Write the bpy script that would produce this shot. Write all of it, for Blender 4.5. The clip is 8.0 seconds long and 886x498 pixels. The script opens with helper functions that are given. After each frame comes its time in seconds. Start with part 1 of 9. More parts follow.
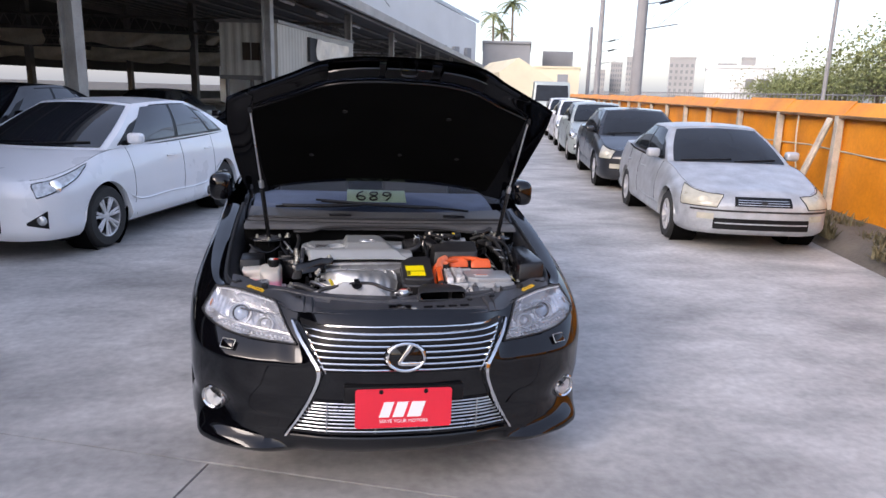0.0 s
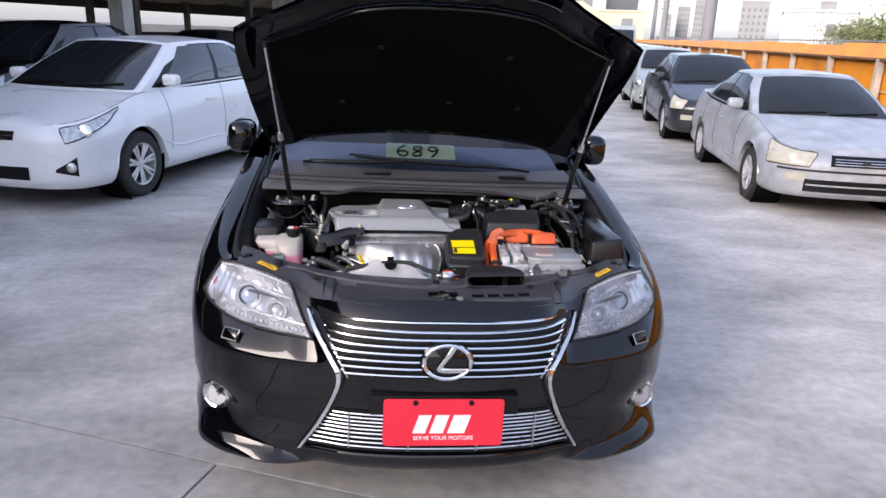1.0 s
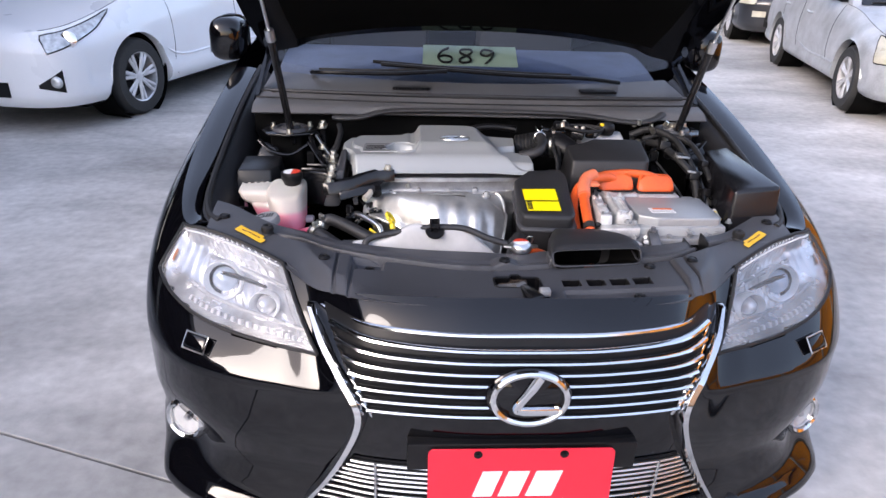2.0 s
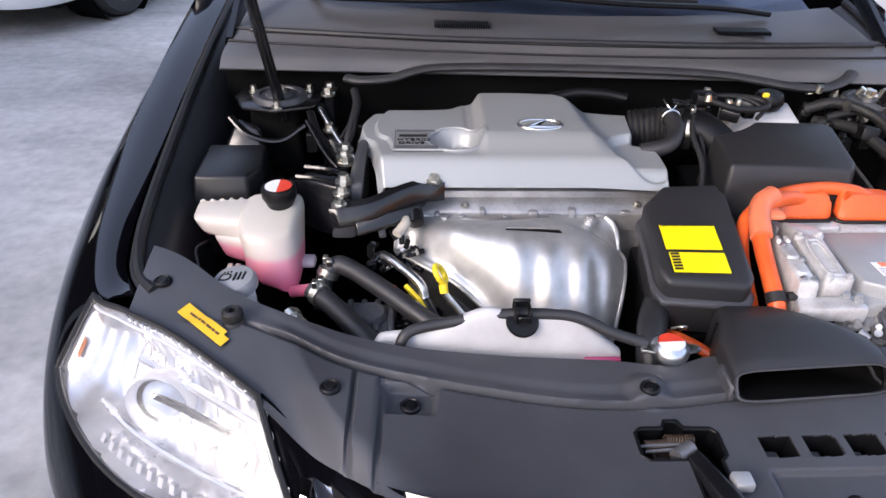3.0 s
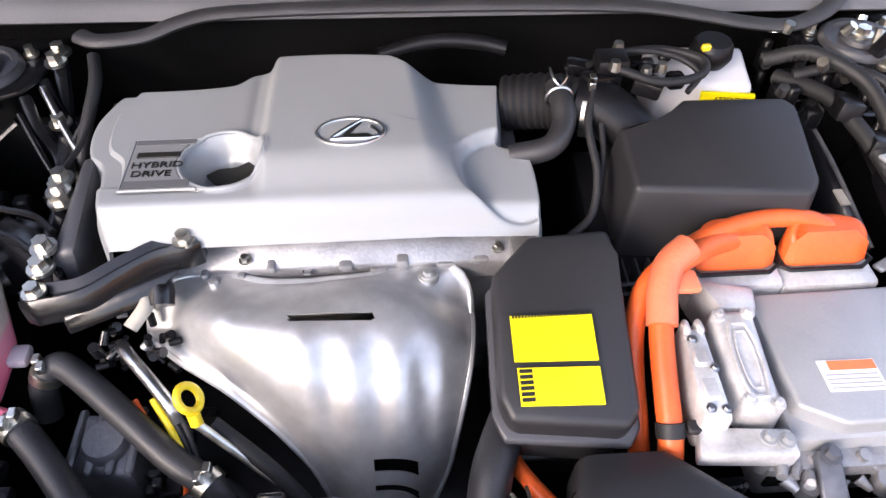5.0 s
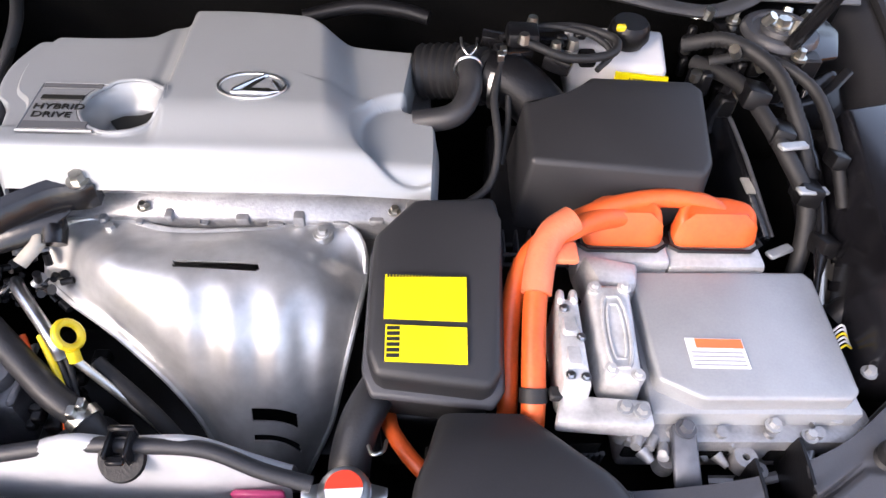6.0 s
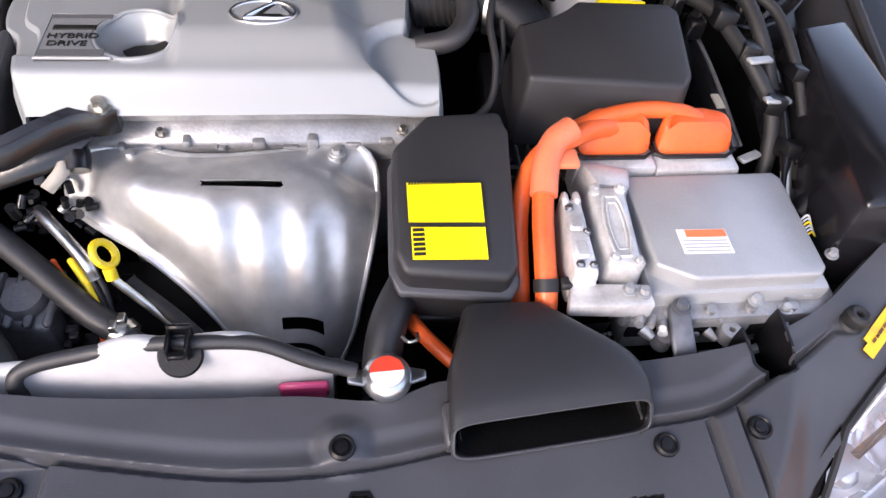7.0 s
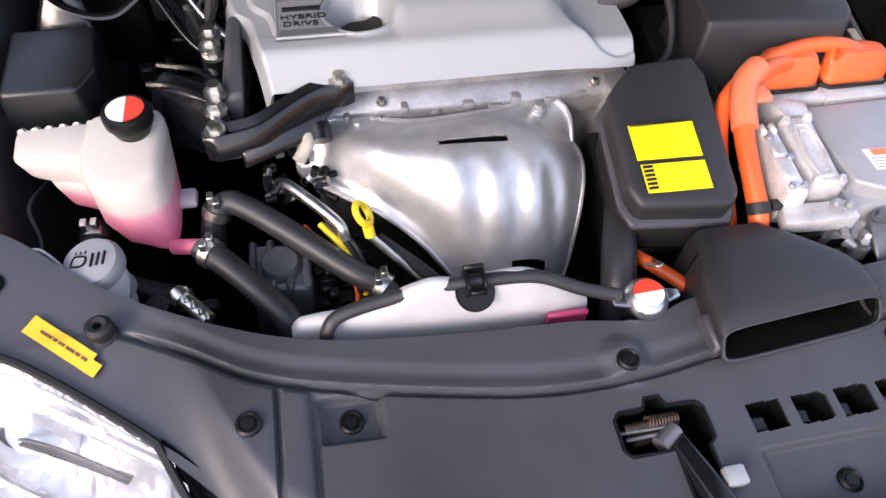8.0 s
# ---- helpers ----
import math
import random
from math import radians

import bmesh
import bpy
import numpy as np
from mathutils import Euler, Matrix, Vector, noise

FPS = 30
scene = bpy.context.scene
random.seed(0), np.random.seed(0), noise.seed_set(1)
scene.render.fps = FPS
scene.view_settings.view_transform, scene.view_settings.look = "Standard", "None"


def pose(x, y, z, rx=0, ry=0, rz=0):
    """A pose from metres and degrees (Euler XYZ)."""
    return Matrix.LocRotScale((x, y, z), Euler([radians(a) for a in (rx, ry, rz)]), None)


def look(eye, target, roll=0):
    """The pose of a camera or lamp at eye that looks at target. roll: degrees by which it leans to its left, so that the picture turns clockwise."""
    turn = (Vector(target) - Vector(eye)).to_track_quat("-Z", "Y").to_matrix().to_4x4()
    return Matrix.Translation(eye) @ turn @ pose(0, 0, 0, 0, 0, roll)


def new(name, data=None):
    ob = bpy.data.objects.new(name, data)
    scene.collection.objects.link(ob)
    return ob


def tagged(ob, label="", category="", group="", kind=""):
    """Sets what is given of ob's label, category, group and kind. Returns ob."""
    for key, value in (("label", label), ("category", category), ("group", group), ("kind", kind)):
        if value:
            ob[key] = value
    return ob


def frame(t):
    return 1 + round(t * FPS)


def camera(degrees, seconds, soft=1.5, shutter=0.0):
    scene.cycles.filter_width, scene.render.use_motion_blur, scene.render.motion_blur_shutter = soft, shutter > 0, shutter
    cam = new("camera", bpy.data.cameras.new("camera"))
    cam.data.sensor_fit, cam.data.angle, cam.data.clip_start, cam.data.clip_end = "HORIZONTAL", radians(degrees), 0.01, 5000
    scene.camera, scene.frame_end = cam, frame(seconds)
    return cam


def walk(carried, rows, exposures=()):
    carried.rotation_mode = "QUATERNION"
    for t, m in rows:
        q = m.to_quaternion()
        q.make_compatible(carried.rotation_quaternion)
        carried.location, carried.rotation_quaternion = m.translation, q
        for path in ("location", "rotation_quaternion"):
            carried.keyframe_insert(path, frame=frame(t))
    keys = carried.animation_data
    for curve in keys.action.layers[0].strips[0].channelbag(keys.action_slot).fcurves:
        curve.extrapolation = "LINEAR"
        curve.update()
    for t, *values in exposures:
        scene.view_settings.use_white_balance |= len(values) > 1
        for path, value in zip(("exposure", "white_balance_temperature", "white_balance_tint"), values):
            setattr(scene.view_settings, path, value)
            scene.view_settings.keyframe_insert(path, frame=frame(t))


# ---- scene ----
cam = camera(66.0, 8.0)
PATH = [
    (0, (-0.225, -2.506, 1.653), (0.061, -0.579, 1.201), 1.6),
    (0.5, (-0.195, -2.273, 1.632), (0.051, -0.335, 1.205), 2.4),
    (1, (-0.152, -1.926, 1.604), (-0.017, -0.024, 1.002), 2.0),
    (1.2, (-0.176, -1.761, 1.575), (-0.018, 0.131, 0.945), 2.5),
    (2.3, (-0.199, -0.878, 1.438), (-0.212, 0.871, 0.468), 1.4),
    (2.5, (-0.219, -0.721, 1.433), (-0.249, 0.982, 0.385), 2.3),
    (3, (-0.28, -0.37, 1.417), (-0.279, 1.286, 0.296), 0.9),
    (3.5, (-0.27, -0.096, 1.405), (-0.322, 1.452, 0.139), 0.3),
    (4, (-0.196, 0.07, 1.416), (-0.365, 1.53, 0.059), -1.7),
    (4.5, (-0.128, 0.125, 1.438), (-0.061, 1.469, -0.041), -0.2),
    (5, (-0.03, 0.128, 1.447), (0.009, 1.402, -0.094), 0.0),
    (5.2, (0.004, 0.128, 1.452), (0.032, 1.395, -0.095), 1.0),
    (6.3, (0.109, 0.066, 1.433), (0.146, 1.303, -0.138), 3.8),
    (6.5, (0.094, 0.044, 1.44), (0.152, 1.253, -0.152), 4.5),
    (7, (0.016, 0.004, 1.439), (0.21, 1.182, -0.165), 7.1),
    (7.5, (-0.147, -0.015, 1.44), (0.045, 1.122, -0.193), 5.4),
    (8, (-0.294, -0.044, 1.457), (-0.045, 1.079, -0.179), 4.6),
]
EXPOSURES = [(0.0, 1.65, 6450, 19), (0.7, 1.74, 6450, 19), (1.2, 1.92, 6450, 18.5), (2.3, 2.2, 6450, 18.5), (3.0, 2.32, 6450, 18.5), (3.5, 2.58, 6600, 20), (4.2, 2.78, 6650, 21), (5.0, 2.83, 6650, 20), (6.5, 2.73, 6650, 20), (8.0, 2.58, 6700, 21)]
walk(cam, [(t, look(eye, target, roll)) for t, eye, target, roll in PATH], EXPOSURES)

# ---- light ----
world = bpy.data.worlds.new("world")
scene.world = world
world.use_nodes = True
wn, wl = world.node_tree.nodes, world.node_tree.links
sky = wn.new("ShaderNodeTexSky")
sky.sky_type = "NISHITA"
sky.sun_disc = False
sky.sun_elevation, sky.sun_rotation = radians(26.0), radians(-132.2)
sky.air_density, sky.dust_density, sky.ozone_density = 1.0, 2.2, 1.0
haze = wn.new("ShaderNodeMix")                       # thin even haze over the clear sky
haze.data_type = "RGBA"
haze.inputs["Factor"].default_value = 0.5
wl.new(sky.outputs[0], haze.inputs["A"])
haze.inputs["B"].default_value = (1.33, 1.46, 1.72, 1)
wl.new(haze.outputs["Result"], wn["Background"].inputs[0])
wn["Background"].inputs[1].default_value = 0.15

sun = new("sun", bpy.data.lights.new("sun", "SUN"))
sun.data.energy, sun.data.angle, sun.data.color = 0.6, radians(28.0), (1.0, 0.95, 0.87)
sun.matrix_world = look((-74, -67, 48.7), (0, 0, 0))


# ---- materials ----
def material(name, base, rough=0.5, metal=0.0, vary=0.15, scale=3.0, bump=0.1, grain=80.0, coat=0.0, trans=0.0,
             tint=None, rough_vary=0.1, spec=0.5, dist=0.002, random_shade=0.0):
    """Two scales of noise on colour and roughness, a fine relief, at true size."""
    m = bpy.data.materials.new(name)
    m.use_nodes = True
    n, k = m.node_tree.nodes, m.node_tree.links
    b = n["Principled BSDF"]
    co = n.new("ShaderNodeTexCoord")
    big, fine = n.new("ShaderNodeTexNoise"), n.new("ShaderNodeTexNoise")
    big.inputs["Scale"].default_value, big.inputs["Detail"].default_value = scale, 5
    fine.inputs["Scale"].default_value, fine.inputs["Detail"].default_value = grain, 3
    k.new(co.outputs["Object"], big.inputs["Vector"])
    k.new(co.outputs["Object"], fine.inputs["Vector"])
    both = n.new("ShaderNodeMath")
    both.operation = "MULTIPLY_ADD"
    both.inputs[1].default_value = 0.35
    k.new(fine.outputs[0], both.inputs[0])
    k.new(big.outputs[0], both.inputs[2])
    ramp = n.new("ShaderNodeValToRGB")
    low = [c * (1 - vary) for c in base]
    high = [min(1, c * (1 + vary)) for c in (tint or base)]
    ramp.color_ramp.elements[0].position, ramp.color_ramp.elements[1].position = 0.45, 0.9
    ramp.color_ramp.elements[0].color, ramp.color_ramp.elements[1].color = (*low, 1), (*high, 1)
    k.new(both.outputs[0], ramp.inputs[0])
    colour = ramp.outputs[0]
    if random_shade:
        info, hsv = n.new("ShaderNodeObjectInfo"), n.new("ShaderNodeHueSaturation")
        rng = n.new("ShaderNodeMapRange")
        rng.inputs[3].default_value, rng.inputs[4].default_value = 1 - random_shade, 1 + random_shade
        k.new(info.outputs["Random"], rng.inputs[0])
        k.new(rng.outputs[0], hsv.inputs["Value"])
        k.new(colour, hsv.inputs["Color"])
        colour = hsv.outputs[0]
    k.new(colour, b.inputs["Base Color"])
    rr = n.new("ShaderNodeMapRange")
    rr.inputs[3].default_value, rr.inputs[4].default_value = max(0.02, rough - rough_vary), min(1, rough + rough_vary)
    k.new(big.outputs[0], rr.inputs[0])
    k.new(rr.outputs[0], b.inputs["Roughness"])
    b.inputs["Metallic"].default_value = metal
    b.inputs["Coat Weight"].default_value, b.inputs["Coat Roughness"].default_value = coat, 0.03
    b.inputs["Transmission Weight"].default_value = trans
    b.inputs["Specular IOR Level"].default_value = spec
    if bump:
        bp = n.new("ShaderNodeBump")
        bp.inputs["Strength"].default_value, bp.inputs["Distance"].default_value = bump, dist
        k.new(fine.outputs[0], bp.inputs["Height"])
        k.new(bp.outputs[0], b.inputs["Normal"])
    return m


BLACK_PAINT = material("black_paint", (0.002, 0.002, 0.003), 0.12, coat=1.0, bump=0, rough_vary=0.03, spec=0.0)
BLACK_PAINT.node_tree.nodes["Principled BSDF"].inputs["Coat IOR"].default_value = 1.52
BLACK_PLASTIC = material("black_plastic", (0.050, 0.051, 0.057), 0.42, vary=0.25, scale=6, bump=0.25, grain=700, dist=0.0006, spec=0.4)
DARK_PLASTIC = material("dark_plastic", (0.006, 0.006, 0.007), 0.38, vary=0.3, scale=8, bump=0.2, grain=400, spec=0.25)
GREY_PLASTIC = material("grey_plastic", (0.021, 0.021, 0.023), 0.45, vary=0.2, scale=6, bump=0.25, grain=700, dist=0.0006, spec=0.4)
RUBBER = material("rubber", (0.012, 0.012, 0.013), 0.6, vary=0.3, scale=10, bump=0.2, grain=300, spec=0.4)
HOSE = material("hose_rubber", (0.022, 0.022, 0.024), 0.48, vary=0.3, scale=20, bump=0.15, grain=300)
# near-black felt; its colour also stands in for shade in hollows
FELT_AND_SHADE = material("felt", (0.004, 0.004, 0.004), 0.95, vary=0.3, scale=4, bump=0.4, grain=300, spec=0.05)
CHROME = material("chrome", (0.72, 0.73, 0.74), 0.1, 1.0, vary=0.05, bump=0, rough_vary=0.05)
SATIN = material("satin_metal", (0.62, 0.63, 0.64), 0.3, 1.0, vary=0.1, scale=20, bump=0.05)
ALLOY = material("cast_aluminium", (0.33, 0.33, 0.335), 0.42, 0.6, vary=0.25, scale=25, bump=0.5, grain=250, dist=0.001)
CAST_BRIGHT = material("bright_cast_aluminium", (0.52, 0.52, 0.52), 0.38, 0.35, vary=0.25, scale=30, bump=0.35, grain=220, dist=0.0008)
ALLOY_LIGHT = material("machined_aluminium", (0.34, 0.35, 0.36), 0.42, 0.3, vary=0.12, scale=12, bump=0.2, grain=400, dist=0.0005)
COVER_SILVER = material("silver_paint", (0.312, 0.326, 0.331), 0.38, 0.2, vary=0.05, scale=5, bump=0.05, grain=900, dist=0.0003)
STEEL = material("heat_shield_steel", (0.46, 0.46, 0.455), 0.40, 0.7, vary=0.14, scale=9, bump=0.12, grain=60, tint=(0.6, 0.6, 0.59), rough_vary=0.1)
RUSTY = material("rusted_steel", (0.16, 0.08, 0.045), 0.6, 0.5, vary=0.5, scale=40, bump=0.4, grain=200)
GALV = material("zinc_plated_steel", (0.6, 0.58, 0.52), 0.32, 1.0, vary=0.2, scale=40, bump=0.1)
BLACK_METAL = material("black_enamel", (0.007, 0.007, 0.008), 0.22, vary=0.3, scale=20, bump=0.15, grain=120)
ORANGE = material("orange_plastic", (0.66, 0.095, 0.018), 0.4, vary=0.12, scale=12, bump=0.1, grain=200, tint=(0.72, 0.12, 0.025))
ORANGE_PALE = material("orange_tape", (0.74, 0.19, 0.09), 0.5, vary=0.15, scale=30, bump=0.4, grain=150)
WHITE_PLASTIC = material("white_plastic", (0.56, 0.56, 0.57), 0.4, vary=0.05, scale=10, bump=0.05)
YELLOW = material("yellow_label", (0.9, 0.74, 0.0), 0.45, vary=0.04, scale=20, bump=0)
YELLOW_PART = material("yellow_plastic", (0.85, 0.62, 0.02), 0.35, vary=0.1, scale=30, bump=0.05)
INK = material("black_ink", (0.012, 0.012, 0.01), 0.5, bump=0)
WHITE_INK = material("white_ink", (0.82, 0.82, 0.82), 0.4, vary=0.03, bump=0)
RED_INK = material("red_ink", (0.72, 0.06, 0.03), 0.4, vary=0.05, bump=0)
PLATE_RED = material("red_plate", (0.72, 0.022, 0.045), 0.35, vary=0.05, bump=0)
REFLECTOR = material("lamp_reflector", (0.62, 0.63, 0.65), 0.25, 0.7, vary=0.2, scale=22, bump=0.3, grain=45, tint=(0.72, 0.72, 0.73), dist=0.003)
LAMP_RING = material("bright_lamp_ring", (0.86, 0.87, 0.88), 0.22, 0.35, vary=0.08, scale=30, bump=0, rough_vary=0.06)
AMBER = material("amber_lens", (0.55, 0.2, 0.08), 0.2, vary=0.1, bump=0)
TYRE = material("tyre_rubber", (0.022, 0.022, 0.022), 0.75, vary=0.3, scale=20, bump=0.3, grain=150)
ALLOY_WHEEL = material("alloy_wheel", (0.66, 0.66, 0.67), 0.35, 0.5, vary=0.12, scale=12, bump=0)
TINTED = material("tinted_glass", (0.012, 0.014, 0.018), 0.05, vary=0.1, bump=0, coat=0.6, rough_vary=0.02)
WHITE_PAINT = material("white_paint", (0.80, 0.81, 0.83), 0.3, vary=0.03, scale=2, bump=0, coat=0.6)
SILVER_DULL = material("dusty_silver_paint", (0.43, 0.45, 0.475), 0.38, 0.35, vary=0.24, scale=5, bump=0.08, grain=60, coat=0.15)
DUSK_PAINT = material("dusty_dark_paint", (0.018, 0.02, 0.025), 0.3, 0.1, vary=0.3, scale=3, bump=0, coat=0.6)
GREEN_SILVER = material("pale_green_paint", (0.42, 0.47, 0.46), 0.35, 0.3, vary=0.1, scale=3, bump=0, coat=0.4)
DARK_PAINT = material("dark_car_paint", (0.004, 0.004, 0.006), 0.2, vary=0.2, bump=0, coat=0.8)
SEAM = material("panel_gap", (0.006, 0.006, 0.006), 0.8, bump=0)


def clear_glass(name, colour, rough, ior=1.3):
    m = bpy.data.materials.new(name)
    m.use_nodes = True
    n, k = m.node_tree.nodes, m.node_tree.links
    clear, gloss, mix = n.new("ShaderNodeBsdfTransparent"), n.new("ShaderNodeBsdfGlossy"), n.new("ShaderNodeMixShader")
    clear.inputs[0].default_value = (*colour, 1)
    gloss.inputs["Roughness"].default_value = rough
    fres = n.new("ShaderNodeFresnel")
    fres.inputs[0].default_value = ior
    k.new(fres.outputs[0], mix.inputs[0])
    k.new(clear.outputs[0], mix.inputs[1])
    k.new(gloss.outputs[0], mix.inputs[2])
    k.new(mix.outputs[0], n["Material Output"].inputs[0])
    return m


LENS = clear_glass("lamp_lens", (0.96, 0.96, 0.96), 0.03, 1.35)


def hazed_lens():
    """Clear plastic that has gone milky with age, unevenly."""
    m = clear_glass("hazed_lens", (0.96, 0.96, 0.97), 0.05, 1.4)
    n, k = m.node_tree.nodes, m.node_tree.links
    milk, both, co, noise, rng = n.new("ShaderNodeBsdfDiffuse"), n.new("ShaderNodeMixShader"), n.new("ShaderNodeTexCoord"), n.new("ShaderNodeTexNoise"), n.new("ShaderNodeMapRange")
    milk.inputs[0].default_value = (0.74, 0.75, 0.77, 1)
    noise.inputs["Scale"].default_value, noise.inputs["Detail"].default_value = 14, 6
    k.new(co.outputs["Object"], noise.inputs["Vector"])
    rng.inputs[1].default_value, rng.inputs[2].default_value, rng.inputs[3].default_value, rng.inputs[4].default_value = 0.3, 0.7, 0.03, 0.16
    k.new(noise.outputs[0], rng.inputs[0])
    k.new(rng.outputs[0], both.inputs[0])
    out = n["Material Output"]
    k.new(out.inputs[0].links[0].from_socket, both.inputs[1])
    k.new(milk.outputs[0], both.inputs[2])
    k.new(both.outputs[0], out.inputs[0])
    return m


HAZED = hazed_lens()
WINDSCREEN = clear_glass("windscreen_glass", (0.80, 0.85, 0.92), 0.01, 1.6)


def concrete():
    m = material("concrete", (0.41, 0.4, 0.38), 0.62, vary=0.1, scale=1.1, bump=0.25, grain=120, spec=0.4, dist=0.003)
    n, k = m.node_tree.nodes, m.node_tree.links
    b = n["Principled BSDF"]
    co = n.new("ShaderNodeTexCoord")
    ob = n.new("ShaderNodeMapping")
    ob.inputs["Scale"].default_value = (0.9, 1.5, 1)
    ob.inputs["Rotation"].default_value = (0, 0, 0.9)
    geo = n.new("ShaderNodeNewGeometry")
    k.new(geo.outputs["Position"], ob.inputs[0])
    stain = n.new("ShaderNodeTexNoise")
    stain.inputs["Scale"].default_value, stain.inputs["Detail"].default_value = 1.3, 10
    stain.inputs["Roughness"].default_value, stain.inputs["Distortion"].default_value = 0.62, 0.25
    k.new(ob.outputs[0], stain.inputs["Vector"])
    ramp = n.new("ShaderNodeValToRGB")
    e = ramp.color_ramp.elements
    e[0].position, e[0].color = 0.32, (0.345, 0.335, 0.318, 1)
    e[1].position, e[1].color = 0.68, (0.59, 0.572, 0.545, 1)
    mid = ramp.color_ramp.elements.new(0.5)
    mid.color = (0.465, 0.45, 0.428, 1)
    k.new(stain.outputs[0], ramp.inputs[0])
    speck = n.new("ShaderNodeTexNoise")
    speck.inputs["Scale"].default_value, speck.inputs["Detail"].default_value = 18, 6
    k.new(geo.outputs["Position"], speck.inputs["Vector"])
    r2 = n.new("ShaderNodeMapRange")
    r2.inputs[1].default_value, r2.inputs[2].default_value = 0.3, 0.7
    r2.inputs[3].default_value, r2.inputs[4].default_value = 0.86, 1.12
    k.new(speck.outputs[0], r2.inputs[0])
    # wide, faint cloudy patches of old water and tyre grime
    patch = n.new("ShaderNodeTexNoise")
    patch.inputs["Scale"].default_value, patch.inputs["Detail"].default_value = 0.55, 5
    patch.inputs["Distortion"].default_value = 0.6
    k.new(ob.outputs[0], patch.inputs["Vector"])
    r3 = n.new("ShaderNodeMapRange")
    r3.inputs[1].default_value, r3.inputs[2].default_value = 0.38, 0.6
    r3.inputs[3].default_value, r3.inputs[4].default_value = 0.74, 1.06
    k.new(patch.outputs[0], r3.inputs[0])
    both = n.new("ShaderNodeMath")
    both.operation = "MULTIPLY"
    k.new(r2.outputs[0], both.inputs[0])
    k.new(r3.outputs[0], both.inputs[1])
    mul = n.new("ShaderNodeVectorMath")
    mul.operation = "SCALE"
    k.new(ramp.outputs[0], mul.inputs[0])
    k.new(both.outputs[0], mul.inputs["Scale"])
    k.new(mul.outputs[0], b.inputs["Base Color"])
    rr = n.new("ShaderNodeMapRange")
    rr.inputs[3].default_value, rr.inputs[4].default_value = 0.8, 0.42
    k.new(stain.outputs[0], rr.inputs[0])
    k.new(rr.outputs[0], b.inputs["Roughness"])
    return m


CONCRETE = concrete()
EARTH = material("dusty_earth", (0.13, 0.115, 0.095), 0.95, vary=0.35, scale=2, bump=0.6, grain=30, dist=0.02)
BARRIER = material("orange_sheet", (0.72, 0.24, 0.008), 0.5, vary=0.16, scale=1.2, bump=0.1, grain=20, tint=(0.78, 0.29, 0.012))
POST = material("weathered_post", (0.45, 0.41, 0.34), 0.8, vary=0.3, scale=6, bump=0.4, grain=60, dist=0.004)
ROOF_METAL = material("old_roof_sheet", (0.05, 0.05, 0.05), 0.7, vary=0.25, scale=0.8, bump=0.1)
STEELWORK = material("painted_steelwork", (0.17, 0.16, 0.15), 0.6, vary=0.3, scale=2, bump=0.1)
COLUMN = material("grey_column", (0.36, 0.34, 0.31), 0.7, vary=0.2, scale=2.5, bump=0.3, grain=40)
BANNER = material("old_banner", (0.72, 0.66, 0.55), 0.85, vary=0.2, scale=1.5, bump=0.2, grain=12, dist=0.02)
CREAM_SHEET = material("cream_corrugated", (0.42, 0.39, 0.33), 0.6, vary=0.12, scale=1.2, bump=0.1)
WHITE_WALL = material("white_wall", (0.68, 0.7, 0.72), 0.8, vary=0.06, scale=0.3, bump=0.1)
GREY_WALL = material("grey_cladding", (0.24, 0.25, 0.27), 0.7, vary=0.12, scale=0.4, bump=0.1)
YELLOW_WALL = material("pale_yellow_wall", (0.68, 0.62, 0.46), 0.8, vary=0.1, scale=0.4, bump=0.1)
HAZE_WALL = material("pale_tower_wall", (0.34, 0.35, 0.36), 0.9, vary=0.06, scale=0.1, bump=0)
HAZE_WINDOW = material("pale_tower_window", (0.2, 0.22, 0.24), 0.4, vary=0.1, bump=0)
LEAF = material("leaf", (0.15, 0.17, 0.07), 0.6, vary=0.4, scale=3, bump=0.1, tint=(0.22, 0.25, 0.1))
WEED = material("dry_weed", (0.07, 0.08, 0.03), 0.8, vary=0.6, scale=4, bump=0.1, tint=(0.12, 0.1, 0.055))
BARK = material("bark", (0.16, 0.13, 0.1), 0.9, vary=0.3, scale=8, bump=0.5, grain=30, dist=0.01)


# ---- builders ----
def thing(name, label, category, m=None, group="", kind=""):
    ob = new(name)
    ob.empty_display_size = 0.1
    if m is not None:
        ob.matrix_world = m
    return tagged(ob, label, category, group, kind)


def part(name, bm, mat, parent=None, label="", smooth=True, at=None):
    me = bpy.data.meshes.new(name)
    bm.normal_update()
    if smooth:
        for f in bm.faces:
            f.smooth = True
        for e in bm.edges:
            if len(e.link_faces) == 2 and e.calc_face_angle(0) > 0.7:
                e.smooth = False
    bm.to_mesh(me)
    bm.free()
    me.materials.append(mat)
    ob = new(name, me)
    if parent is not None:
        ob.parent = parent
    if at is not None:
        ob.matrix_basis = at
    if label:
        ob["label"] = label
    return ob


def struct(name, bm, mat, label, category, smooth=True):
    return tagged(part(name, bm, mat, None, smooth=smooth), label, category, "", "structure")


def B():
    return bmesh.new()


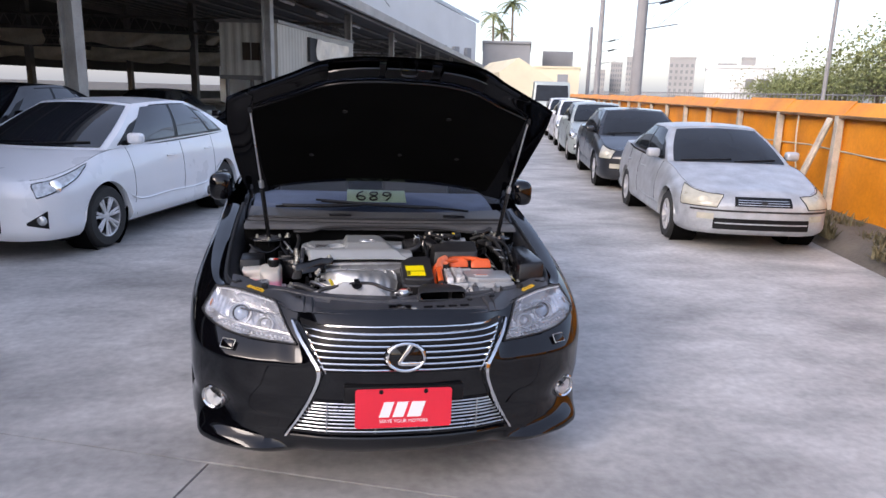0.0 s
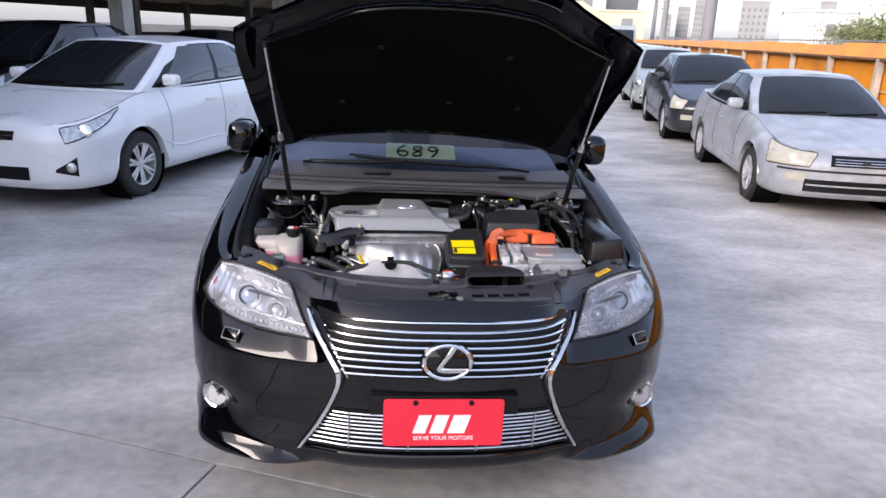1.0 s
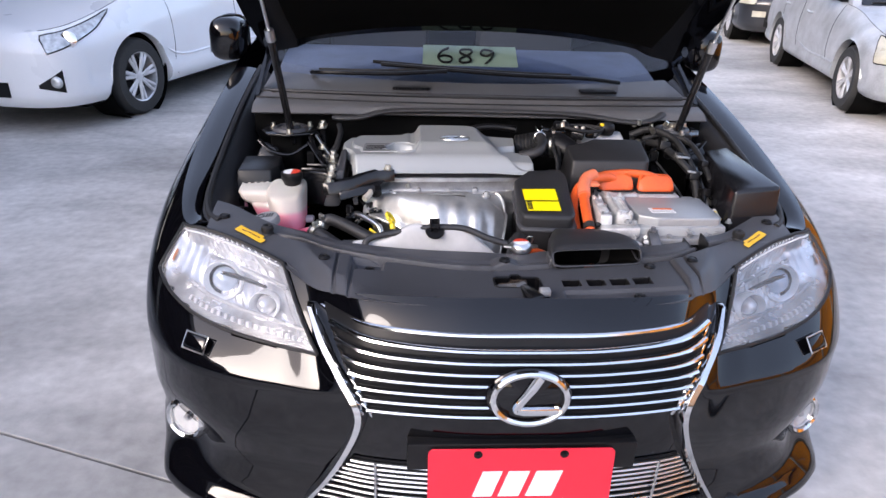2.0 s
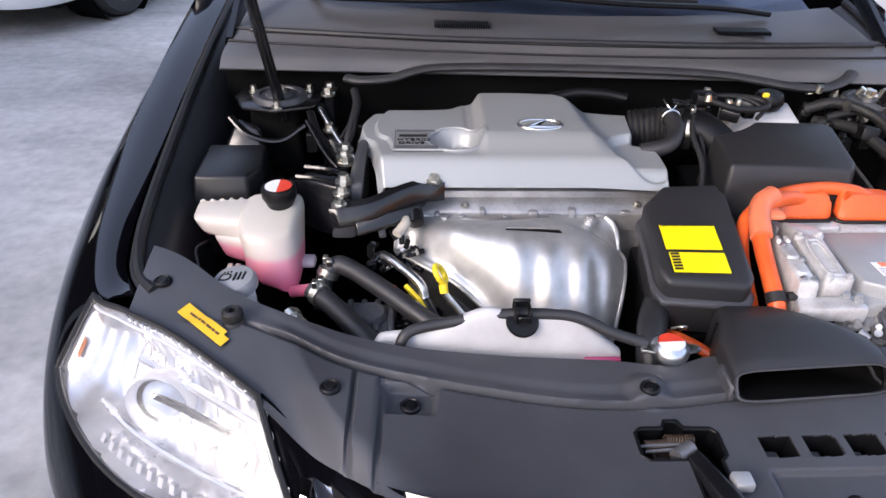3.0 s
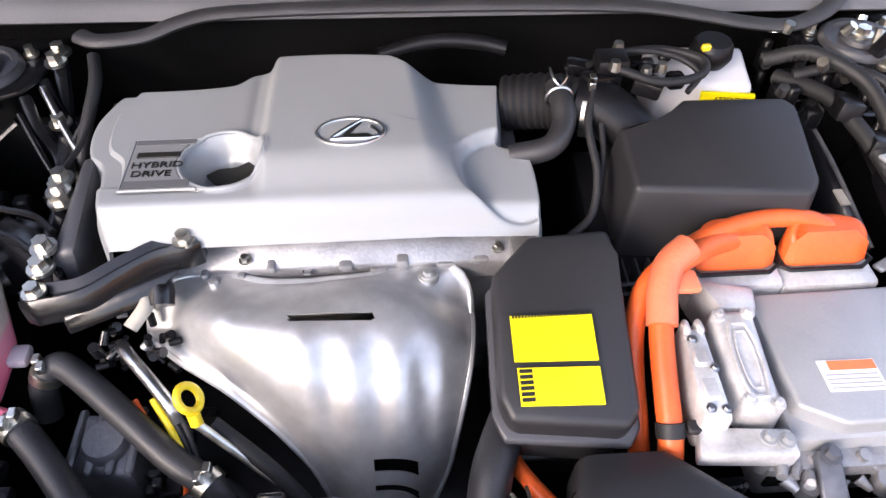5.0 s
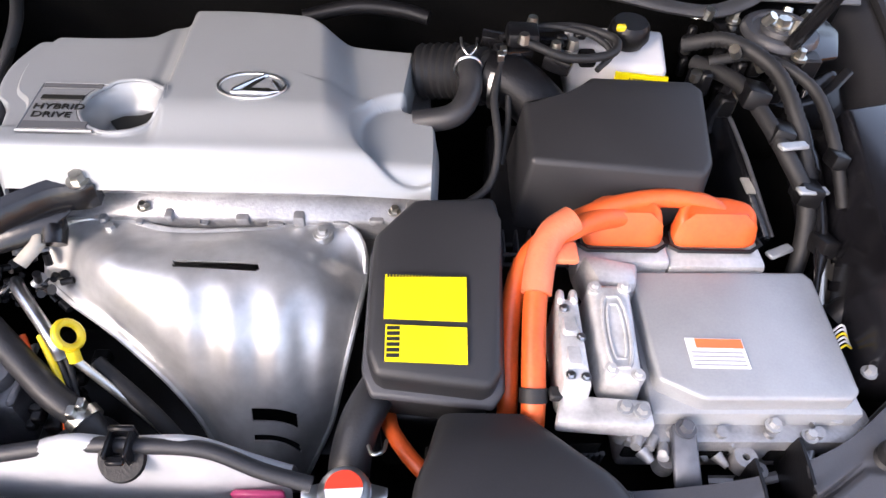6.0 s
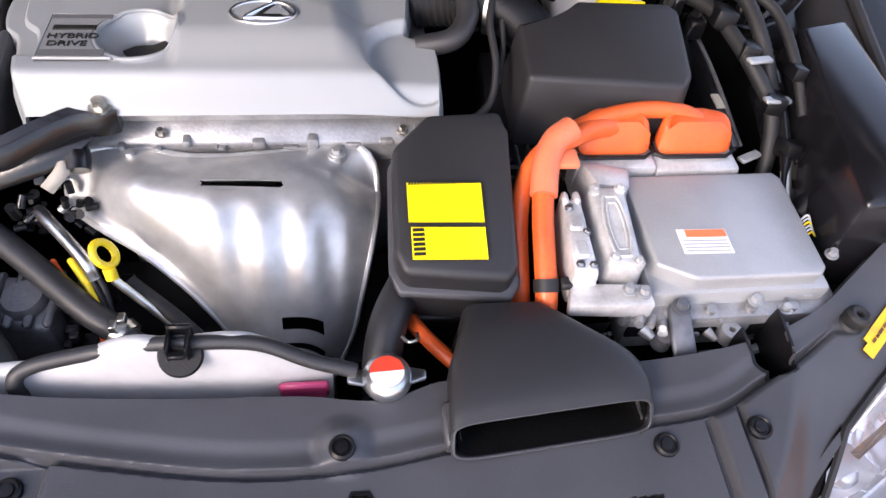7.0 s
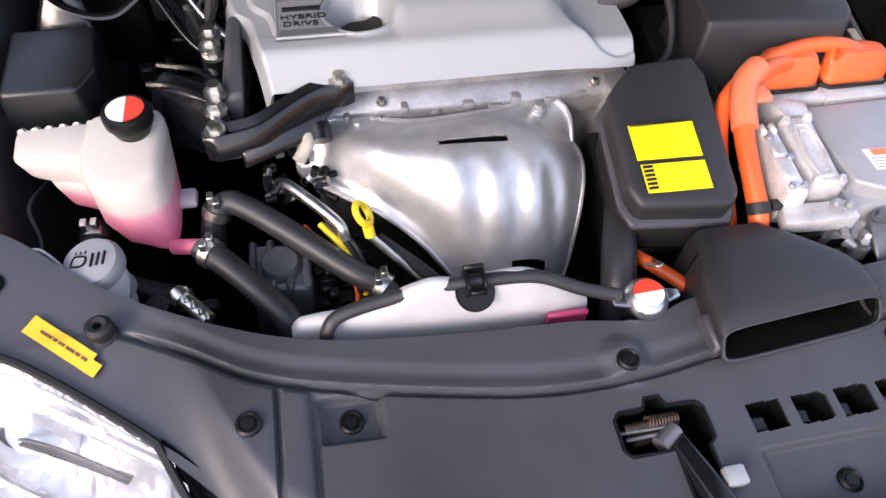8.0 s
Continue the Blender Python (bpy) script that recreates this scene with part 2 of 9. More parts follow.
def box(bm, x0, x1, y0, y1, z0, z1, bevel=0.0, seg=2, m=None):
    vs = [bm.verts.new((x, y, z)) for z in (z0, z1) for y in (y0, y1) for x in (x0, x1)]
    fs = [bm.faces.new([vs[i] for i in q]) for q in ((0, 2, 3, 1), (4, 5, 7, 6), (0, 1, 5, 4), (2, 6, 7, 3), (0, 4, 6, 2), (1, 3, 7, 5))]
    if bevel:
        es = list({e for f in fs for e in f.edges})
        r = bmesh.ops.bevel(bm, geom=es, offset=bevel, segments=seg, affect="EDGES", profile=0.5)
        vs = list({v for f in r["faces"] for v in f.verts})
    if m is not None:
        bmesh.ops.transform(bm, matrix=m, verts=vs)
    return vs


def hull(bm, bottom, top, bevel=0.0, seg=2):
    """A solid between two rings of as many points each, with rounded edges."""
    a, b = [bm.verts.new(p) for p in bottom], [bm.verts.new(p) for p in top]
    n = len(a)
    fs = [bm.faces.new(list(reversed(a))), bm.faces.new(b)]
    fs += [bm.faces.new((a[i], a[(i + 1) % n], b[(i + 1) % n], b[i])) for i in range(n)]
    if bevel:
        es = list({e for f in fs for e in f.edges})
        bmesh.ops.bevel(bm, geom=es, offset=bevel, segments=seg, affect="EDGES", profile=0.5)
    return bm


def prism(bm, poly, z0, z1, bevel=0.0, seg=2):
    return hull(bm, [(x, y, z0) for x, y in poly], [(x, y, z1) for x, y in poly], bevel, seg)


def rod(bm, p, q, r, r2=None, seg=12, cap=True):
    p, q = Vector(p), Vector(q)
    m = (q - p).to_track_quat("Z", "Y").to_matrix()
    r2 = r if r2 is None else r2
    rings = []
    for c, rad in ((p, r), (q, r2)):
        rings.append([bm.verts.new(c + m @ Vector((rad * math.cos(a), rad * math.sin(a), 0))) for a in [2 * math.pi * i / seg for i in range(seg)]])
    for i in range(seg):
        bm.faces.new((rings[0][i], rings[0][(i + 1) % seg], rings[1][(i + 1) % seg], rings[1][i]))
    if cap:
        bm.faces.new(list(reversed(rings[0])))
        bm.faces.new(rings[1])
    return bm


def smooth_line(pts, n=6):
    pts = [Vector(p) for p in pts]
    if len(pts) < 3:
        return pts
    q = [pts[0] * 2 - pts[1]] + pts + [pts[-1] * 2 - pts[-2]]
    out = []
    for i in range(1, len(q) - 2):
        a, b, c, d = q[i - 1:i + 3]
        for k in range(n):
            t = k / n
            out.append(0.5 * (2 * b + (c - a) * t + (2 * a - 5 * b + 4 * c - d) * t * t + (3 * b - a - 3 * c + d) * t ** 3))
    return out + [pts[-1]]


def tube(bm, pts, r, seg=10, n=6, flat=1.0, ribs=0.0):
    """A round bar, hose or cable along a smooth line."""
    line = smooth_line(pts, n)
    up = Vector((0, 0, 1))
    rings = []
    for i, p in enumerate(line):
        d = (line[min(i + 1, len(line) - 1)] - line[max(i - 1, 0)]).normalized()
        s = d.cross(up)
        s = s.normalized() if s.length > 0.05 else Vector((1, 0, 0))
        u = s.cross(d).normalized()
        rr = r[min(len(r) - 1, int(i * len(r) / len(line)))] if isinstance(r, (list, tuple)) else r
        rr *= 1 + (ribs if i % 2 else 0)
        rings.append([bm.verts.new(p + s * rr * math.cos(a) + u * rr * flat * math.sin(a)) for a in [2 * math.pi * k / seg for k in range(seg)]])
    for a, b in zip(rings, rings[1:]):
        for i in range(seg):
            bm.faces.new((a[i], a[(i + 1) % seg], b[(i + 1) % seg], b[i]))
    bm.faces.new(list(reversed(rings[0])))
    bm.faces.new(rings[-1])
    bmesh.ops.recalc_face_normals(bm, faces=bm.faces)
    return bm


def lathe(bm, profile, seg=24, m=None):
    """Turns (radius, height) pairs round z."""
    rings = []
    for r, z in profile:
        if r < 1e-5:
            rings.append([bm.verts.new((0, 0, z))])
        else:
            rings.append([bm.verts.new((r * math.cos(2 * math.pi * i / seg), r * math.sin(2 * math.pi * i / seg), z)) for i in range(seg)])
    for a, b in zip(rings, rings[1:]):
        for i in range(seg):
            j = (i + 1) % seg
            if len(a) == 1 and len(b) > 1:
                bm.faces.new((a[0], b[j], b[i]))
            elif len(b) == 1 and len(a) > 1:
                bm.faces.new((a[i], a[j], b[0]))
            elif len(a) > 1:
                bm.faces.new((a[i], a[j], b[j], b[i]))
    vs = [v for r in rings for v in r]
    bmesh.ops.recalc_face_normals(bm, faces=list({f for v in vs for f in v.link_faces}))
    if m is not None:
        bmesh.ops.transform(bm, matrix=m, verts=vs)
    return bm


def sheet(bm, fn, nu, nv, thick=0.0, keep=None):
    """A surface fn(u, v) over 0..1, with thickness where it is given."""
    g = [[bm.verts.new(fn(i / nu, j / nv)) for j in range(nv + 1)] for i in range(nu + 1)]
    fs = []
    for i in range(nu):
        for j in range(nv):
            if keep is None or keep((i + 0.5) / nu, (j + 0.5) / nv):
                fs.append(bm.faces.new((g[i][j], g[i + 1][j], g[i + 1][j + 1], g[i][j + 1])))
    for row in g:
        for v in row:
            if not v.link_faces:
                bm.verts.remove(v)
    if thick:
        bm.normal_update()
        bmesh.ops.solidify(bm, geom=fs, thickness=thick)
    return bm


def mirrored(bm):
    r = bmesh.ops.duplicate(bm, geom=bm.verts[:] + bm.edges[:] + bm.faces[:])
    vs = [e for e in r["geom"] if isinstance(e, bmesh.types.BMVert)]
    for v in vs:
        v.co.x = -v.co.x
    bmesh.ops.reverse_faces(bm, faces=[e for e in r["geom"] if isinstance(e, bmesh.types.BMFace)])
    return bm


def flip_x(bm):
    for v in bm.verts:
        v.co.x = -v.co.x
    bmesh.ops.reverse_faces(bm, faces=bm.faces[:])
    return bm


def bolt(bm, p, r=0.008, h=0.007, axis=(0, 0, 1)):
    p, a = Vector(p), Vector(axis).normalized()
    rod(bm, p, p + a * h * 0.35, r * 1.5, seg=12)
    rod(bm, p + a * h * 0.35, p + a * h * 1.2, r, r * 0.9, seg=6)
    return bm


def lerp(a, b, t):
    return a + (b - a) * t


def curve(table, t):
    """Smooth value from (key, value) pairs."""
    ks, vs = [a for a, _ in table], [b for _, b in table]
    if t <= ks[0]:
        return vs[0]
    for i in range(len(ks) - 1):
        if t <= ks[i + 1]:
            f = (t - ks[i]) / (ks[i + 1] - ks[i])
            h = ks[i + 1] - ks[i]
            m0 = (vs[i + 1] - vs[i - 1]) / (ks[i + 1] - ks[i - 1]) if i else (vs[1] - vs[0]) / h
            m1 = (vs[i + 2] - vs[i]) / (ks[i + 2] - ks[i]) if i + 2 < len(ks) else (vs[i + 1] - vs[i]) / h
            return ((2 * f ** 3 - 3 * f * f + 1) * vs[i] + (f ** 3 - 2 * f * f + f) * h * m0
                    + (3 * f * f - 2 * f ** 3) * vs[i + 1] + (f ** 3 - f * f) * h * m1)
    return vs[-1]


def bump_step(t, lo, hi):
    t = max(0.0, min(1.0, (t - lo) / (hi - lo)))
    return t * t * (3 - 2 * t)


def letters(text, size, mat, parent, m, name="lettering", depth=0.0006, label=""):
    cu = bpy.data.curves.new(name, "FONT")
    cu.body, cu.size, cu.extrude = text, size, depth
    cu.align_x, cu.align_y = "CENTER", "CENTER"
    tmp = bpy.data.objects.new(name, cu)
    scene.collection.objects.link(tmp)
    me = bpy.data.meshes.new_from_object(tmp.evaluated_get(bpy.context.evaluated_depsgraph_get()))
    bpy.data.objects.remove(tmp)
    me.materials.clear()
    me.materials.append(mat)
    ob = new(name, me)
    ob.parent, ob.matrix_basis = parent, m
    if label:
        ob["label"] = label
    return ob


# ---- the yard: ground, verge and barrier ----
LOT = Vector((0.225, 0.974, 0)).normalized()          # the way the parked row runs
SIDE = Vector((LOT.y, -LOT.x, 0))                     # to its right
UP = Vector((0, 0, 1))


def yard(s, n, z=0.0, o=(0, 0, 0)):
    return Vector(o) + LOT * s + SIDE * n + UP * z


bm = B()
sheet(bm, lambda u, v: (lerp(-900, 900, u), lerp(-400, 1800, v), -0.03), 40, 40)
ground = struct("ground", bm, EARTH, "wide dusty grey-brown ground out to the horizon", "ground", False)

# concrete slabs with open joints; the joint lines cross near the front bumper
pave = thing("pavement", "worn grey concrete yard in large slabs with thin joints", "pavement", pose(-0.83, 0.37, 0, 0, 0, -19.5), kind="structure")
SLAB = material("concrete_joint", (0.07, 0.068, 0.065), 0.9, bump=0)
bm = B()
box(bm, -30, 8.6, -22, 90, -0.05, -0.012)
part("joint_filler", bm, SLAB, pave, "dark joint filler between slabs", smooth=False)
rows = [(-22, -16.5), (-16.5, -11), (-11, -5.5), (-5.5, 0), (0, 11), (11, 22), (22, 40), (40, 62), (62, 90)]
for k, (y0, y1) in enumerate(rows):
    edges = [-30, -20, -10, 0, 8.6] if y1 <= 0 else [-30, -18, -9, 8.6]
    for x0, x1 in zip(edges, edges[1:]):
        bm = B()
        box(bm, x0 + 0.0045, x1 - 0.0045, y0 + 0.0045, y1 - 0.0045, -0.05, 0, 0.002, 1)
        part("slab", bm, CONCRETE, pave, smooth=False)

# raised earth verge under the barrier
bm = B()


def verge_shape(u, v):
    s, n = lerp(-25, 70, u), lerp(0, 4.5, v)
    edge = 0.16 * bump_step(n, 0.0, 0.25)
    w = noise.noise((s * 1.3, n * 2.1, 0)) * 0.07 * min(1, n * 2)
    return yard(s, n - 0.85, edge + w - 0.02, (6.5, 6.2, 0))


sheet(bm, verge_shape, 220, 16)
verge = struct("verge", bm, EARTH, "low dusty earth bank along the foot of the barrier", "verge")

barrier = thing("barrier", "tall bright orange sheet-metal barrier on weathered posts", "barrier", kind="structure")
BO = (6.62, 6.25, 0)
for i in range(-12, 20):
    s0 = i * 2.05
    bm = B()
    sag = 0.03 * math.sin(i * 2.3)

    def panel(u, v, s0=s0, sag=sag):
        s = s0 + u * 2.045
        z = lerp(0.12, 1.46, v)
        lean = 0.02 * math.sin(u * 9 + s0) * math.sin(v * 3)
        return yard(s, 0.06 + lean, z, BO)
    sheet(bm, panel, 10, 6, 0.012)
    part("panel", bm, BARRIER, barrier)
    bm = B()
    sheet(bm, lambda u, v, s0=s0, sag=sag: yard(s0 + u * 2.045, 0.02 + 0.16 * v, 1.46 + v * (0.2 + 0.02 * math.sin(s0)) + sag * u * 0.3, BO), 6, 2, 0.012)
    part("top_panel", bm, BARRIER, barrier)
    bm = B()
    p = yard(s0, -0.03, 0, BO)
    hull(bm, [p + LOT * a * 0.06 + SIDE * b * 0.05 + UP * 0.1 for a, b in ((-1, -1), (1, -1), (1, 1), (-1, 1))],
         [p + LOT * (a * 0.055 + sag) + SIDE * b * 0.045 + UP * 1.46 for a, b in ((-1, -1), (1, -1), (1, 1), (-1, 1))], 0.006, 1)
    part("post", bm, POST, barrier, smooth=False)
    if i == 0:
        bm = B()
        rod(bm, yard(s0 + 0.02, -0.6, 0.1, BO), yard(s0 + 0.12, -0.1, 1.42, BO), 0.05, 0.045, 6)
        part("brace", bm, POST, barrier, "leaning grey timber brace", smooth=False)
bm = B()
box(bm, -25, 40, -0.07, 0.05, 1.43, 1.47, 0.006, 1, Matrix.Translation(BO) @ Matrix((( LOT.x, SIDE.x, 0, 0), (LOT.y, SIDE.y, 0, 0), (0, 0, 1, 0), (0, 0, 0, 1))))
part("rail", bm, material("rusty_rail", (0.2, 0.11, 0.05), 0.8, vary=0.6, scale=3, bump=0.3), barrier, "rusty top rail", smooth=False)
bm = B()
for i in range(-25, 38):
    a, b = yard(i, 0.035, 0.98 + 0.02 * math.sin(i * 1.7), BO), yard(i + 1, 0.035, 0.98 + 0.02 * math.sin(i * 1.7 + 1.7), BO)
    rod(bm, a, b, 0.012, seg=6)
part("wire", bm, POST, barrier, "pale tie wire across the sheets")
bm = B()
tube(bm, [yard(1.3, -0.05, 1.45, BO), yard(1.25, -0.06, 1.0, BO), yard(1.1, -0.05, 0.5, BO)], 0.012, 6)
part("rope", bm, POST, barrier, "frayed pale rope hanging from the rail")

# weeds and litter on the bank
bm = B()
rnd = random.Random(4)
for i in range(9000):
    s, n = rnd.uniform(-12, 30) if i % 2 else rnd.uniform(-7, 1.5), rnd.uniform(-0.8, 0.0)
    if noise.noise((s * 1.1, n * 3, 4)) < -0.05:
        continue
    p = yard(s, n, 0.1, (6.5, 6.2, 0))
    h, a = rnd.uniform(0.03, 0.17), rnd.uniform(0, 6.28)
    d = Vector((math.cos(a), math.sin(a), 0)) * rnd.uniform(0.02, 0.12)
    w = Vector((-d.y, d.x, 0)).normalized() * rnd.uniform(0.005, 0.018)
    v = [bm.verts.new(q) for q in (p - w, p + w, p + d * 0.6 + UP * h * 0.7 + w, p + d + UP * h)]
    bm.faces.new((v[0], v[1], v[2]))
    bm.faces.new((v[0], v[2], v[3]))
tagged(part("weeds", bm, WEED, smooth=False), "dry greenish weeds and litter on the bank", "weeds", "", "stuff")

# ---- the open shed ----
SD = Vector((0.2705, 0.9627, 0))
SN = Vector((-0.9627, 0.2705, 0))
S0 = Vector((-4.9, 10.7, 0))


def shed_at(s, n, z):
    return S0 + SD * s + SN * n + UP * z


shed = thing("open_shed", "long open steel shed with a dark sheet roof on columns", "shed", kind="structure")
SLOPE = 0.1
bm = B()


def roof_shape(u, v):
    s, n = lerp(-64, 78, u), lerp(-1.2, 30, v)
    return shed_at(s, n, 4.75 + SLOPE * n)


sheet(bm, roof_shape, 40, 20, 0.05)
part("roof", bm, ROOF_METAL, shed, "dark underside of the corrugated roof")
bm = B()
for k in range(150):
    n = -1.0 + k * 0.21
    a, b = shed_at(-64, n, 4.70 + SLOPE * n), shed_at(78, n, 4.70 + SLOPE * n)
    rod(bm, a, b, 0.03, seg=4, cap=False)
tagged(part("roof_ribs", bm, ROOF_METAL, shed, "ribs of the roof sheet"), kind="stuff")
bm = B()
for k in range(0, 16):
    n = -0.9 + k * 2.0
    a = shed_at(-64, n, 4.6 + SLOPE * n)
    b = shed_at(78, n, 4.6 + SLOPE * n)
    rod(bm, a, b, 0.06, seg=4)
part("purlins", bm, STEELWORK, shed, "long roof purlins", smooth=False)
bm = B()
hull(bm, [shed_at(-64, -1.35, 4.5), shed_at(78, -1.35, 4.5), shed_at(78, -1.2, 4.5), shed_at(-64, -1.2, 4.5)],
     [shed_at(-64, -1.4, 4.82), shed_at(78, -1.4, 4.82), shed_at(78, -1.2, 4.82), shed_at(-64, -1.2, 4.82)])
part("gutter", bm, material("pale_gutter", (0.42, 0.41, 0.39), 0.6, vary=0.2, scale=1), shed, "pale grey eave gutter", smooth=False)
for k, s in enumerate((-54, -45, -36, -27, -18, -9, 0, 9.03, 18.1, 27, 36, 45, 54)):
    bm = B()
    w = 0.135
    for a0, a1, b0, b1 in ((-w, w, -w, -w + 0.05), (-w, w, w - 0.05, w), (-0.04, 0.04, -w + 0.05, w - 0.05)):
        hull(bm, [shed_at(s + a, b, 0) for a, b in ((a0, b0), (a1, b0), (a1, b1), (a0, b1))],
             [shed_at(s + a, b, 4.7) for a, b in ((a0, b0), (a1, b0), (a1, b1), (a0, b1))])
    part("column", bm, COLUMN, shed, smooth=False)
for s in (4, 13, 22, 31):
    for n in (9.0, 18.0):
        bm = B()
        hull(bm, [shed_at(s + a, n + b, 0) for a, b in ((-.15, -.15), (.15, -.15), (.15, .15), (-.15, .15))],
             [shed_at(s + a, n + b, 4.6 + SLOPE * n) for a, b in ((-.15, -.15), (.15, -.15), (.15, .15), (-.15, .15))])
        part("inner_column", bm, STEELWORK, shed, smooth=False)
for s in (18, 27, 36, 45):
    bm = B()
    zt = lambda n: 4.25 + 0.02 * n
    zb = lambda n: 3.65 + 0.02 * n
    for f in (zt, zb):
        rod(bm, shed_at(s, 0.2, f(0.2)), shed_at(s, 29, f(29)), 0.06, seg=4)
    n = 0.2
    while n < 28.6:
        rod(bm, shed_at(s, n, zb(n)), shed_at(s, n + 0.35, zt(n + 0.35)), 0.025, seg=4)
        rod(bm, shed_at(s, n + 0.35, zt(n + 0.35)), shed_at(s, n + 0.7, zb(n + 0.7)), 0.025, seg=4)
        n += 0.7
    part("truss", bm, STEELWORK, shed, smooth=False)
WALL_SHEET = material("dark_wall_sheet", (0.07, 0.07, 0.068), 0.8, vary=0.2, scale=0.6)
for name_, s0, s1, n0, n1, z0, z1 in (("far_side_wall", -64, 78, 30, 30.2, 0, 0.9), ("far_side_wall", -64, 2, 30, 30.2, 0.9, 7.8), ("far_side_fascia", 2, 78, 30, 30.2, 2.6, 7.8), ("near_end_wall", -64.2, -64, -1.2, 30.2, 0, 7.8), ("far_end_fascia", 78, 78.2, -1.2, 30.2, 3.3, 7.8)):
    bm = B()
    hull(bm, [shed_at(a, b, z0) for a, b in ((s0, n0), (s1, n0), (s1, n1), (s0, n1))],
         [shed_at(a, b, min(z1, 4.75 + SLOPE * b)) for a, b in ((s0, n0), (s1, n0), (s1, n1), (s0, n1))])
    bmesh.ops.recalc_face_normals(bm, faces=bm.faces[:])
    part(name_, bm, WALL_SHEET, shed, "dark sheet wall of the shed", smooth=False)
banner_places = [(18.15, 3.5, 6.4, 3.2, 0.6), (18.15, 7.2, 13.4, 2.95, 0.75), (18.15, 14.2, 22.0, 2.9, 0.75), (27.15, 2.0, 9.0, 2.55, 0.75), (27.15, 9.5, 18.0, 2.45, 0.8), (27.15, 19.0, 29.0, 2.4, 0.8), (36.2, 1.0, 12.0, 2.6, 0.8), (36.2, 13.0, 28.0, 2.6, 0.8)]
for s, n0, n1, zb, h in banner_places:
    bm = B()

    def cloth(u, v, s=s, n0=n0, n1=n1, zb=zb, h=h):
        n = lerp(n0, n1, u)
        return shed_at(s + 0.13 * math.sin(u * 23 + v * 7 + s) * (1 - v * 0.6), n, zb + v * h + 0.02 * n - 0.1 * math.sin(u * math.pi) * v + 0.16 * abs(math.sin(u * 7.3 + s)) ** 3 * (1 - v))
    sheet(bm, cloth, 40, 6, 0.01)
    tagged(part("hanging_banner", bm, BANNER), "creased beige banner hanging from a shed truss", "banner", "banners in the shed")
for n0, s in ((0.5, 3), (0.7, 12), (0.7, 16), (0.6, 21), (0.6, 30)):
    t = thing("strip_light", "pale unlit strip light under the shed roof", "strip light", group="strip lights")
    bm = B()
    a = shed_at(s, n0, 4.5)
    rod(bm, a, a + SD * 1.3, 0.05, seg=8)
    part("tube_cover", bm, WHITE_WALL, t)
    bm = B()
    rod(bm, a + UP * 0.09 - SD * 0.05, a + UP * 0.09 + SD * 1.35, 0.07, seg=4)
    part("light_body", bm, STEELWORK, t, smooth=False)

# raised cabin of corrugated sheet under the eave
cabin = thing("raised_cabin", "raised cream corrugated cabin on dark legs under the eave", "cabin")
CB, CT = 1.95, 3.5
bm = B()


def ribbed(p, q, z0, z1, out):
    p, q = Vector(p), Vector(q)
    n = max(8, int((q - p).length / 0.07))

    def f(u, v):
        k = round(u * n)
        return p.lerp(q, u) + out * (0.018 if (k // 2) % 2 else 0) + UP * lerp(z0, z1, v)
    return f, n


f, n = ribbed(shed_at(9.3, -0.2, 0), shed_at(9.3, 1.65, 0), CB, CT, -SD)
sheet(bm, f, n, 1, 0.02)
part("front_wall", bm, CREAM_SHEET, cabin, smooth=False)
bm = B()
f, n = ribbed(shed_at(9.3, -0.2, 0), shed_at(18.1, -0.2, 0), CB, CT, -SN)
sheet(bm, f, n, 1, 0.02)
part("side_wall", bm, CREAM_SHEET, cabin, smooth=False)
bm = B()
hull(bm, [shed_at(a, b, CB - 0.12) for a, b in ((9.28, -0.2), (18.1, -0.2), (18.1, 1.7), (9.28, 1.7))],
     [shed_at(a, b, CB) for a, b in ((9.28, -0.2), (18.1, -0.2), (18.1, 1.7), (9.28, 1.7))])
part("cabin_floor", bm, STEELWORK, cabin, smooth=False)
for a, b in ((9.4, 1.5), (9.4, 0.7), (13, 1.5), (17.8, 1.6), (13, 0.1)):
    bm = B()
    rod(bm, shed_at(a, b, 0), shed_at(a, b, CB - 0.1), 0.06, seg=8)
    part("leg", bm, STEELWORK, cabin)
bm = B()
hull(bm, [shed_at(9.2, 0.35, 2.4), shed_at(9.2, 0.9, 2.4), shed_at(9.29, 0.9, 2.4), shed_at(9.29, 0.35, 2.4)],
     [shed_at(9.2, 0.35, 2.92), shed_at(9.2, 0.9, 2.92), shed_at(9.29, 0.9, 2.92), shed_at(9.29, 0.35, 2.92)])
w = part("window", bm, material("brown_window", (0.05, 0.035, 0.025), 0.3, bump=0), cabin, "small brown sliding window", smooth=False)
bm = B()
rod(bm, shed_at(9.18, 0.62, 2.4), shed_at(9.18, 0.62, 2.92), 0.02, seg=4)
part("mullion", bm, STEELWORK, w, smooth=False)
bm = B()
hull(bm, [shed_at(a, b, 2.5) for a, b in ((12.0, -0.32), (16.6, -0.32), (16.6, -0.21), (12.0, -0.21))],
     [shed_at(a, b, 3.3) for a, b in ((12.0, -0.32), (16.6, -0.32), (16.6, -0.21), (12.0, -0.21))])
part("side_opening", bm, material("dark_opening", (0.02, 0.02, 0.02), 0.8, bump=0), cabin, "dark opening behind a sheet", smooth=False)
bm = B()
sheet(bm, lambda u, v: shed_at(lerp(12.6, 16.6, u), -0.38 + 0.04 * math.sin(u * 14 + v * 4), lerp(2.62, 3.28, v) - 0.1 * math.sin(u * 3.1) * (1 - v)), 30, 8, 0.01)
tagged(part("cabin_banner", bm, BANNER), "creased cream cloth banner on the cabin wall", "banner")

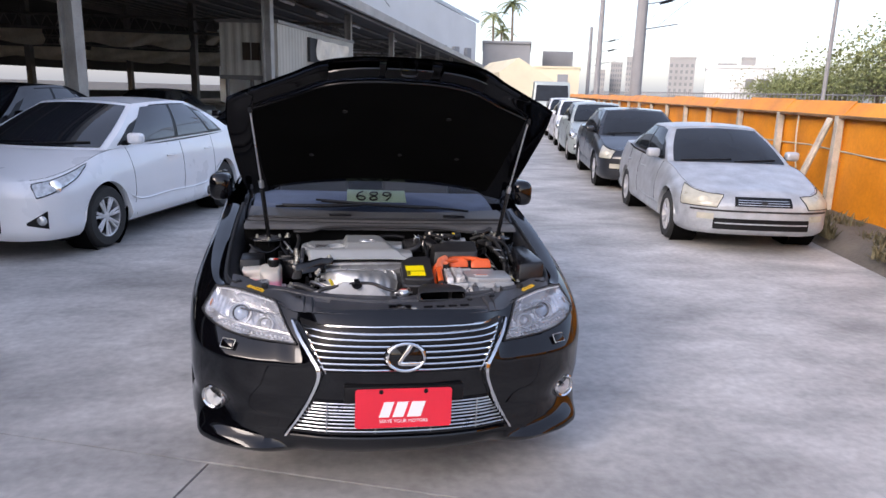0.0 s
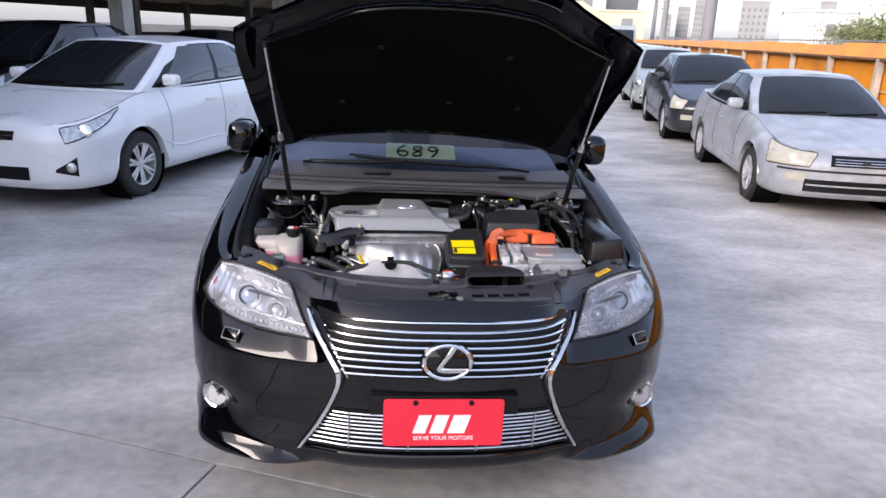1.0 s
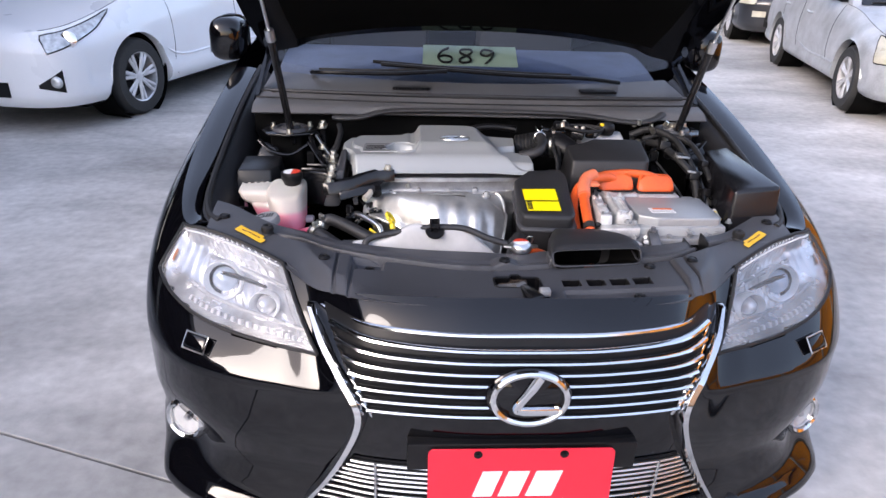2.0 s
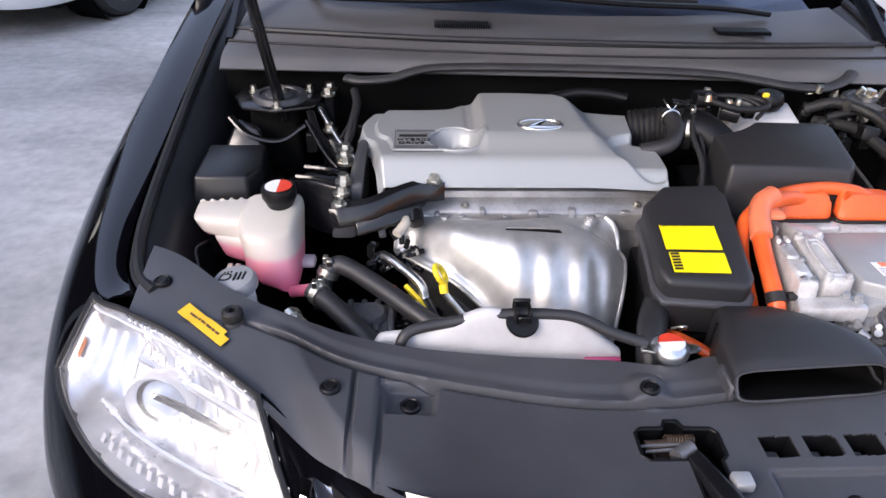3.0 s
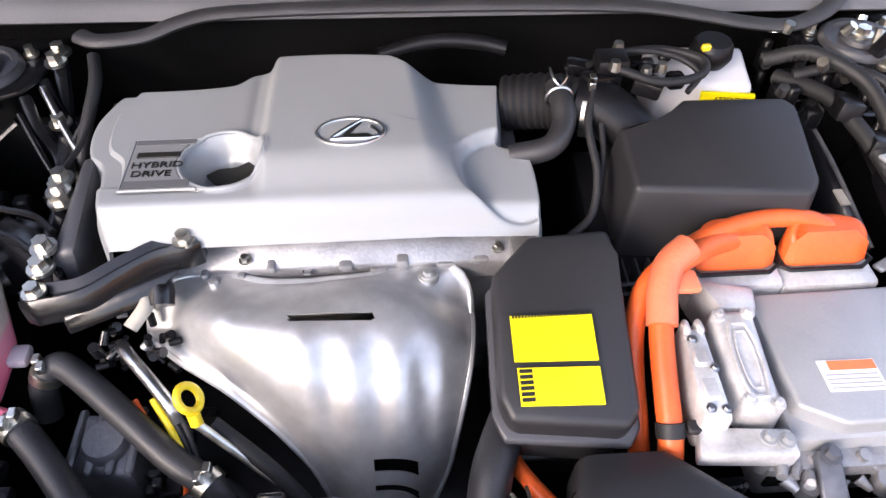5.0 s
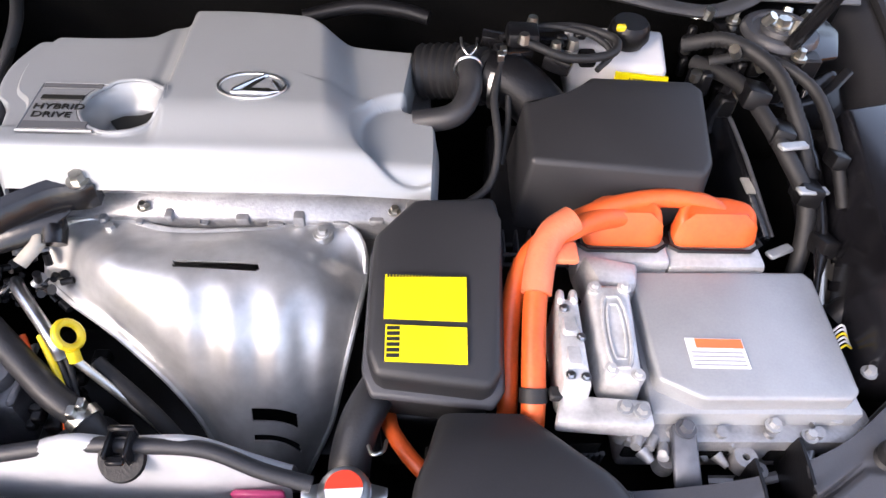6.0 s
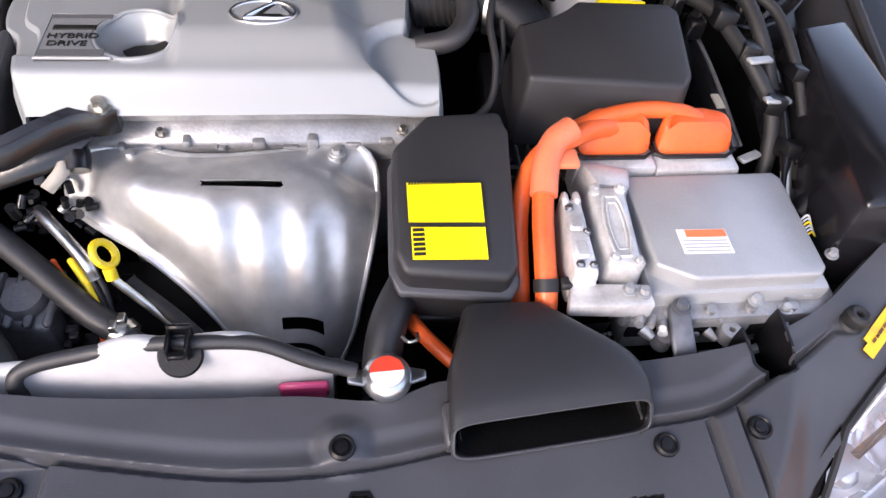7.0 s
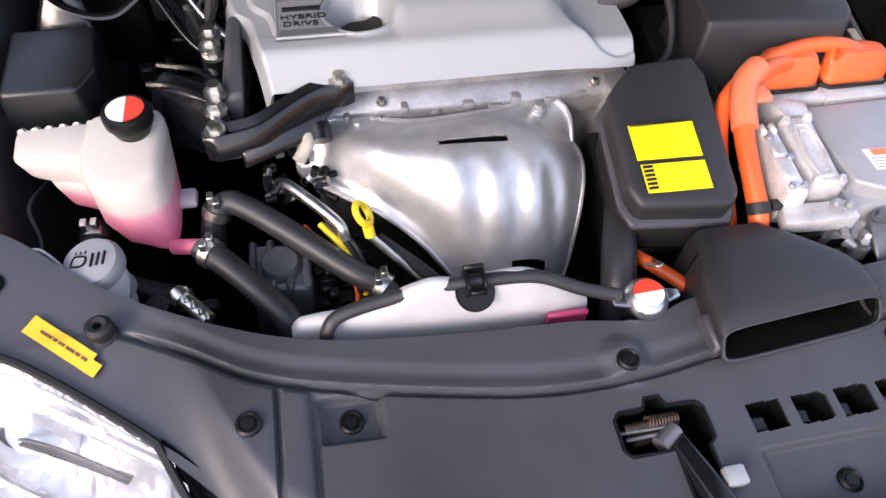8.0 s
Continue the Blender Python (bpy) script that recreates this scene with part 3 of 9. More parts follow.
bm = B()
hull(bm, [shed_at(a, b, CT) for a, b in ((9.25, -0.25), (18.1, -0.25), (18.1, 1.75), (9.25, 1.75))],
     [shed_at(a, b, CT + 0.1) for a, b in ((9.25, -0.25), (18.1, -0.25), (18.1, 1.75), (9.25, 1.75))])
part("cabin_roof", bm, STEELWORK, cabin, smooth=False)

# ---- distance ----


def block(name, label, category, corners, z0, z1, mat, roof=None, kind=""):
    t = thing(name, label, category, kind=kind)
    bm = B()
    hull(bm, [(x, y, z0) for x, y in corners], [(x, y, z1) for x, y in corners])
    part("wall", bm, mat, t, smooth=False)
    if roof:
        bm = B()
        cx, cy = sum(c[0] for c in corners) / len(corners), sum(c[1] for c in corners) / len(corners)
        big = [(cx + (x - cx) * 1.03, cy + (y - cy) * 1.03) for x, y in corners]
        hull(bm, [(x, y, z1) for x, y in big], [(x, y, z1 + roof) for x, y in big])
        part("parapet", bm, mat, t, smooth=False)
    return t


def seen(px, dist):
    """A place at a bearing (degrees right of straight ahead from the yard's start) and distance."""
    return Vector((-0.2 + math.sin(radians(px)) * dist, -2.5 + math.cos(radians(px)) * dist, 0))


def row_of(bearing0, bearing1, dist, depth):
    a, b = seen(bearing0, dist), seen(bearing1, dist)
    c, d = seen(bearing1, dist + depth), seen(bearing0, dist + depth)
    return [(a.x, a.y), (b.x, b.y), (c.x, c.y), (d.x, d.y)]


# large white hall behind the shed
hall = thing("white_hall", "large pale white warehouse with a sloping roof", "warehouse")
a, b = seen(-9, 62), seen(10.6, 92)
back = Vector((-3, 14, 0))
bm = B()
hull(bm, [a, b, b + back, a + back], [a + UP * 17, b + UP * 10.2, b + back + UP * 14, a + back + UP * 21])
part("wall", bm, WHITE_WALL, hall, smooth=False)
bm = B()
e = (a - b).normalized()
hull(bm, [b + UP * 10.2 - e * .6, a + UP * 17, a + UP * 17 + back, b + back + UP * 14], [b + UP * 10.6 - e * .8, a + UP * 17.4, a + UP * 17.4 + back, b + back + UP * 14.4])
part("roof", bm, material("pale_blue_roof", (0.55, 0.6, 0.64), 0.6, vary=0.05, scale=0.5), hall, smooth=False)
for k in range(7):
    q = b + (a - b) * (0.04 + 0.07 * k)
    bm = B()
    o = Vector((0.25, -0.3, 0))
    hull(bm, [q + o + UP * 5.2, q + e * 1.1 + o + UP * 5.2, q + e * 1.1 + UP * 5.2, q + UP * 5.2],
         [q + o + UP * 7, q + e * 1.1 + o + UP * 7, q + e * 1.1 + UP * 7, q + UP * 7])
    part("window", bm, GREY_WALL, hall, smooth=False)

g1 = block("grey_building", "flat grey clad building behind the yard", "building", row_of(11.2, 15.0, 95, 18), 0, 8.0, GREY_WALL, 0.3)
g2 = block("dark_box_building", "dark grey clad box above a pale wall", "building", row_of(16.0, 18.4, 100, 8), 0, 7.4, GREY_WALL)
bm = B()
a, b = seen(16.0, 99.4), seen(18.4, 99.4)
for k in range(22):
    q = a.lerp(b, (k + 0.5) / 22)
    rod(bm, q + UP * 4.5, q + UP * 7.4, 0.05, seg=4)
part("cladding_ribs", bm, GREY_WALL, g2, smooth=False)
y1 = block("pale_yellow_house", "pale yellow low house with a small dark window", "house", row_of(15.4, 19.0, 84, 10), 0, 4.6, YELLOW_WALL, 0.2)
bm = B()
a, b = seen(17.3, 83.8), seen(18.1, 83.8)
hull(bm, [a + UP * 2.2, b + UP * 2.2, b + UP * 2.2 + Vector((0, .3, 0)), a + UP * 2.2 + Vector((0, .3, 0))],
     [a + UP * 3.9, b + UP * 3.9, b + UP * 3.9 + Vector((0, .3, 0)), a + UP * 3.9 + Vector((0, .3, 0))])
part("window", bm, GREY_WALL, y1, smooth=False)
y2 = thing("cream_roof_hall", "low hall with a cream sheet roof", "hall")
p, q = seen(12.6, 70), seen(17.0, 70)
bm = B()
dv = Vector((0, 14, 0))
mid = p.lerp(q, 0.35)
hull(bm, [p, mid, q, q + dv, mid + dv, p + dv], [p + UP * 3.6, mid + UP * 5.0, q + UP * 2.9, q + dv + UP * 2.9, mid + dv + UP * 5.0, p + dv + UP * 3.6])
part("wall", bm, YELLOW_WALL, y2, smooth=False)


def palm(at, h, seed):
    rnd = random.Random(seed)
    t = thing("palm_tree", "tall palm with a sparse drooping crown", "palm", Matrix.Translation(at), group="palms")
    bm = B()
    tube(bm, [(0, 0, 0), (0.2, 0, h * 0.5), (0.1, 0.1, h)], [0.28, 0.24, 0.2, 0.18], 8)
    part("trunk", bm, BARK, t)
    bm = B()
    for k in range(18):
        a, lift = k * 2.4, rnd.uniform(-0.2, 0.9)
        L = rnd.uniform(2.2, 3.0)
        prev = None
        for j in range(8):
            f = j / 7
            p = Vector((0.1 + math.cos(a) * L * f, 0.1 + math.sin(a) * L * f, h + lift * L * f - 1.1 * L * f * f * (0.5 + 0.3 * (1 - lift))))
            if prev is not None:
                s = Vector((-math.sin(a), math.cos(a), 0)) * (0.5 * math.sin(math.pi * (f * 0.9 + 0.08)))
                for sg in (-1, 1):
                    d = s * sg + Vector((0, 0, -0.2))
                    v = [bm.verts.new(x) for x in (prev, p, p + d + (p - prev) * 0.4, prev + d * 0.8 + (p - prev) * 0.75)]
                    bm.faces.new(v)
            prev = p
    part("crown", bm, LEAF, t, smooth=False)
    return t


palm(seen(11.9, 120), 14.2, 1)
palm(seen(13.4, 118), 15.8, 2)
palm(seen(12.6, 130), 12.4, 5)


def tree(at, h, r, seed):
    rnd = random.Random(seed)
    t = thing("tree", "broad leafy yard tree in hazy light", "tree", Matrix.Translation(at), group="trees beyond the barrier")
    bm = B()
    tube(bm, [(0, 0, 0), (0.1, 0, h * 0.3), (0, 0.1, h * 0.55)], [0.3, 0.24, 0.18], 8)
    limbs = []
    for k in range(6):
        a = k * 1.05 + rnd.uniform(-0.3, 0.3)
        e = Vector((math.cos(a) * r * 0.6, math.sin(a) * r * 0.6, h * rnd.uniform(0.6, 0.85)))
        tube(bm, [(0, 0, h * 0.4), e * 0.5 + UP * h * 0.25, e], [0.12, 0.08, 0.05], 6)
        limbs.append(e)
    part("trunk", bm, BARK, t)
    bm = B()
    for k in range(7000):
        c = rnd.choice(limbs)
        d = Vector((rnd.gauss(0, 1), rnd.gauss(0, 1), rnd.gauss(0, 0.55)))
        p = c + d * r * 0.34
        if noise.noise(p * 0.9 + Vector((seed, 0, 0))) < -0.15 or p.z < h * 0.2:
            continue
        s = rnd.uniform(0.07, 0.15)
        x = Vector((rnd.gauss(0, 1), rnd.gauss(0, 1), rnd.gauss(0, 1))).normalized() * s
        y = x.cross(Vector((rnd.gauss(0, 1), rnd.gauss(0, 1), 1))).normalized() * s * 0.6
        bm.faces.new([bm.verts.new(q) for q in (p - x, p + y, p + x, p - y)])
    part("crown", bm, LEAF, t, smooth=False)


for k, (bb, dd, h, r) in enumerate(((34.0, 75, 3.6, 3.4), (36.0, 70, 3.9, 3.6), (38.0, 66, 4.2, 3.6), (40.0, 58, 4.9, 3.8), (42.0, 52, 5.6, 4.0), (44.8, 46, 6.0, 4.2), (47, 44, 6, 4), (31.5, 95, 4.2, 3.4), (32.6, 84, 3.6, 3.2))):
    tree(seen(bb, dd), h, r, k + 1)

# low white house and hazy towers beyond the tracks
h1 = block("white_house", "small white house with a dark window beyond the tracks", "house", row_of(28.5, 33.2, 75, 10), 0, 4.6, WHITE_WALL, 0.25)
for bb in (31.4, 32.4):
    bm = B()
    a, b = seen(bb, 74.8), seen(bb + 0.5, 74.8)
    hull(bm, [a + UP * 2.6, b + UP * 2.6, b + UP * 2.6 + Vector((0, .3, 0)), a + UP * 2.6 + Vector((0, .3, 0))],
         [a + UP * 3.6, b + UP * 3.6, b + UP * 3.6 + Vector((0, .3, 0)), a + UP * 3.6 + Vector((0, .3, 0))])
    part("window", bm, GREY_WALL, h1, smooth=False)
for bb, w, dd, h in ((25.8, 1.9, 420, 23), (29.3, 1.3, 380, 18), (30.9, 1.0, 360, 20), (22.6, 1.0, 480, 26), (21.4, 0.9, 520, 24), (20.3, 0.7, 500, 18)):
    t = block("apartment_tower", "pale hazy apartment tower far beyond the tracks", "tower block", row_of(bb, bb + w, dd, 20), 0, h, HAZE_WALL, 0.8)
    for fl in range(int(h / 3.4)):
        for k in range(5):
            a, b = seen(bb + w * (k + 0.25) / 5, dd - 0.3), seen(bb + w * (k + 0.7) / 5, dd - 0.3)
            z = 1.2 + fl * 3.4
            bm = B()
            hull(bm, [a + UP * z, b + UP * z, b + UP * z + Vector((0, .5, 0)), a + UP * z + Vector((0, .5, 0))],
                 [a + UP * (z + 1.7), b + UP * (z + 1.7), b + UP * (z + 1.7) + Vector((0, .5, 0)), a + UP * (z + 1.7) + Vector((0, .5, 0))])
            part("window", bm, HAZE_WINDOW, t, smooth=False)

# railway poles and wires
POLE = material("concrete_pole", (0.26, 0.26, 0.27), 0.8, vary=0.1, scale=2)
for bb, dd, h in ((23.4, 34, 11.0), (20.4, 66, 10.5), (19.7, 98, 10.5), (36.6, 44, 7.0), (46.2, 30, 6.0)):
    t = thing("railway_pole", "tall pale concrete railway pole with an arm", "pole", Matrix.Translation(seen(bb, dd)), group="railway poles")
    bm = B()
    rod(bm, (0, 0, 0), (0, 0, h), 0.28 if h > 9 else 0.12, 0.2 if h > 9 else 0.1, 12)
    part("shaft", bm, POLE, t)
    if h > 9:
        bm = B()
        for z in (h * 0.42, h * 0.52, h * 0.6):
            rod(bm, (0, 0, z), (1.9, 0.3, z + 0.35), 0.03, seg=6)
        part("arm", bm, POLE, t)
        for z in (h * 0.52, h * 0.6):
            bm = B()
            rod(bm, (0.9, 0.15, z + 0.12), (1.5, 0.24, z + 0.28), 0.07, seg=8)
            part("insulator", bm, DARK_PLASTIC, t)
bm = B()
p0, p1 = seen(23.4, 34), seen(20.4, 66)
for off, z in ((0.3, 5.6), (1.9, 5.8), (1.9, 6.6), (0.8, 8.8)):
    a, b = p0 + SIDE * off + UP * z, p1 + SIDE * off + UP * z
    for q0, q1 in ((a - (b - a), a), (a, b), (b, b + (b - a))):
        tube(bm, [q0, q0.lerp(q1, 0.5) - UP * 0.25, q1], 0.012, 4, 4)
tagged(part("overhead_wires", bm, DARK_PLASTIC), "thin dark overhead railway wires", "wires", "", "stuff")
gantry = thing("railway_gantry", "pale steel portal gantry over the tracks", "gantry")
for z, n in ((9.4, 0), (9.0, 1)):
    bm = B()
    a = p0 + UP * z
    rod(bm, a, a + SIDE * 14, 0.06, seg=6)
    part("beam", bm, POLE, gantry)
bm = B()
rod(bm, p0 + SIDE * 5.4 + UP * 7.4, p0 + SIDE * 5.4 + UP * 9.4, 0.08, seg=8)
part("drop_arm", bm, POLE, gantry)
bm = B()
a, b = seen(20, 110), seen(55, 40)
for k in range(150):
    q = a.lerp(b, k / 150)
    rod(bm, q, q + UP * (2.2 + 0.1 * math.sin(k)), 0.04, seg=4)
rod(bm, a + UP * 2.1, b + UP * 2.1, 0.05, seg=4)
rod(bm, a + UP * 1.2, b + UP * 1.2, 0.05, seg=4)
tagged(part("track_fence", bm, POLE, smooth=False), "pale distant railway fence", "fence", "", "stuff")
for a, b in (((-3, 30, 9.5), (3.4, 34, 6.2)), ((-2.2, 26, 10), (2.5, 40, 6.4))):
    bm = B()
    tube(bm, [a, Vector(a).lerp(Vector(b), 0.5) - UP * 0.3, b], 0.02, 5)
    tagged(part("power_cable", bm, DARK_PLASTIC), "dark power cable running down over the shed", "cable", "power cables")


# ---- the black sedan with its bonnet up ----
piv = Vector((0, 0.3, 0.8))
CAR_POSE = Matrix.Translation(piv) @ pose(0, 0, 0, 0, 0, 2.0) @ pose(0, 0, 0, 0, 1.2, 0) @ Matrix.Translation(-piv)
car = thing("black_sedan", "glossy black sedan with its bonnet propped open, on concrete", "car", CAR_POSE)

# half outline from the nose to the tail: plan x, y; shoulder x, y, z; how sharply it turns in
STATIONS = [
    ((0.00, -0.026), (0.00, 0.045, 0.812), 3.2), ((0.15, -0.022), (0.15, 0.051, 0.809), 3.2),
    ((0.30, -0.002), (0.31, 0.088, 0.796), 2.6), ((0.40, 0.028), (0.415, 0.156, 0.772), 1.2),
    ((0.50, 0.055), (0.50, 0.234, 0.795), 1.15), ((0.62, 0.095), (0.62, 0.325, 0.810), 1.15),
    ((0.735, 0.160), (0.698, 0.366, 0.818), 1.2), ((0.825, 0.270), (0.760, 0.412, 0.815), 1.5),
    ((0.870, 0.400), (0.798, 0.540, 0.842), 2.4), ((0.900, 0.60), (0.820, 0.720, 0.876), 3.0),
    ((0.910, 0.85), (0.828, 0.900, 0.914), 3.2), ((0.910, 1.10), (0.830, 1.100, 0.955), 3.2),
    ((0.910, 1.35), (0.832, 1.350, 0.998), 3.0), ((0.910, 1.60), (0.845, 1.600, 1.020), 2.4),
    ((0.910, 2.40), (0.855, 2.400, 1.050), 2.4), ((0.910, 3.20), (0.850, 3.200, 1.070), 2.4),
    ((0.900, 3.80), (0.830, 3.750, 1.080), 2.4), ((0.880, 4.30), (0.790, 4.250, 1.080), 2.4),
    ((0.800, 4.65), (0.700, 4.550, 1.070), 2.4), ((0.500, 4.82), (0.450, 4.720, 1.060), 2.4),
    ((0.000, 4.86), (0.000, 4.760, 1.060), 2.4),
]
AXLES, ARCH = (0.90, 3.72), 0.372
flat_st = [(*p, *t, e) for p, t, e in STATIONS]


def station(s):
    i = min(int(s), len(flat_st) - 2)
    f = s - i
    a, b, c, d = (flat_st[max(0, min(len(flat_st) - 1, i + k))] for k in (-1, 0, 1, 2))
    if i == 0:
        a = (-c[0], c[1], -c[2], c[3], c[4], c[5])
    return [0.5 * (2 * q + (r - p) * f + (2 * p - 5 * q + 4 * r - w) * f * f + (3 * q - p - 3 * r + w) * f ** 3) for p, q, r, w in zip(a, b, c, d)]


WAIST = 0.60


def skin(s, w):
    """Body surface of the half: w 0..1 from the sill to the waist, 1..2 from the waist to the shoulder."""
    px, py, tx, ty, tz, ex = station(s)
    p2 = station(min(s + 0.05, 20))
    d = Vector((p2[0] - px, p2[1] - py, 0))
    if d.length < 1e-4:
        d = Vector((-1, 0, 0))
    inward = Vector((-d.y, d.x, 0)).normalized()
    if w <= 1:
        z = lerp(0.2, WAIST, w)
        inset = 0.07 * max(0, 1 - w * 5) ** 2 + 0.012 * max(0, 1 - abs(w - 0.45) * 5)
        inset += 0.03 * math.exp(-((s - 6.1) / 0.6) ** 2 - ((w - 0.45) / 0.17) ** 2)
        # lower corner flares out into an upward-facing crescent
        flare = bump_step(s, 2.9, 4.6) * (1 - bump_step(s, 6.3, 7.4))
        reach = 0.06 + 0.16 * bump_step(s, 3.4, 6.6)
        inset -= 0.055 * flare * (1 - bump_step(w, 0.09, 0.10 + reach))
        p = Vector((px, py, z)) + inward * inset
    else:
        t = w - 1
        h = t ** max(1.0, ex)
        p = Vector((lerp(px, tx, h), lerp(py, ty, h), lerp(WAIST, tz, t)))
    for ya in AXLES:
        if abs(py - ya) < ARCH:
            p.z = max(p.z, 0.335 + math.sqrt(ARCH ** 2 - (py - ya) ** 2))
    p.x = max(p.x, 0.0)
    return p


def lamp_uv(u, v):
    """Headlamp window on the body surface: u from the inner to the outer end, v from its lower edge up."""
    s = lerp(lerp(3.12, 4.02, v), lerp(7.15, 6.92, v), u)
    w0 = 1.36 + 0.22 * u ** 3 - 0.05 * math.sin(math.pi * u)
    return s, lerp(w0, 1.985, v)


def in_lamp(s, w):
    v = 0.5
    for _ in range(4):
        lo, hi = lerp(3.12, 4.02, v), lerp(7.15, 6.92, v)
        u = (s - lo) / (hi - lo)
        w0 = 1.36 + 0.22 * max(0, min(1, u)) ** 3 - 0.05 * math.sin(math.pi * max(0, min(1, u)))
        v = (w - w0) / (1.985 - w0)
    return 0 <= u <= 1 and 0 <= v <= 1.05


bm = B()
ss = [k * 0.05 for k in range(170)] + [8.5 + k * 0.1 for k in range(116)]
ws = [0, 0.04, 0.08, 0.11, 0.14, 0.18, 0.22, 0.27, 0.32, 0.36, 0.40, 0.45, 0.5, 0.55, 0.6, 0.66, 0.75, 0.83, 0.9, 0.95, 1.0, 1.03, 1.1, 1.2, 1.3, 1.36, 1.42, 1.5, 1.6, 1.7, 1.8, 1.88, 1.94, 2.0]
grid = [[bm.verts.new(skin(s, w)) for w in ws] for s in ss]
for i in range(len(ss) - 1):
    for j in range(len(ws) - 1):
        if in_lamp((ss[i] + ss[i + 1]) / 2, (ws[j] + ws[j + 1]) / 2):
            continue
        bm.faces.new((grid[i][j], grid[i + 1][j], grid[i + 1][j + 1], grid[i][j + 1]))
for row in grid:
    for v in row:
        if not v.link_faces:
            bm.verts.remove(v)
mirrored(bm)
bmesh.ops.remove_doubles(bm, verts=bm.verts[:], dist=0.0008)
bmesh.ops.recalc_face_normals(bm, faces=bm.faces[:])
body = part("body", bm, BLACK_PAINT, car, "glossy black bumper, wings and sides")

FRONT = {}


def front(x, z):
    """How far forward the nose stands at x and height z."""
    key = round(z, 3)
    if key not in FRONT:
        xs, ys = [], []
        for k in range(0, 150):
            s = k * 0.05
            if z <= WAIST:
                p = skin(s, (z - 0.2) / (WAIST - 0.2))
            else:
                p = skin(s, 1 + min(1, (z - WAIST) / (station(s)[4] - WAIST)))
            xs.append(p.x)
            ys.append(p.y)
        FRONT[key] = (xs, ys)
    return float(np.interp(abs(x), *FRONT[key]))


def nose_line(x0, x1, z, out, n=24, z1=None):
    pts = []
    for k in range(n + 1):
        x = lerp(x0, x1, k / n)
        zz = z if z1 is None else lerp(z, z1, k / n)
        pts.append((x, front(x, zz) - out, zz))
    return pts


# upper grille
def grille_half(z):
    return curve(((0.58, 0.320), (0.655, 0.354), (0.745, 0.408)), z)


bm = B()
sheet(bm, lambda u, v: ((lambda z: (lerp(-1, 1, u) * grille_half(z), front(lerp(-1, 1, u) * grille_half(z), z) - 0.004, z))(lerp(0.575, 0.755, v))), 30, 6, 0.003)
grille = part("upper_grille", bm, DARK_PLASTIC, car, "black grille with bright horizontal bars")
for z in (0.735, 0.713, 0.690, 0.667, 0.643, 0.619, 0.595):
    bm = B()
    hw = grille_half(z) - 0.012
    line = nose_line(-hw, hw, z, 0.016, 28)
    tube(bm, line, 0.0082, 8, 1, 0.62)
    part("bar", bm, CHROME, grille)
bm = B()
tube(bm, [(x, y + 0.004 * (x / 0.42) ** 2, z - 0.014 * (x / 0.42) ** 2) for x, y, z in nose_line(-0.424, 0.424, 0.757, 0.006, 36)], 0.0055, 8, 1)
part("top_trim", bm, CHROME, grille)
for sg in (-1, 1):
    bm = B()
    pts = [(0.436, 0.140, 0.748), (0.404, 0.076, 0.698), (0.356, 0.020, 0.632), (0.330, -0.006, 0.580), (0.348, 0.000, 0.505), (0.397, 0.018, 0.402), (0.458, 0.048, 0.300)]
    line = smooth_line(pts, 5)
    wid = [0.008, 0.013, 0.015, 0.014, 0.012, 0.011, 0.010, 0.009]
    rings = []
    for i, p in enumerate(line):
        r = curve(list(zip([k * (len(line) - 1) / 7 for k in range(8)], wid)), i)
        y = min(p.y, front(p.x, p.z)) - 0.006
        rings.append([(p.x - r, y - 0.002, p.z), (p.x - r * 0.3, y - 0.014, p.z), (p.x + r * 0.7, y - 0.011, p.z), (p.x + r, y + 0.012, p.z), (p.x - r, y + 0.012, p.z)])
    vr = [[bm.verts.new(q) for q in r] for r in rings]
    for a, b in zip(vr, vr[1:]):
        for i in range(5):
            bm.faces.new((a[i], a[(i + 1) % 5], b[(i + 1) % 5], b[i]))
    bm.faces.new(vr[0])
    bm.faces.new(vr[-1])
    if sg < 0:
        flip_x(bm)
    bmesh.ops.recalc_face_normals(bm, faces=bm.faces[:])
    part("spindle_trim", bm, CHROME, car, "bright bent trim beside the grille")
    for k in range(6):
        bm = B()
        z = 0.725 - k * 0.024
        x = grille_half(z) - 0.006
        tube(bm, [(sg * x, front(x, z) - 0.014, z), (sg * (x - 0.012), front(x - 0.012, z) - 0.016, z - 0.011), (sg * (x - 0.02), front(x - 0.02, z) - 0.012, z - 0.03)], 0.003, 6, 3)
        part("side_fin", bm, CHROME, grille)

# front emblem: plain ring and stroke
NOSE = Matrix.Translation((-0.004, -0.056, 0.656)) @ pose(0, 0, 0, 84, 0, 0)
bm = B()
lathe(bm, [(0, 0), (0.078, 0), (0.082, 0.004), (0.074, 0.01), (0, 0.012)], 40, Matrix.Diagonal((1, 0.74, 1, 1)))
emblem = part("emblem", bm, BLACK_PAINT, car, "dark oval emblem with a bright ring", at=NOSE)
bm = B()
tube(bm, [(0.071 * math.cos(a), 0.053 * math.sin(a), 0.012) for a in [2 * math.pi * k / 40 for k in range(41)]], 0.0075, 8, 1)
part("ring", bm, CHROME, emblem)
bm = B()
tube(bm, [(0.018, 0.046, 0.013), (0.002, 0.020, 0.015), (-0.024, -0.018, 0.015), (-0.018, -0.025, 0.015), (0.010, -0.026, 0.015), (0.056, -0.026, 0.013)], [0.010, 0.0085, 0.0085, 0.0095, 0.0095], 8, 5, 0.7)
part("stroke", bm, CHROME, emblem)

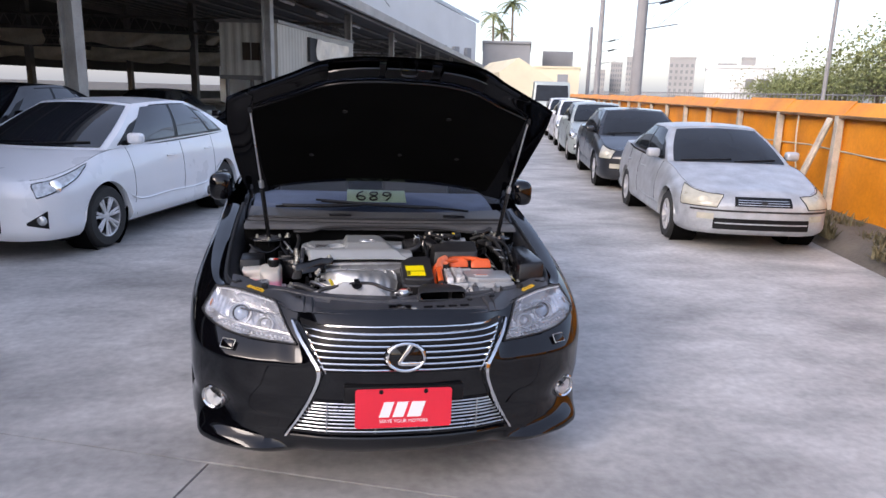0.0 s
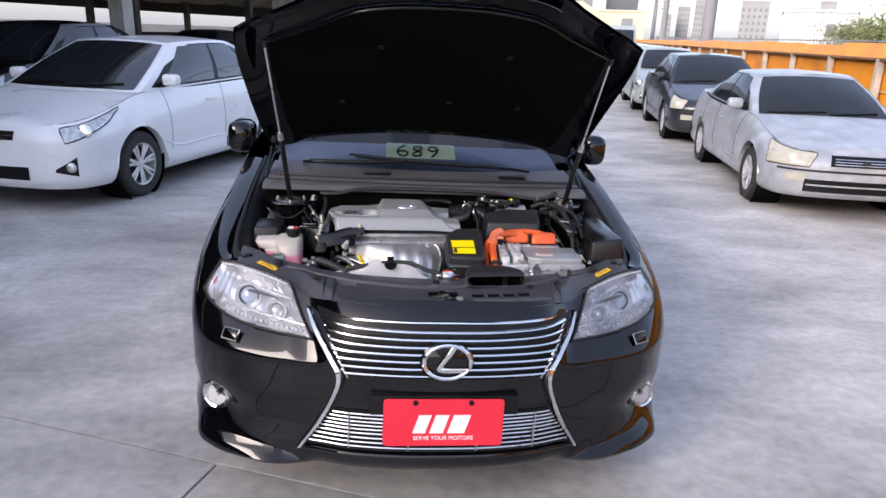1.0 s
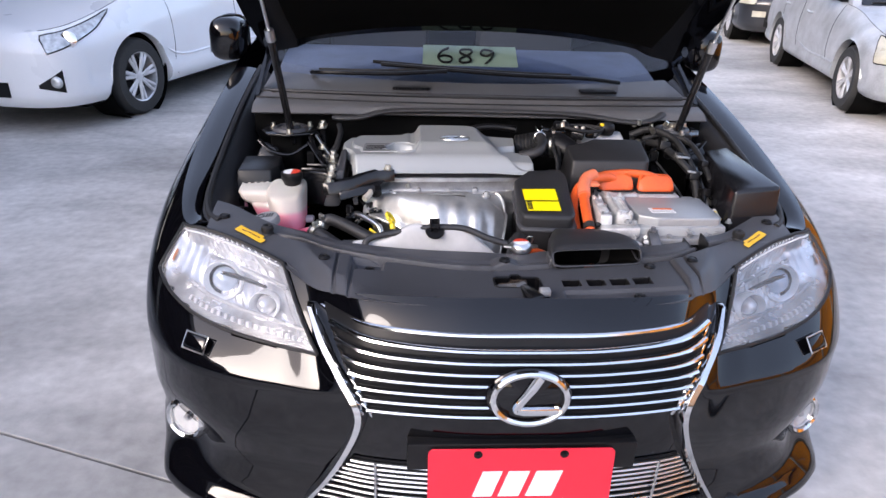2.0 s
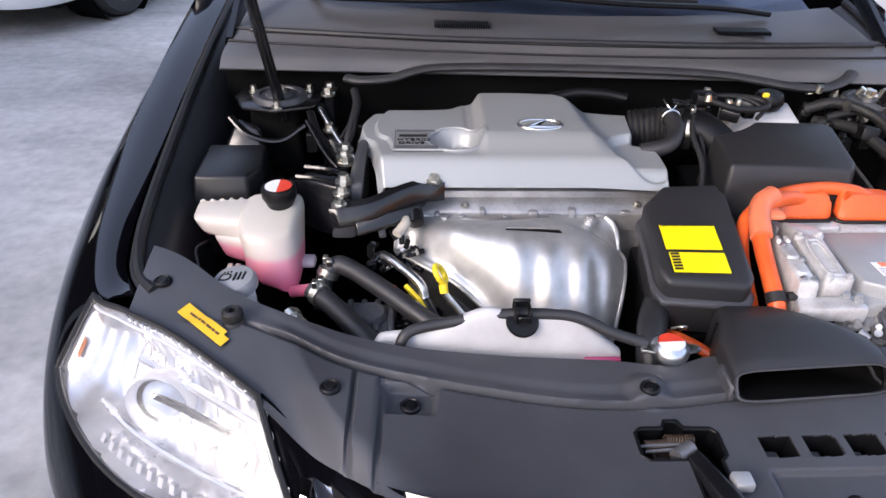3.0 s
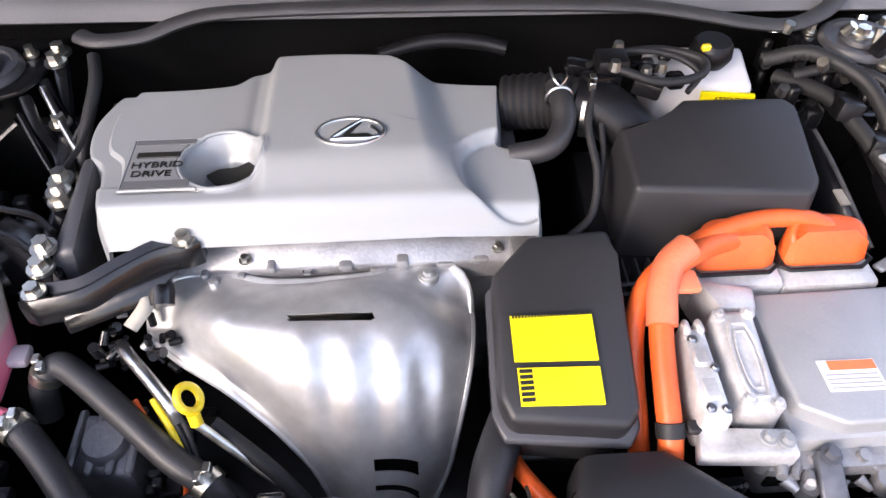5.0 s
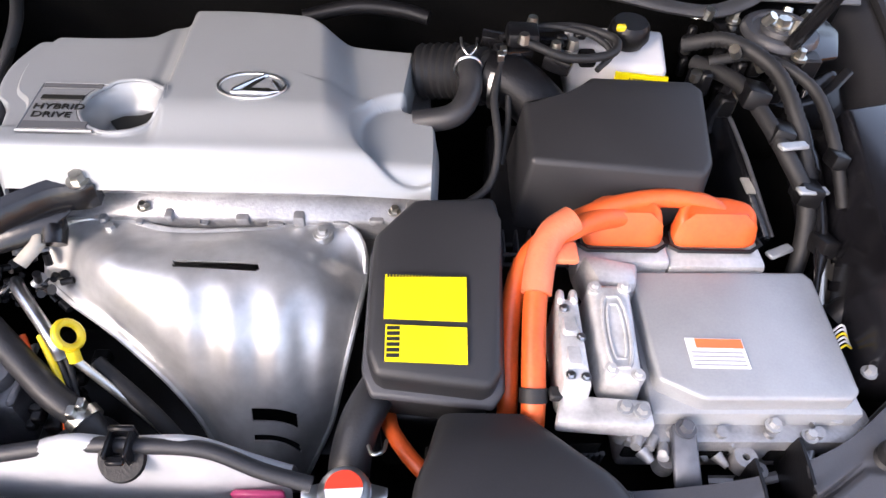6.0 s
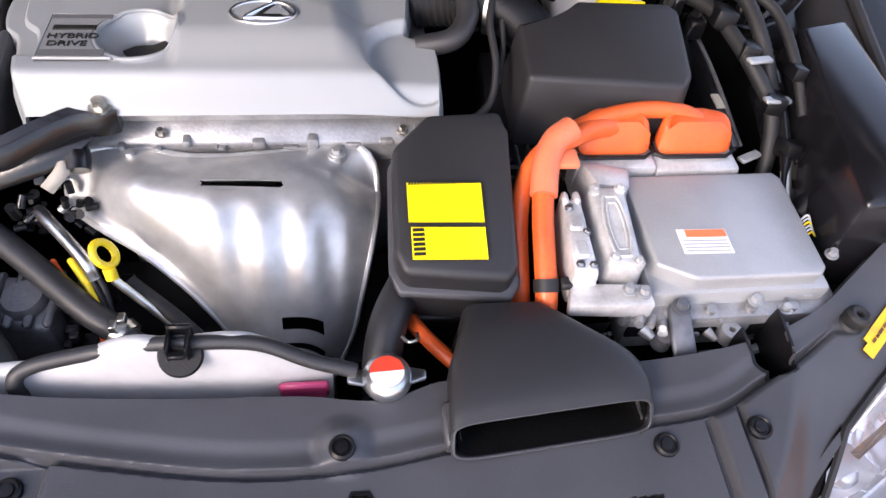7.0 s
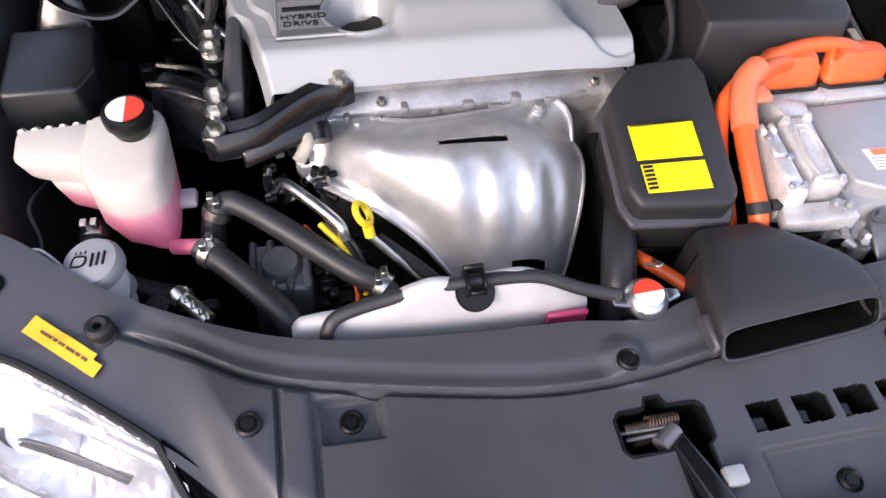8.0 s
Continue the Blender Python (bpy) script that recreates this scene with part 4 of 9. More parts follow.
# lower grille and number plate
bm = B()
sheet(bm, lambda u, v: ((lambda z, h: (lerp(-1, 1, u) * h, front(lerp(-1, 1, u) * h, z) - 0.004, z))(lerp(0.322, 0.458, v), lerp(0.44, 0.345, v))), 30, 4, 0.003)
low = part("lower_grille", bm, DARK_PLASTIC, car, "black lower grille with thin bright bars")
for k in range(9):
    z = 0.330 + k * 0.0148
    hw = lerp(0.432, 0.345, (z - 0.322) / 0.136)
    bm = B()
    tube(bm, nose_line(-hw, hw, z, 0.010, 26), 0.0035, 6, 1)
    part("bar", bm, SATIN, low)
for x in (-0.30, -0.11, 0.11, 0.30):
    bm = B()
    rod(bm, (x, front(x, 0.33) - 0.014, 0.325), (x, front(x, 0.45) - 0.014, 0.452), 0.003, seg=6)
    part("upright", bm, SATIN, low)
bm = B()
tube(bm, nose_line(-0.44, 0.44, 0.302, 0.006, 30), 0.008, 8, 1)
part("chin_spoiler", bm, BLACK_PAINT, car)
bm = B()
box(bm, -0.235, 0.235, -0.040, -0.012, 0.458, 0.525, 0.004)
part("plate_mount", bm, DARK_PLASTIC, car)
bm = B()
prism(bm, [(-0.19 + a, b) for a, b in ((0.008, -0.08), (0.372, -0.08), (0.38, -0.072), (0.38, 0.072), (0.372, 0.08), (0.008, 0.08), (0, 0.072), (0, -0.072))], 0, 0.004, 0.001, 1)
PL = Matrix.Translation((-0.003, -0.052, 0.440)) @ pose(0, 0, 0, 86, 0, 0)
plate = part("number_plate", bm, PLATE_RED, car, "red advertising plate with white marks", at=PL)
sh = 0.32
for pts in ([(-.098, .0), (-.058, .0), (-.058, .062), (-.098, .062)], [(-.045, .0), (-.002, .0), (-.002, .062), (-.045, .062)], [(.012, .0), (.066, .0), (.066, .062), (.012, .062)]):
    bm = B()
    hull(bm, [(x + y * sh, y - 0.035, 0.0045) for x, y in pts], [(x + y * sh, y - 0.035, 0.006) for x, y in pts])
    part("plate_mark", bm, WHITE_INK, plate, "bold slanted white block", smooth=False)
letters("SERVE YOUR MOTORS", 0.019, WHITE_INK, plate, Matrix.Translation((0.0, -0.052, 0.0048)), "slogan")
for x in (-0.09, 0.085):
    bm = B()
    bolt(bm, (x, 0.068, 0.004), 0.006, 0.005)
    part("plate_bolt", bm, DARK_PLASTIC, plate)

# fog lamps, washer covers, lower corner ledges
for sg in (-1, 1):
    m = Matrix.Translation((sg * 0.750, 0.219, 0.392)) @ Vector((sg * 0.38, -0.92, 0.05)).to_track_quat("Z", "Y").to_matrix().to_4x4()
    bm = B()
    lathe(bm, [(0.036, 0.0), (0.05, 0.004), (0.053, 0.012), (0.046, 0.02), (0.040, 0.016), (0.037, 0.0)], 28)
    fog = part("fog_lamp", bm, CHROME, car, "round fog lamp in a bright ring", at=m)
    bm = B()
    lathe(bm, [(0, 0.0), (0.02, 0.001), (0.036, 0.005), (0.038, 0.01)], 24)
    part("reflector", bm, LAMP_RING, fog)
    bm = B()
    lathe(bm, [(0, 0.014), (0.02, 0.013), (0.039, 0.008)], 24)
    part("lens", bm, LENS, fog)
    bm = B()
    lathe(bm, [(0, 0.012), (0.008, 0.009), (0.011, -0.004)], 14)
    part("bulb_cap", bm, SATIN, fog)
    bm = B()
    m2 = Matrix.Translation((sg * 0.686, 0.148, 0.645)) @ Vector((sg * 0.42, -0.72, 0.55)).to_track_quat("Z", "Y").to_matrix().to_4x4()
    box(bm, -0.028, 0.028, -0.016, 0.016, -0.004, 0.003, 0.006, 2, m2)
    part("washer_cover", bm, BLACK_PAINT, car)
    bm = B()
    tube(bm, [m2 @ Vector(p) for p in ((-.03, -.018, .0), (.03, -.018, .0), (.03, .018, 0), (-.03, .018, 0), (-.03, -.018, 0))], 0.002, 6, 1)
    part("washer_gap", bm, SATIN, car)

# headlamps
for sg in (-1, 1):
    def lens_shape(u, v, off=0.0):
        s, w = lamp_uv(u, v)
        p = skin(s, w)
        out = Vector((0.5, -0.7, 0.55)).normalized()
        return p + out * (off + 0.006 * math.sin(math.pi * u) * math.sin(math.pi * v))
    bm = B()

    def bowl(u, v):
        d = 0.055 * min(1, 5 * min(u, 1 - u)) * min(1, 4 * min(v, 1 - v))
        return lens_shape(u, v, -0.004 - d + (0.005 * math.sin(u * 22) * math.sin(v * 9) + 0.0012 * math.sin(u * 130)) * min(1, 6 * min(u, 1 - u)) * min(1, 5 * min(v, 1 - v)))
    sheet(bm, bowl, 110, 18)
    if sg < 0:
        flip_x(bm)
    lamp = part("headlamp", bm, REFLECTOR, car, "large clear headlamp with bright reflectors")
    bm = B()
    sheet(bm, lambda u, v: lens_shape(u, v, 0.004), 40, 14)
    if sg < 0:
        flip_x(bm)
    part("lens", bm, HAZED, lamp, "milky aged lens")
    bm = B()
    ring = [lens_shape(k / 20, 0, 0.004) for k in range(21)] + [lens_shape(1, k / 8, 0.004) for k in range(1, 9)] + [lens_shape(1 - k / 20, 1, 0.004) for k in range(1, 21)] + [lens_shape(0, 1 - k / 8, 0.004) for k in range(1, 9)]
    tube(bm, ring, 0.0042, 6, 1)
    if sg < 0:
        flip_x(bm)
    part("seal", bm, RUBBER, lamp)
    for (px_, py_, pz_), rad, deep in (((0.648, 0.292, 0.722), 0.047, 1), ((0.545, 0.215, 0.700), 0.034, 0)):
        m = Matrix.Translation((sg * px_, py_, pz_)) @ Vector((sg * 0.12, -0.95, 0.22)).to_track_quat("Z", "Y").to_matrix().to_4x4()
        bm = B()
        lathe(bm, [(rad * 0.5, -0.05), (rad * 0.9, -0.02), (rad, 0.004), (rad * 0.93, 0.012), (rad * 0.8, 0.006), (rad * 0.7, -0.01)], 28)
        part("bezel", bm, LAMP_RING, lamp, at=m @ Matrix.Translation((0, 0, 0.008)))
        if deep:
            bm = B()
            lathe(bm, [(rad * 0.93, 0.004), (rad * 0.80, -0.004), (rad * 0.60, -0.012)], 28)
            part("projector_cup", bm, DARK_PLASTIC, lamp, "dark cup round the projector", at=m @ Matrix.Translation((0, 0, 0.012)))
        bm = B()
        lathe(bm, [(0, 0.022), (rad * 0.3, 0.02), (rad * 0.55, 0.01), (rad * 0.7, -0.008)], 24)
        part("projector_glass", bm, material("projector_lens", (0.5, 0.58, 0.7), 0.04, 0.2, vary=0.1, bump=0, coat=1) if deep else REFLECTOR, lamp, at=m)
    bm = B()
    for k in range(18):
        u = 0.05 + k * 0.038
        p, q = lens_shape(u, 0.11, -0.012), lens_shape(u + 0.015, 0.11, -0.012)
        r = lens_shape(u, 0.16, -0.016) - p
        hull(bm, [p, q, q + r, p + r], [x + Vector((0.004, -0.006, 0.003)) for x in (p, q, q + r, p + r)])
    if sg < 0:
        flip_x(bm)
    bmesh.ops.recalc_face_normals(bm, faces=bm.faces[:])
    part("led_strip", bm, WHITE_PLASTIC, lamp, "row of small white lamp cells", smooth=False)
    bm = B()
    sheet(bm, lambda u, v: lens_shape(lerp(0.22, 0.50, u), lerp(0.60, 0.618 + 0.018 * math.sin(math.pi * u), v) - 0.03 * u, -0.010 - 0.006 * math.sin(math.pi * v)), 24, 4, 0.002)
    if sg < 0:
        flip_x(bm)
    part("dark_shroud", bm, DARK_PLASTIC, lamp, "black trim strip beside the projector")
    bm = B()
    for k in range(14):
        u = 0.06 + k * 0.045
        rod(bm, lens_shape(u, 0.95, 0.001), lens_shape(u + 0.004, 0.968, 0.004), 0.0018, seg=6)
    tube(bm, [lens_shape(k / 40, 0.93, 0.003) for k in range(2, 39)], 0.0022, 6, 1)
    if sg < 0:
        flip_x(bm)
    part("lens_moulding", bm, WHITE_PLASTIC, lamp, "beaded rim moulding of the lens")
    bm = B()
    tube(bm, [lens_shape(u, 0.27, -0.02) for u in (0.04, 0.2, 0.4, 0.6, 0.78)], 0.005, 8, 4)
    tube(bm, [lens_shape(u, 0.7, -0.03) for u in (0.1, 0.3, 0.5, 0.65)], 0.006, 8, 4)
    if sg < 0:
        flip_x(bm)
    part("bright_rib", bm, REFLECTOR, lamp)
    bm = B()
    sheet(bm, lambda u, v: lens_shape(lerp(0.95, 0.985, u), lerp(0.30, 0.52, v), -0.010), 6, 6)
    if sg < 0:
        flip_x(bm)
    part("side_marker", bm, AMBER, lamp, "amber side reflector")

LINER = material("liner_plastic", (0.020, 0.020, 0.022), 0.42, vary=0.3, scale=6, bump=0.2, grain=400, spec=0.35)
# wing tops, rubber edges and inner walls of the engine bay
for sg in (-1, 1):
    def along(u):
        return curve([(0, 6.62), (0.12, 7.3), (0.3, 8.6), (0.6, 10.0), (1, 12.0)], u)

    def inner(u):
        return curve([(0, 0.692), (0.05, 0.708), (0.14, 0.738), (0.3, 0.755), (0.6, 0.762), (1, 0.760)], u)
    bm = B()
    sheet(bm, lambda u, v: (lambda q: (lerp(q[2], inner(u), v), lerp(q[3], q[3] + 0.01, v), q[4] + 0.006 * math.sin(v * 3.1) - 0.002 * v))(station(along(u))), 40, 4, 0.004)
    if sg < 0:
        flip_x(bm)
    part("wing_edge", bm, BLACK_PAINT, car)
    bm = B()

    def wall(u, v):
        q = station(along(u))
        i_ = inner(u)
        x = curve([(0, i_ - 0.003), (0.12, i_ - 0.02), (0.3, i_ - 0.055), (0.45, i_ - 0.075), (1, 0.63)], v)
        z = curve([(0, q[4] - 0.006), (0.12, q[4] - 0.002), (0.3, q[4] - 0.03), (0.45, q[4] - 0.1), (1, 0.45)], v)
        return (x, q[3] + 0.012, z)
    sheet(bm, wall, 30, 16, 0.004)
    if sg < 0:
        flip_x(bm)
    part("wing_liner", bm, LINER, car, "black plastic liner inside the wing")
    bm = B()
    tube(bm, [(sg * (inner(u) - 0.016), station(along(u))[3] + 0.012, station(along(u))[4] + 0.004) for u in [k / 12 for k in range(13)]], 0.009, 8, 3)
    part("bonnet_seal", bm, RUBBER, car)
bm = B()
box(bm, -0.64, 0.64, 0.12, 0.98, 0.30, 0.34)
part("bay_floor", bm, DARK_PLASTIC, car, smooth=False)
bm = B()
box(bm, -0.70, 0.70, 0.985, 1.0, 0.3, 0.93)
part("firewall", bm, FELT_AND_SHADE, car, smooth=False)
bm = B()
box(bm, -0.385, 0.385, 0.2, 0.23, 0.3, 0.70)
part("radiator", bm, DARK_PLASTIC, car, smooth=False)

# bonnet, built closed and turned up about its hinges
HINGE = Vector((0, 1.28, 1.005))
OPEN = Matrix.Translation((0, 0, 0.118)) @ Matrix.Translation(HINGE) @ pose(0, 0, 0, -40.0, 0, 0) @ Matrix.Translation(-HINGE)


def bonnet(u, v, inset=0.0, drop=0.0):
    """u across -1..1, v from the hinge to the front edge."""
    yf = curve([(0, 0.050), (0.25, 0.062), (0.45, 0.115), (0.62, 0.225), (0.8, 0.325), (0.93, 0.39), (1, 0.44)], abs(u)) + inset
    y = lerp(1.30 - inset * 0.4, yf, v)
    hwy = curve([(0.38, 0.715), (0.6, 0.745), (0.8, 0.748), (1.1, 0.735), (1.3, 0.70)], y) - inset
    zc = curve([(0.03, 0.835), (0.15, 0.885), (0.4, 0.955), (0.7, 1.01), (1.0, 1.045), (1.3, 1.06)], y)
    z = zc - (0.085 - 0.045 * v) * abs(u) ** 2.2 - drop
    z -= 0.02 * bump_step(max(abs(u), v), 0.94, 1.0)
    return Vector((u * hwy, y, z))


bm = B()
sheet(bm, lambda u, v: bonnet(2 * u - 1, v), 44, 36)
hood = part("bonnet", bm, BLACK_PAINT, car, "black bonnet standing open on two struts", at=OPEN)
bm = B()


def under(u, v):
    a = 2 * u - 1
    edge = max(abs(a), v, 1 - v * 1.0)
    frame_ = bump_step(abs(a), 0.80, 0.86) + bump_step(v, 0.80, 0.86)
    d = 0.008 + 0.018 * min(1, frame_) - 0.014 * bump_step(max(abs(a), v), 0.94, 0.99)
    return bonnet(a, v, 0.006, d)


sheet(bm, under, 60, 50)
part("inner_panel", bm, BLACK_PAINT, hood, "black pressed inner frame of the bonnet")
bm = B()
sheet(bm, lambda u, v: bonnet(lerp(-0.84, 0.84, u), lerp(0.05, 0.815, v), 0.0, 0.026 + 0.012 * math.sin(math.pi * u) * math.sin(math.pi * v)), 30, 24, 0.006)
RECESS = material("satin_recess", (0.006, 0.006, 0.007), 0.45, bump=0, spec=0.3)
pad = part("insulation_pad", bm, FELT_AND_SHADE, hood, "black felt insulation pad")
bm = B()
tube(bm, [bonnet(lerp(-0.84, 0.84, k / 24), 0.822, 0, 0.034) for k in range(25)], 0.005, 6, 1)
part("pad_edge", bm, BLACK_METAL, hood)
for u0, u1 in ((-0.42, -0.14), (-0.10, 0.16), (0.22, 0.5)):
    bm = B()
    sheet(bm, lambda u, v: bonnet(lerp(u0, u1, u), lerp(0.865, 0.925, v), 0, 0.040), 10, 3, 0.002)
    slot = part("frame_recess", bm, RECESS, hood, "dark glossy recess in the bonnet frame")
    bm = B()
    tube(bm, [bonnet(lerp(u0, u1, k / 8), 0.93, 0, 0.04) for k in range(9)], 0.004, 6, 1)
    part("recess_lip", bm, BLACK_PAINT, slot)
for u, v in ((-0.5, 0.3), (0.1, 0.28), (0.5, 0.3), (-0.3, 0.62), (0.35, 0.6)):
    bm = B()
    p = bonnet(u, v, 0, 0.046)
    lathe(bm, [(0, -0.004), (0.01, -0.003), (0.012, 0.0)], 12, Matrix.Translation(p))
    part("pad_clip", bm, DARK_PLASTIC, hood)
bm = B()
p = bonnet(0.02, 0.93, 0, 0.03)
tube(bm, [p + Vector((-0.03, 0, 0)), p + Vector((-0.028, 0, -0.04)), p + Vector((0.028, 0, -0.04)), p + Vector((0.03, 0, 0))], 0.005, 8, 3)
part("striker", bm, BLACK_METAL, hood)
for sg in (-1, 1):
    st = part("gas_strut", rod(B(), (sg * 0.569, 0.872, 0.874), (sg * 0.600, 0.79, 1.185), 0.0105, seg=14), BLACK_METAL, car, "gas strut with a black cylinder and bright rod")
    part("rod", rod(B(), (sg * 0.600, 0.79, 1.185), (sg * 0.636, 0.655, 1.54), 0.0045, seg=12), SATIN, st)
    part("collar", rod(B(), (sg * 0.599, 0.793, 1.175), (sg * 0.6015, 0.784, 1.205), 0.0125, seg=14), SATIN, st)
    part("ball_joint", rod(B(), (sg * 0.634, 0.66, 1.525), (sg * 0.638, 0.645, 1.56), 0.011, seg=12), BLACK_METAL, st)
    bm = B()
    tube(bm, [(sg * 0.70, 1.05, 0.96), (sg * 0.70, 1.18, 1.02), (sg * 0.69, 1.25, 1.07), (sg * 0.68, 1.16, 1.12)], 0.012, 6, 4, 1.6)
    part("hinge", bm, BLACK_PAINT, car)

# cowl, windscreen, wipers and the cabin
def cowl_at(u, v):
    return (lerp(-0.70, 0.70, u), curve([(0, 0.945), (0.35, 1.0), (0.5, 1.035), (0.56, 1.045), (1, 1.21)], v) + 0.14 * (2 * u - 1) ** 2 * v,
                        curve([(0, 0.945), (0.1, 0.962), (0.35, 0.972), (0.5, 0.985), (0.56, 0.972), (0.7, 0.978), (1, 0.992)], v))


bm = B()
sheet(bm, cowl_at, 50, 40, 0.004)
cowl = part("cowl_panel", bm, material("faded_cowl_plastic", (0.098, 0.098, 0.103), 0.5, vary=0.2, scale=8, bump=0.3, grain=500, dist=0.0008), car, "black plastic cowl below the windscreen")
bm = B()
tube(bm, [(-0.452, 0.922, 0.940), (-0.425, 0.908, 0.941), (-0.37, 0.912, 0.944), (-0.325, 0.928, 0.953), (-0.27, 0.938, 0.959), (-0.12, 0.942, 0.962), (0.12, 0.942, 0.962),
          (0.27, 0.938, 0.959), (0.35, 0.928, 0.953), (0.42, 0.916, 0.946), (0.48, 0.912, 0.944), (0.53, 0.93, 0.952), (0.56, 0.955, 0.962)], 0.0125, 12, 5, 0.6)
part("cowl_seal", bm, material("weathered_seal_rubber", (0.03, 0.03, 0.032), 0.55, vary=0.25, scale=20, bump=0.2, grain=400), cowl)
for v0 in (0.30, 0.44):
    bm = B()
    tube(bm, [Vector(cowl_at(k / 40, v0)) + UP * 0.0022 for k in range(41)], 0.0024, 6, 1)
    part("panel_seam", bm, RUBBER, cowl)
bm = B()
tube(bm, [(-0.66, 1.07, 0.985), (-0.3, 1.03, 0.988), (0, 1.025, 0.989), (0.3, 1.03, 0.988), (0.66, 1.07, 0.985)], 0.006, 8, 5)
part("cowl_ridge", bm, GREY_PLASTIC, cowl)
for x0 in (-0.28, 0.34):
    bm = B()
    for k in range(24):
        x = x0 + k * 0.005
        box(bm, x, x + 0.0025, 1.12, 1.155, 0.984, 0.992)
    part("louvre", bm, DARK_PLASTIC, cowl, smooth=False)


def screen(u, v, off=0.0):
    a = 2 * u - 1
    base = Vector((a * 0.74, 1.20 + 0.22 * a * a, 0.985 + 0.04 * a * a))
    top = Vector((a * 0.57, 2.02 + 0.10 * a * a, 1.43 - 0.03 * a * a))
    return base.lerp(top, v) + Vector((0, -0.5, 0.86)) * (0.05 * math.sin(math.pi * v) + off)


bm = B()
sheet(bm, screen, 30, 20)
ws_ = part("windscreen", bm, WINDSCREEN, car, "raked clear windscreen")
ws_.visible_shadow = False
for pts in ([(-0.56, 1.30, 1.0), (-0.5, 1.22, 1.016), (-0.3, 1.20, 1.02), (-0.1, 1.21, 1.03)], [(0.5, 1.24, 1.0), (0.36, 1.22, 1.016), (0.1, 1.205, 1.025), (-0.32, 1.26, 1.04)]):
    bm = B()
    tube(bm, pts, 0.009, 8, 6, 0.8)
    w = part("wiper", bm, DARK_PLASTIC, car, "black wiper arm with its blade")
    bm = B()
    tube(bm, [(x - 0.03, y + 0.035, z + 0.002) for x, y, z in pts[1:]], 0.006, 6, 6)
    part("blade", bm, RUBBER, w)
# dashboard; its blue stands in for sky reflected in the windscreen
bm = B()
sheet(bm, lambda u, v: (lerp(-0.70, 0.70, u), lerp(1.25, 1.95, v) + 0.18 * (2 * u - 1) ** 2 * (1 - v), 0.965 + 0.05 * math.sin(v * 2.5)), 20, 14, 0.01)
dash = part("dashboard", bm, material("dashboard", (0.12, 0.15, 0.22), 0.7, vary=0.2, scale=8), car, "dashboard behind the windscreen, coloured blue for the sky reflected in the glass")
bm = B()
a = screen(0.375, 0.10, -0.012), screen(0.605, 0.10, -0.012), screen(0.605, 0.20, -0.012), screen(0.375, 0.20, -0.012)
hull(bm, list(a), [p + Vector((0, -0.0006, 0.001)) for p in a])
note = part("price_card", bm, material("pale_green_card", (0.6, 0.74, 0.54), 0.7, vary=0.15, scale=12), car, "pale green card with a brushed mark behind the glass", smooth=False)
bm = B()
for strokes in (((0.438, 0.188), (0.420, 0.170), (0.412, 0.140), (0.424, 0.118), (0.442, 0.122), (0.444, 0.142), (0.428, 0.150), (0.414, 0.142)),
                ((0.492, 0.184), (0.470, 0.182), (0.466, 0.166), (0.486, 0.148), (0.490, 0.126), (0.470, 0.118), (0.464, 0.134), (0.480, 0.152), (0.494, 0.170), (0.492, 0.184)),
                ((0.546, 0.178), (0.524, 0.184), (0.516, 0.164), (0.532, 0.154), (0.548, 0.172), (0.540, 0.140), (0.526, 0.116))):
    tube(bm, [screen(a_, b_, -0.009) for a_, b_ in strokes], 0.0042, 5, 4)
part("brushed_marks", bm, INK, note)
bm = B()
box(bm, -0.72, 0.72, 1.95, 4.1, 0.4, 0.45)
part("cabin_floor", bm, FELT_AND_SHADE, car, smooth=False)
for sg in (-1, 1):
    bm = B()
    box(bm, sg * 0.36 - 0.24, sg * 0.36 + 0.24, 2.35, 2.5, 0.5, 1.05, 0.05)
    box(bm, sg * 0.36 - 0.12, sg * 0.36 + 0.12, 2.4, 2.5, 1.06, 1.25, 0.04)
    part("front_seat", bm, material("dark_seat", (0.03, 0.03, 0.032), 0.7), car)


def side_glass(u, v, sg, off=0.0):
    lo = Vector((curve([(0, 0.80), (0.3, 0.845), (0.7, 0.845), (1, 0.76)], u), lerp(1.45, 4.15, u), 1.04 + 0.05 * u))
    hi = Vector((curve([(0, 0.575), (0.3, 0.60), (0.7, 0.60), (1, 0.55)], u), lerp(2.12, 3.45, u), curve([(0, 1.405), (0.4, 1.43), (1, 1.39)], u)))
    p = lo.lerp(hi, v)
    p.x += 0.03 * math.sin(math.pi * v) + off
    p.x *= sg
    return p


for sg in (-1, 1):
    bm = B()
    sheet(bm, lambda u, v: side_glass(u, v, sg), 24, 8)
    if sg < 0:
        bmesh.ops.reverse_faces(bm, faces=bm.faces[:])
    part("side_pillars", bm, BLACK_PAINT, car)
    for u0, u1 in ((0.12, 0.46), (0.49, 0.80)):
        bm = B()
        sheet(bm, lambda u, v: side_glass(lerp(u0, u1, u), lerp(0.06, 0.9, v), sg, 0.004), 8, 6)
        part("side_window", bm, TINTED, car)
    bm = B()
    box(bm, -0.06, 0.06, -0.08, 0.12, -0.07, 0.08, 0.045, 4, Matrix.Translation((sg * 0.875, 1.49, 1.075)))
    mir = part("door_mirror", bm, BLACK_PAINT, car, "black door mirror housing")
    bm = B()
    rod(bm, (sg * 0.86, 1.54, 1.045), (sg * 0.95, 1.51, 1.05), 0.022, 0.026, 8)
    part("mirror_arm", bm, DARK_PLASTIC, mir)
bm = B()
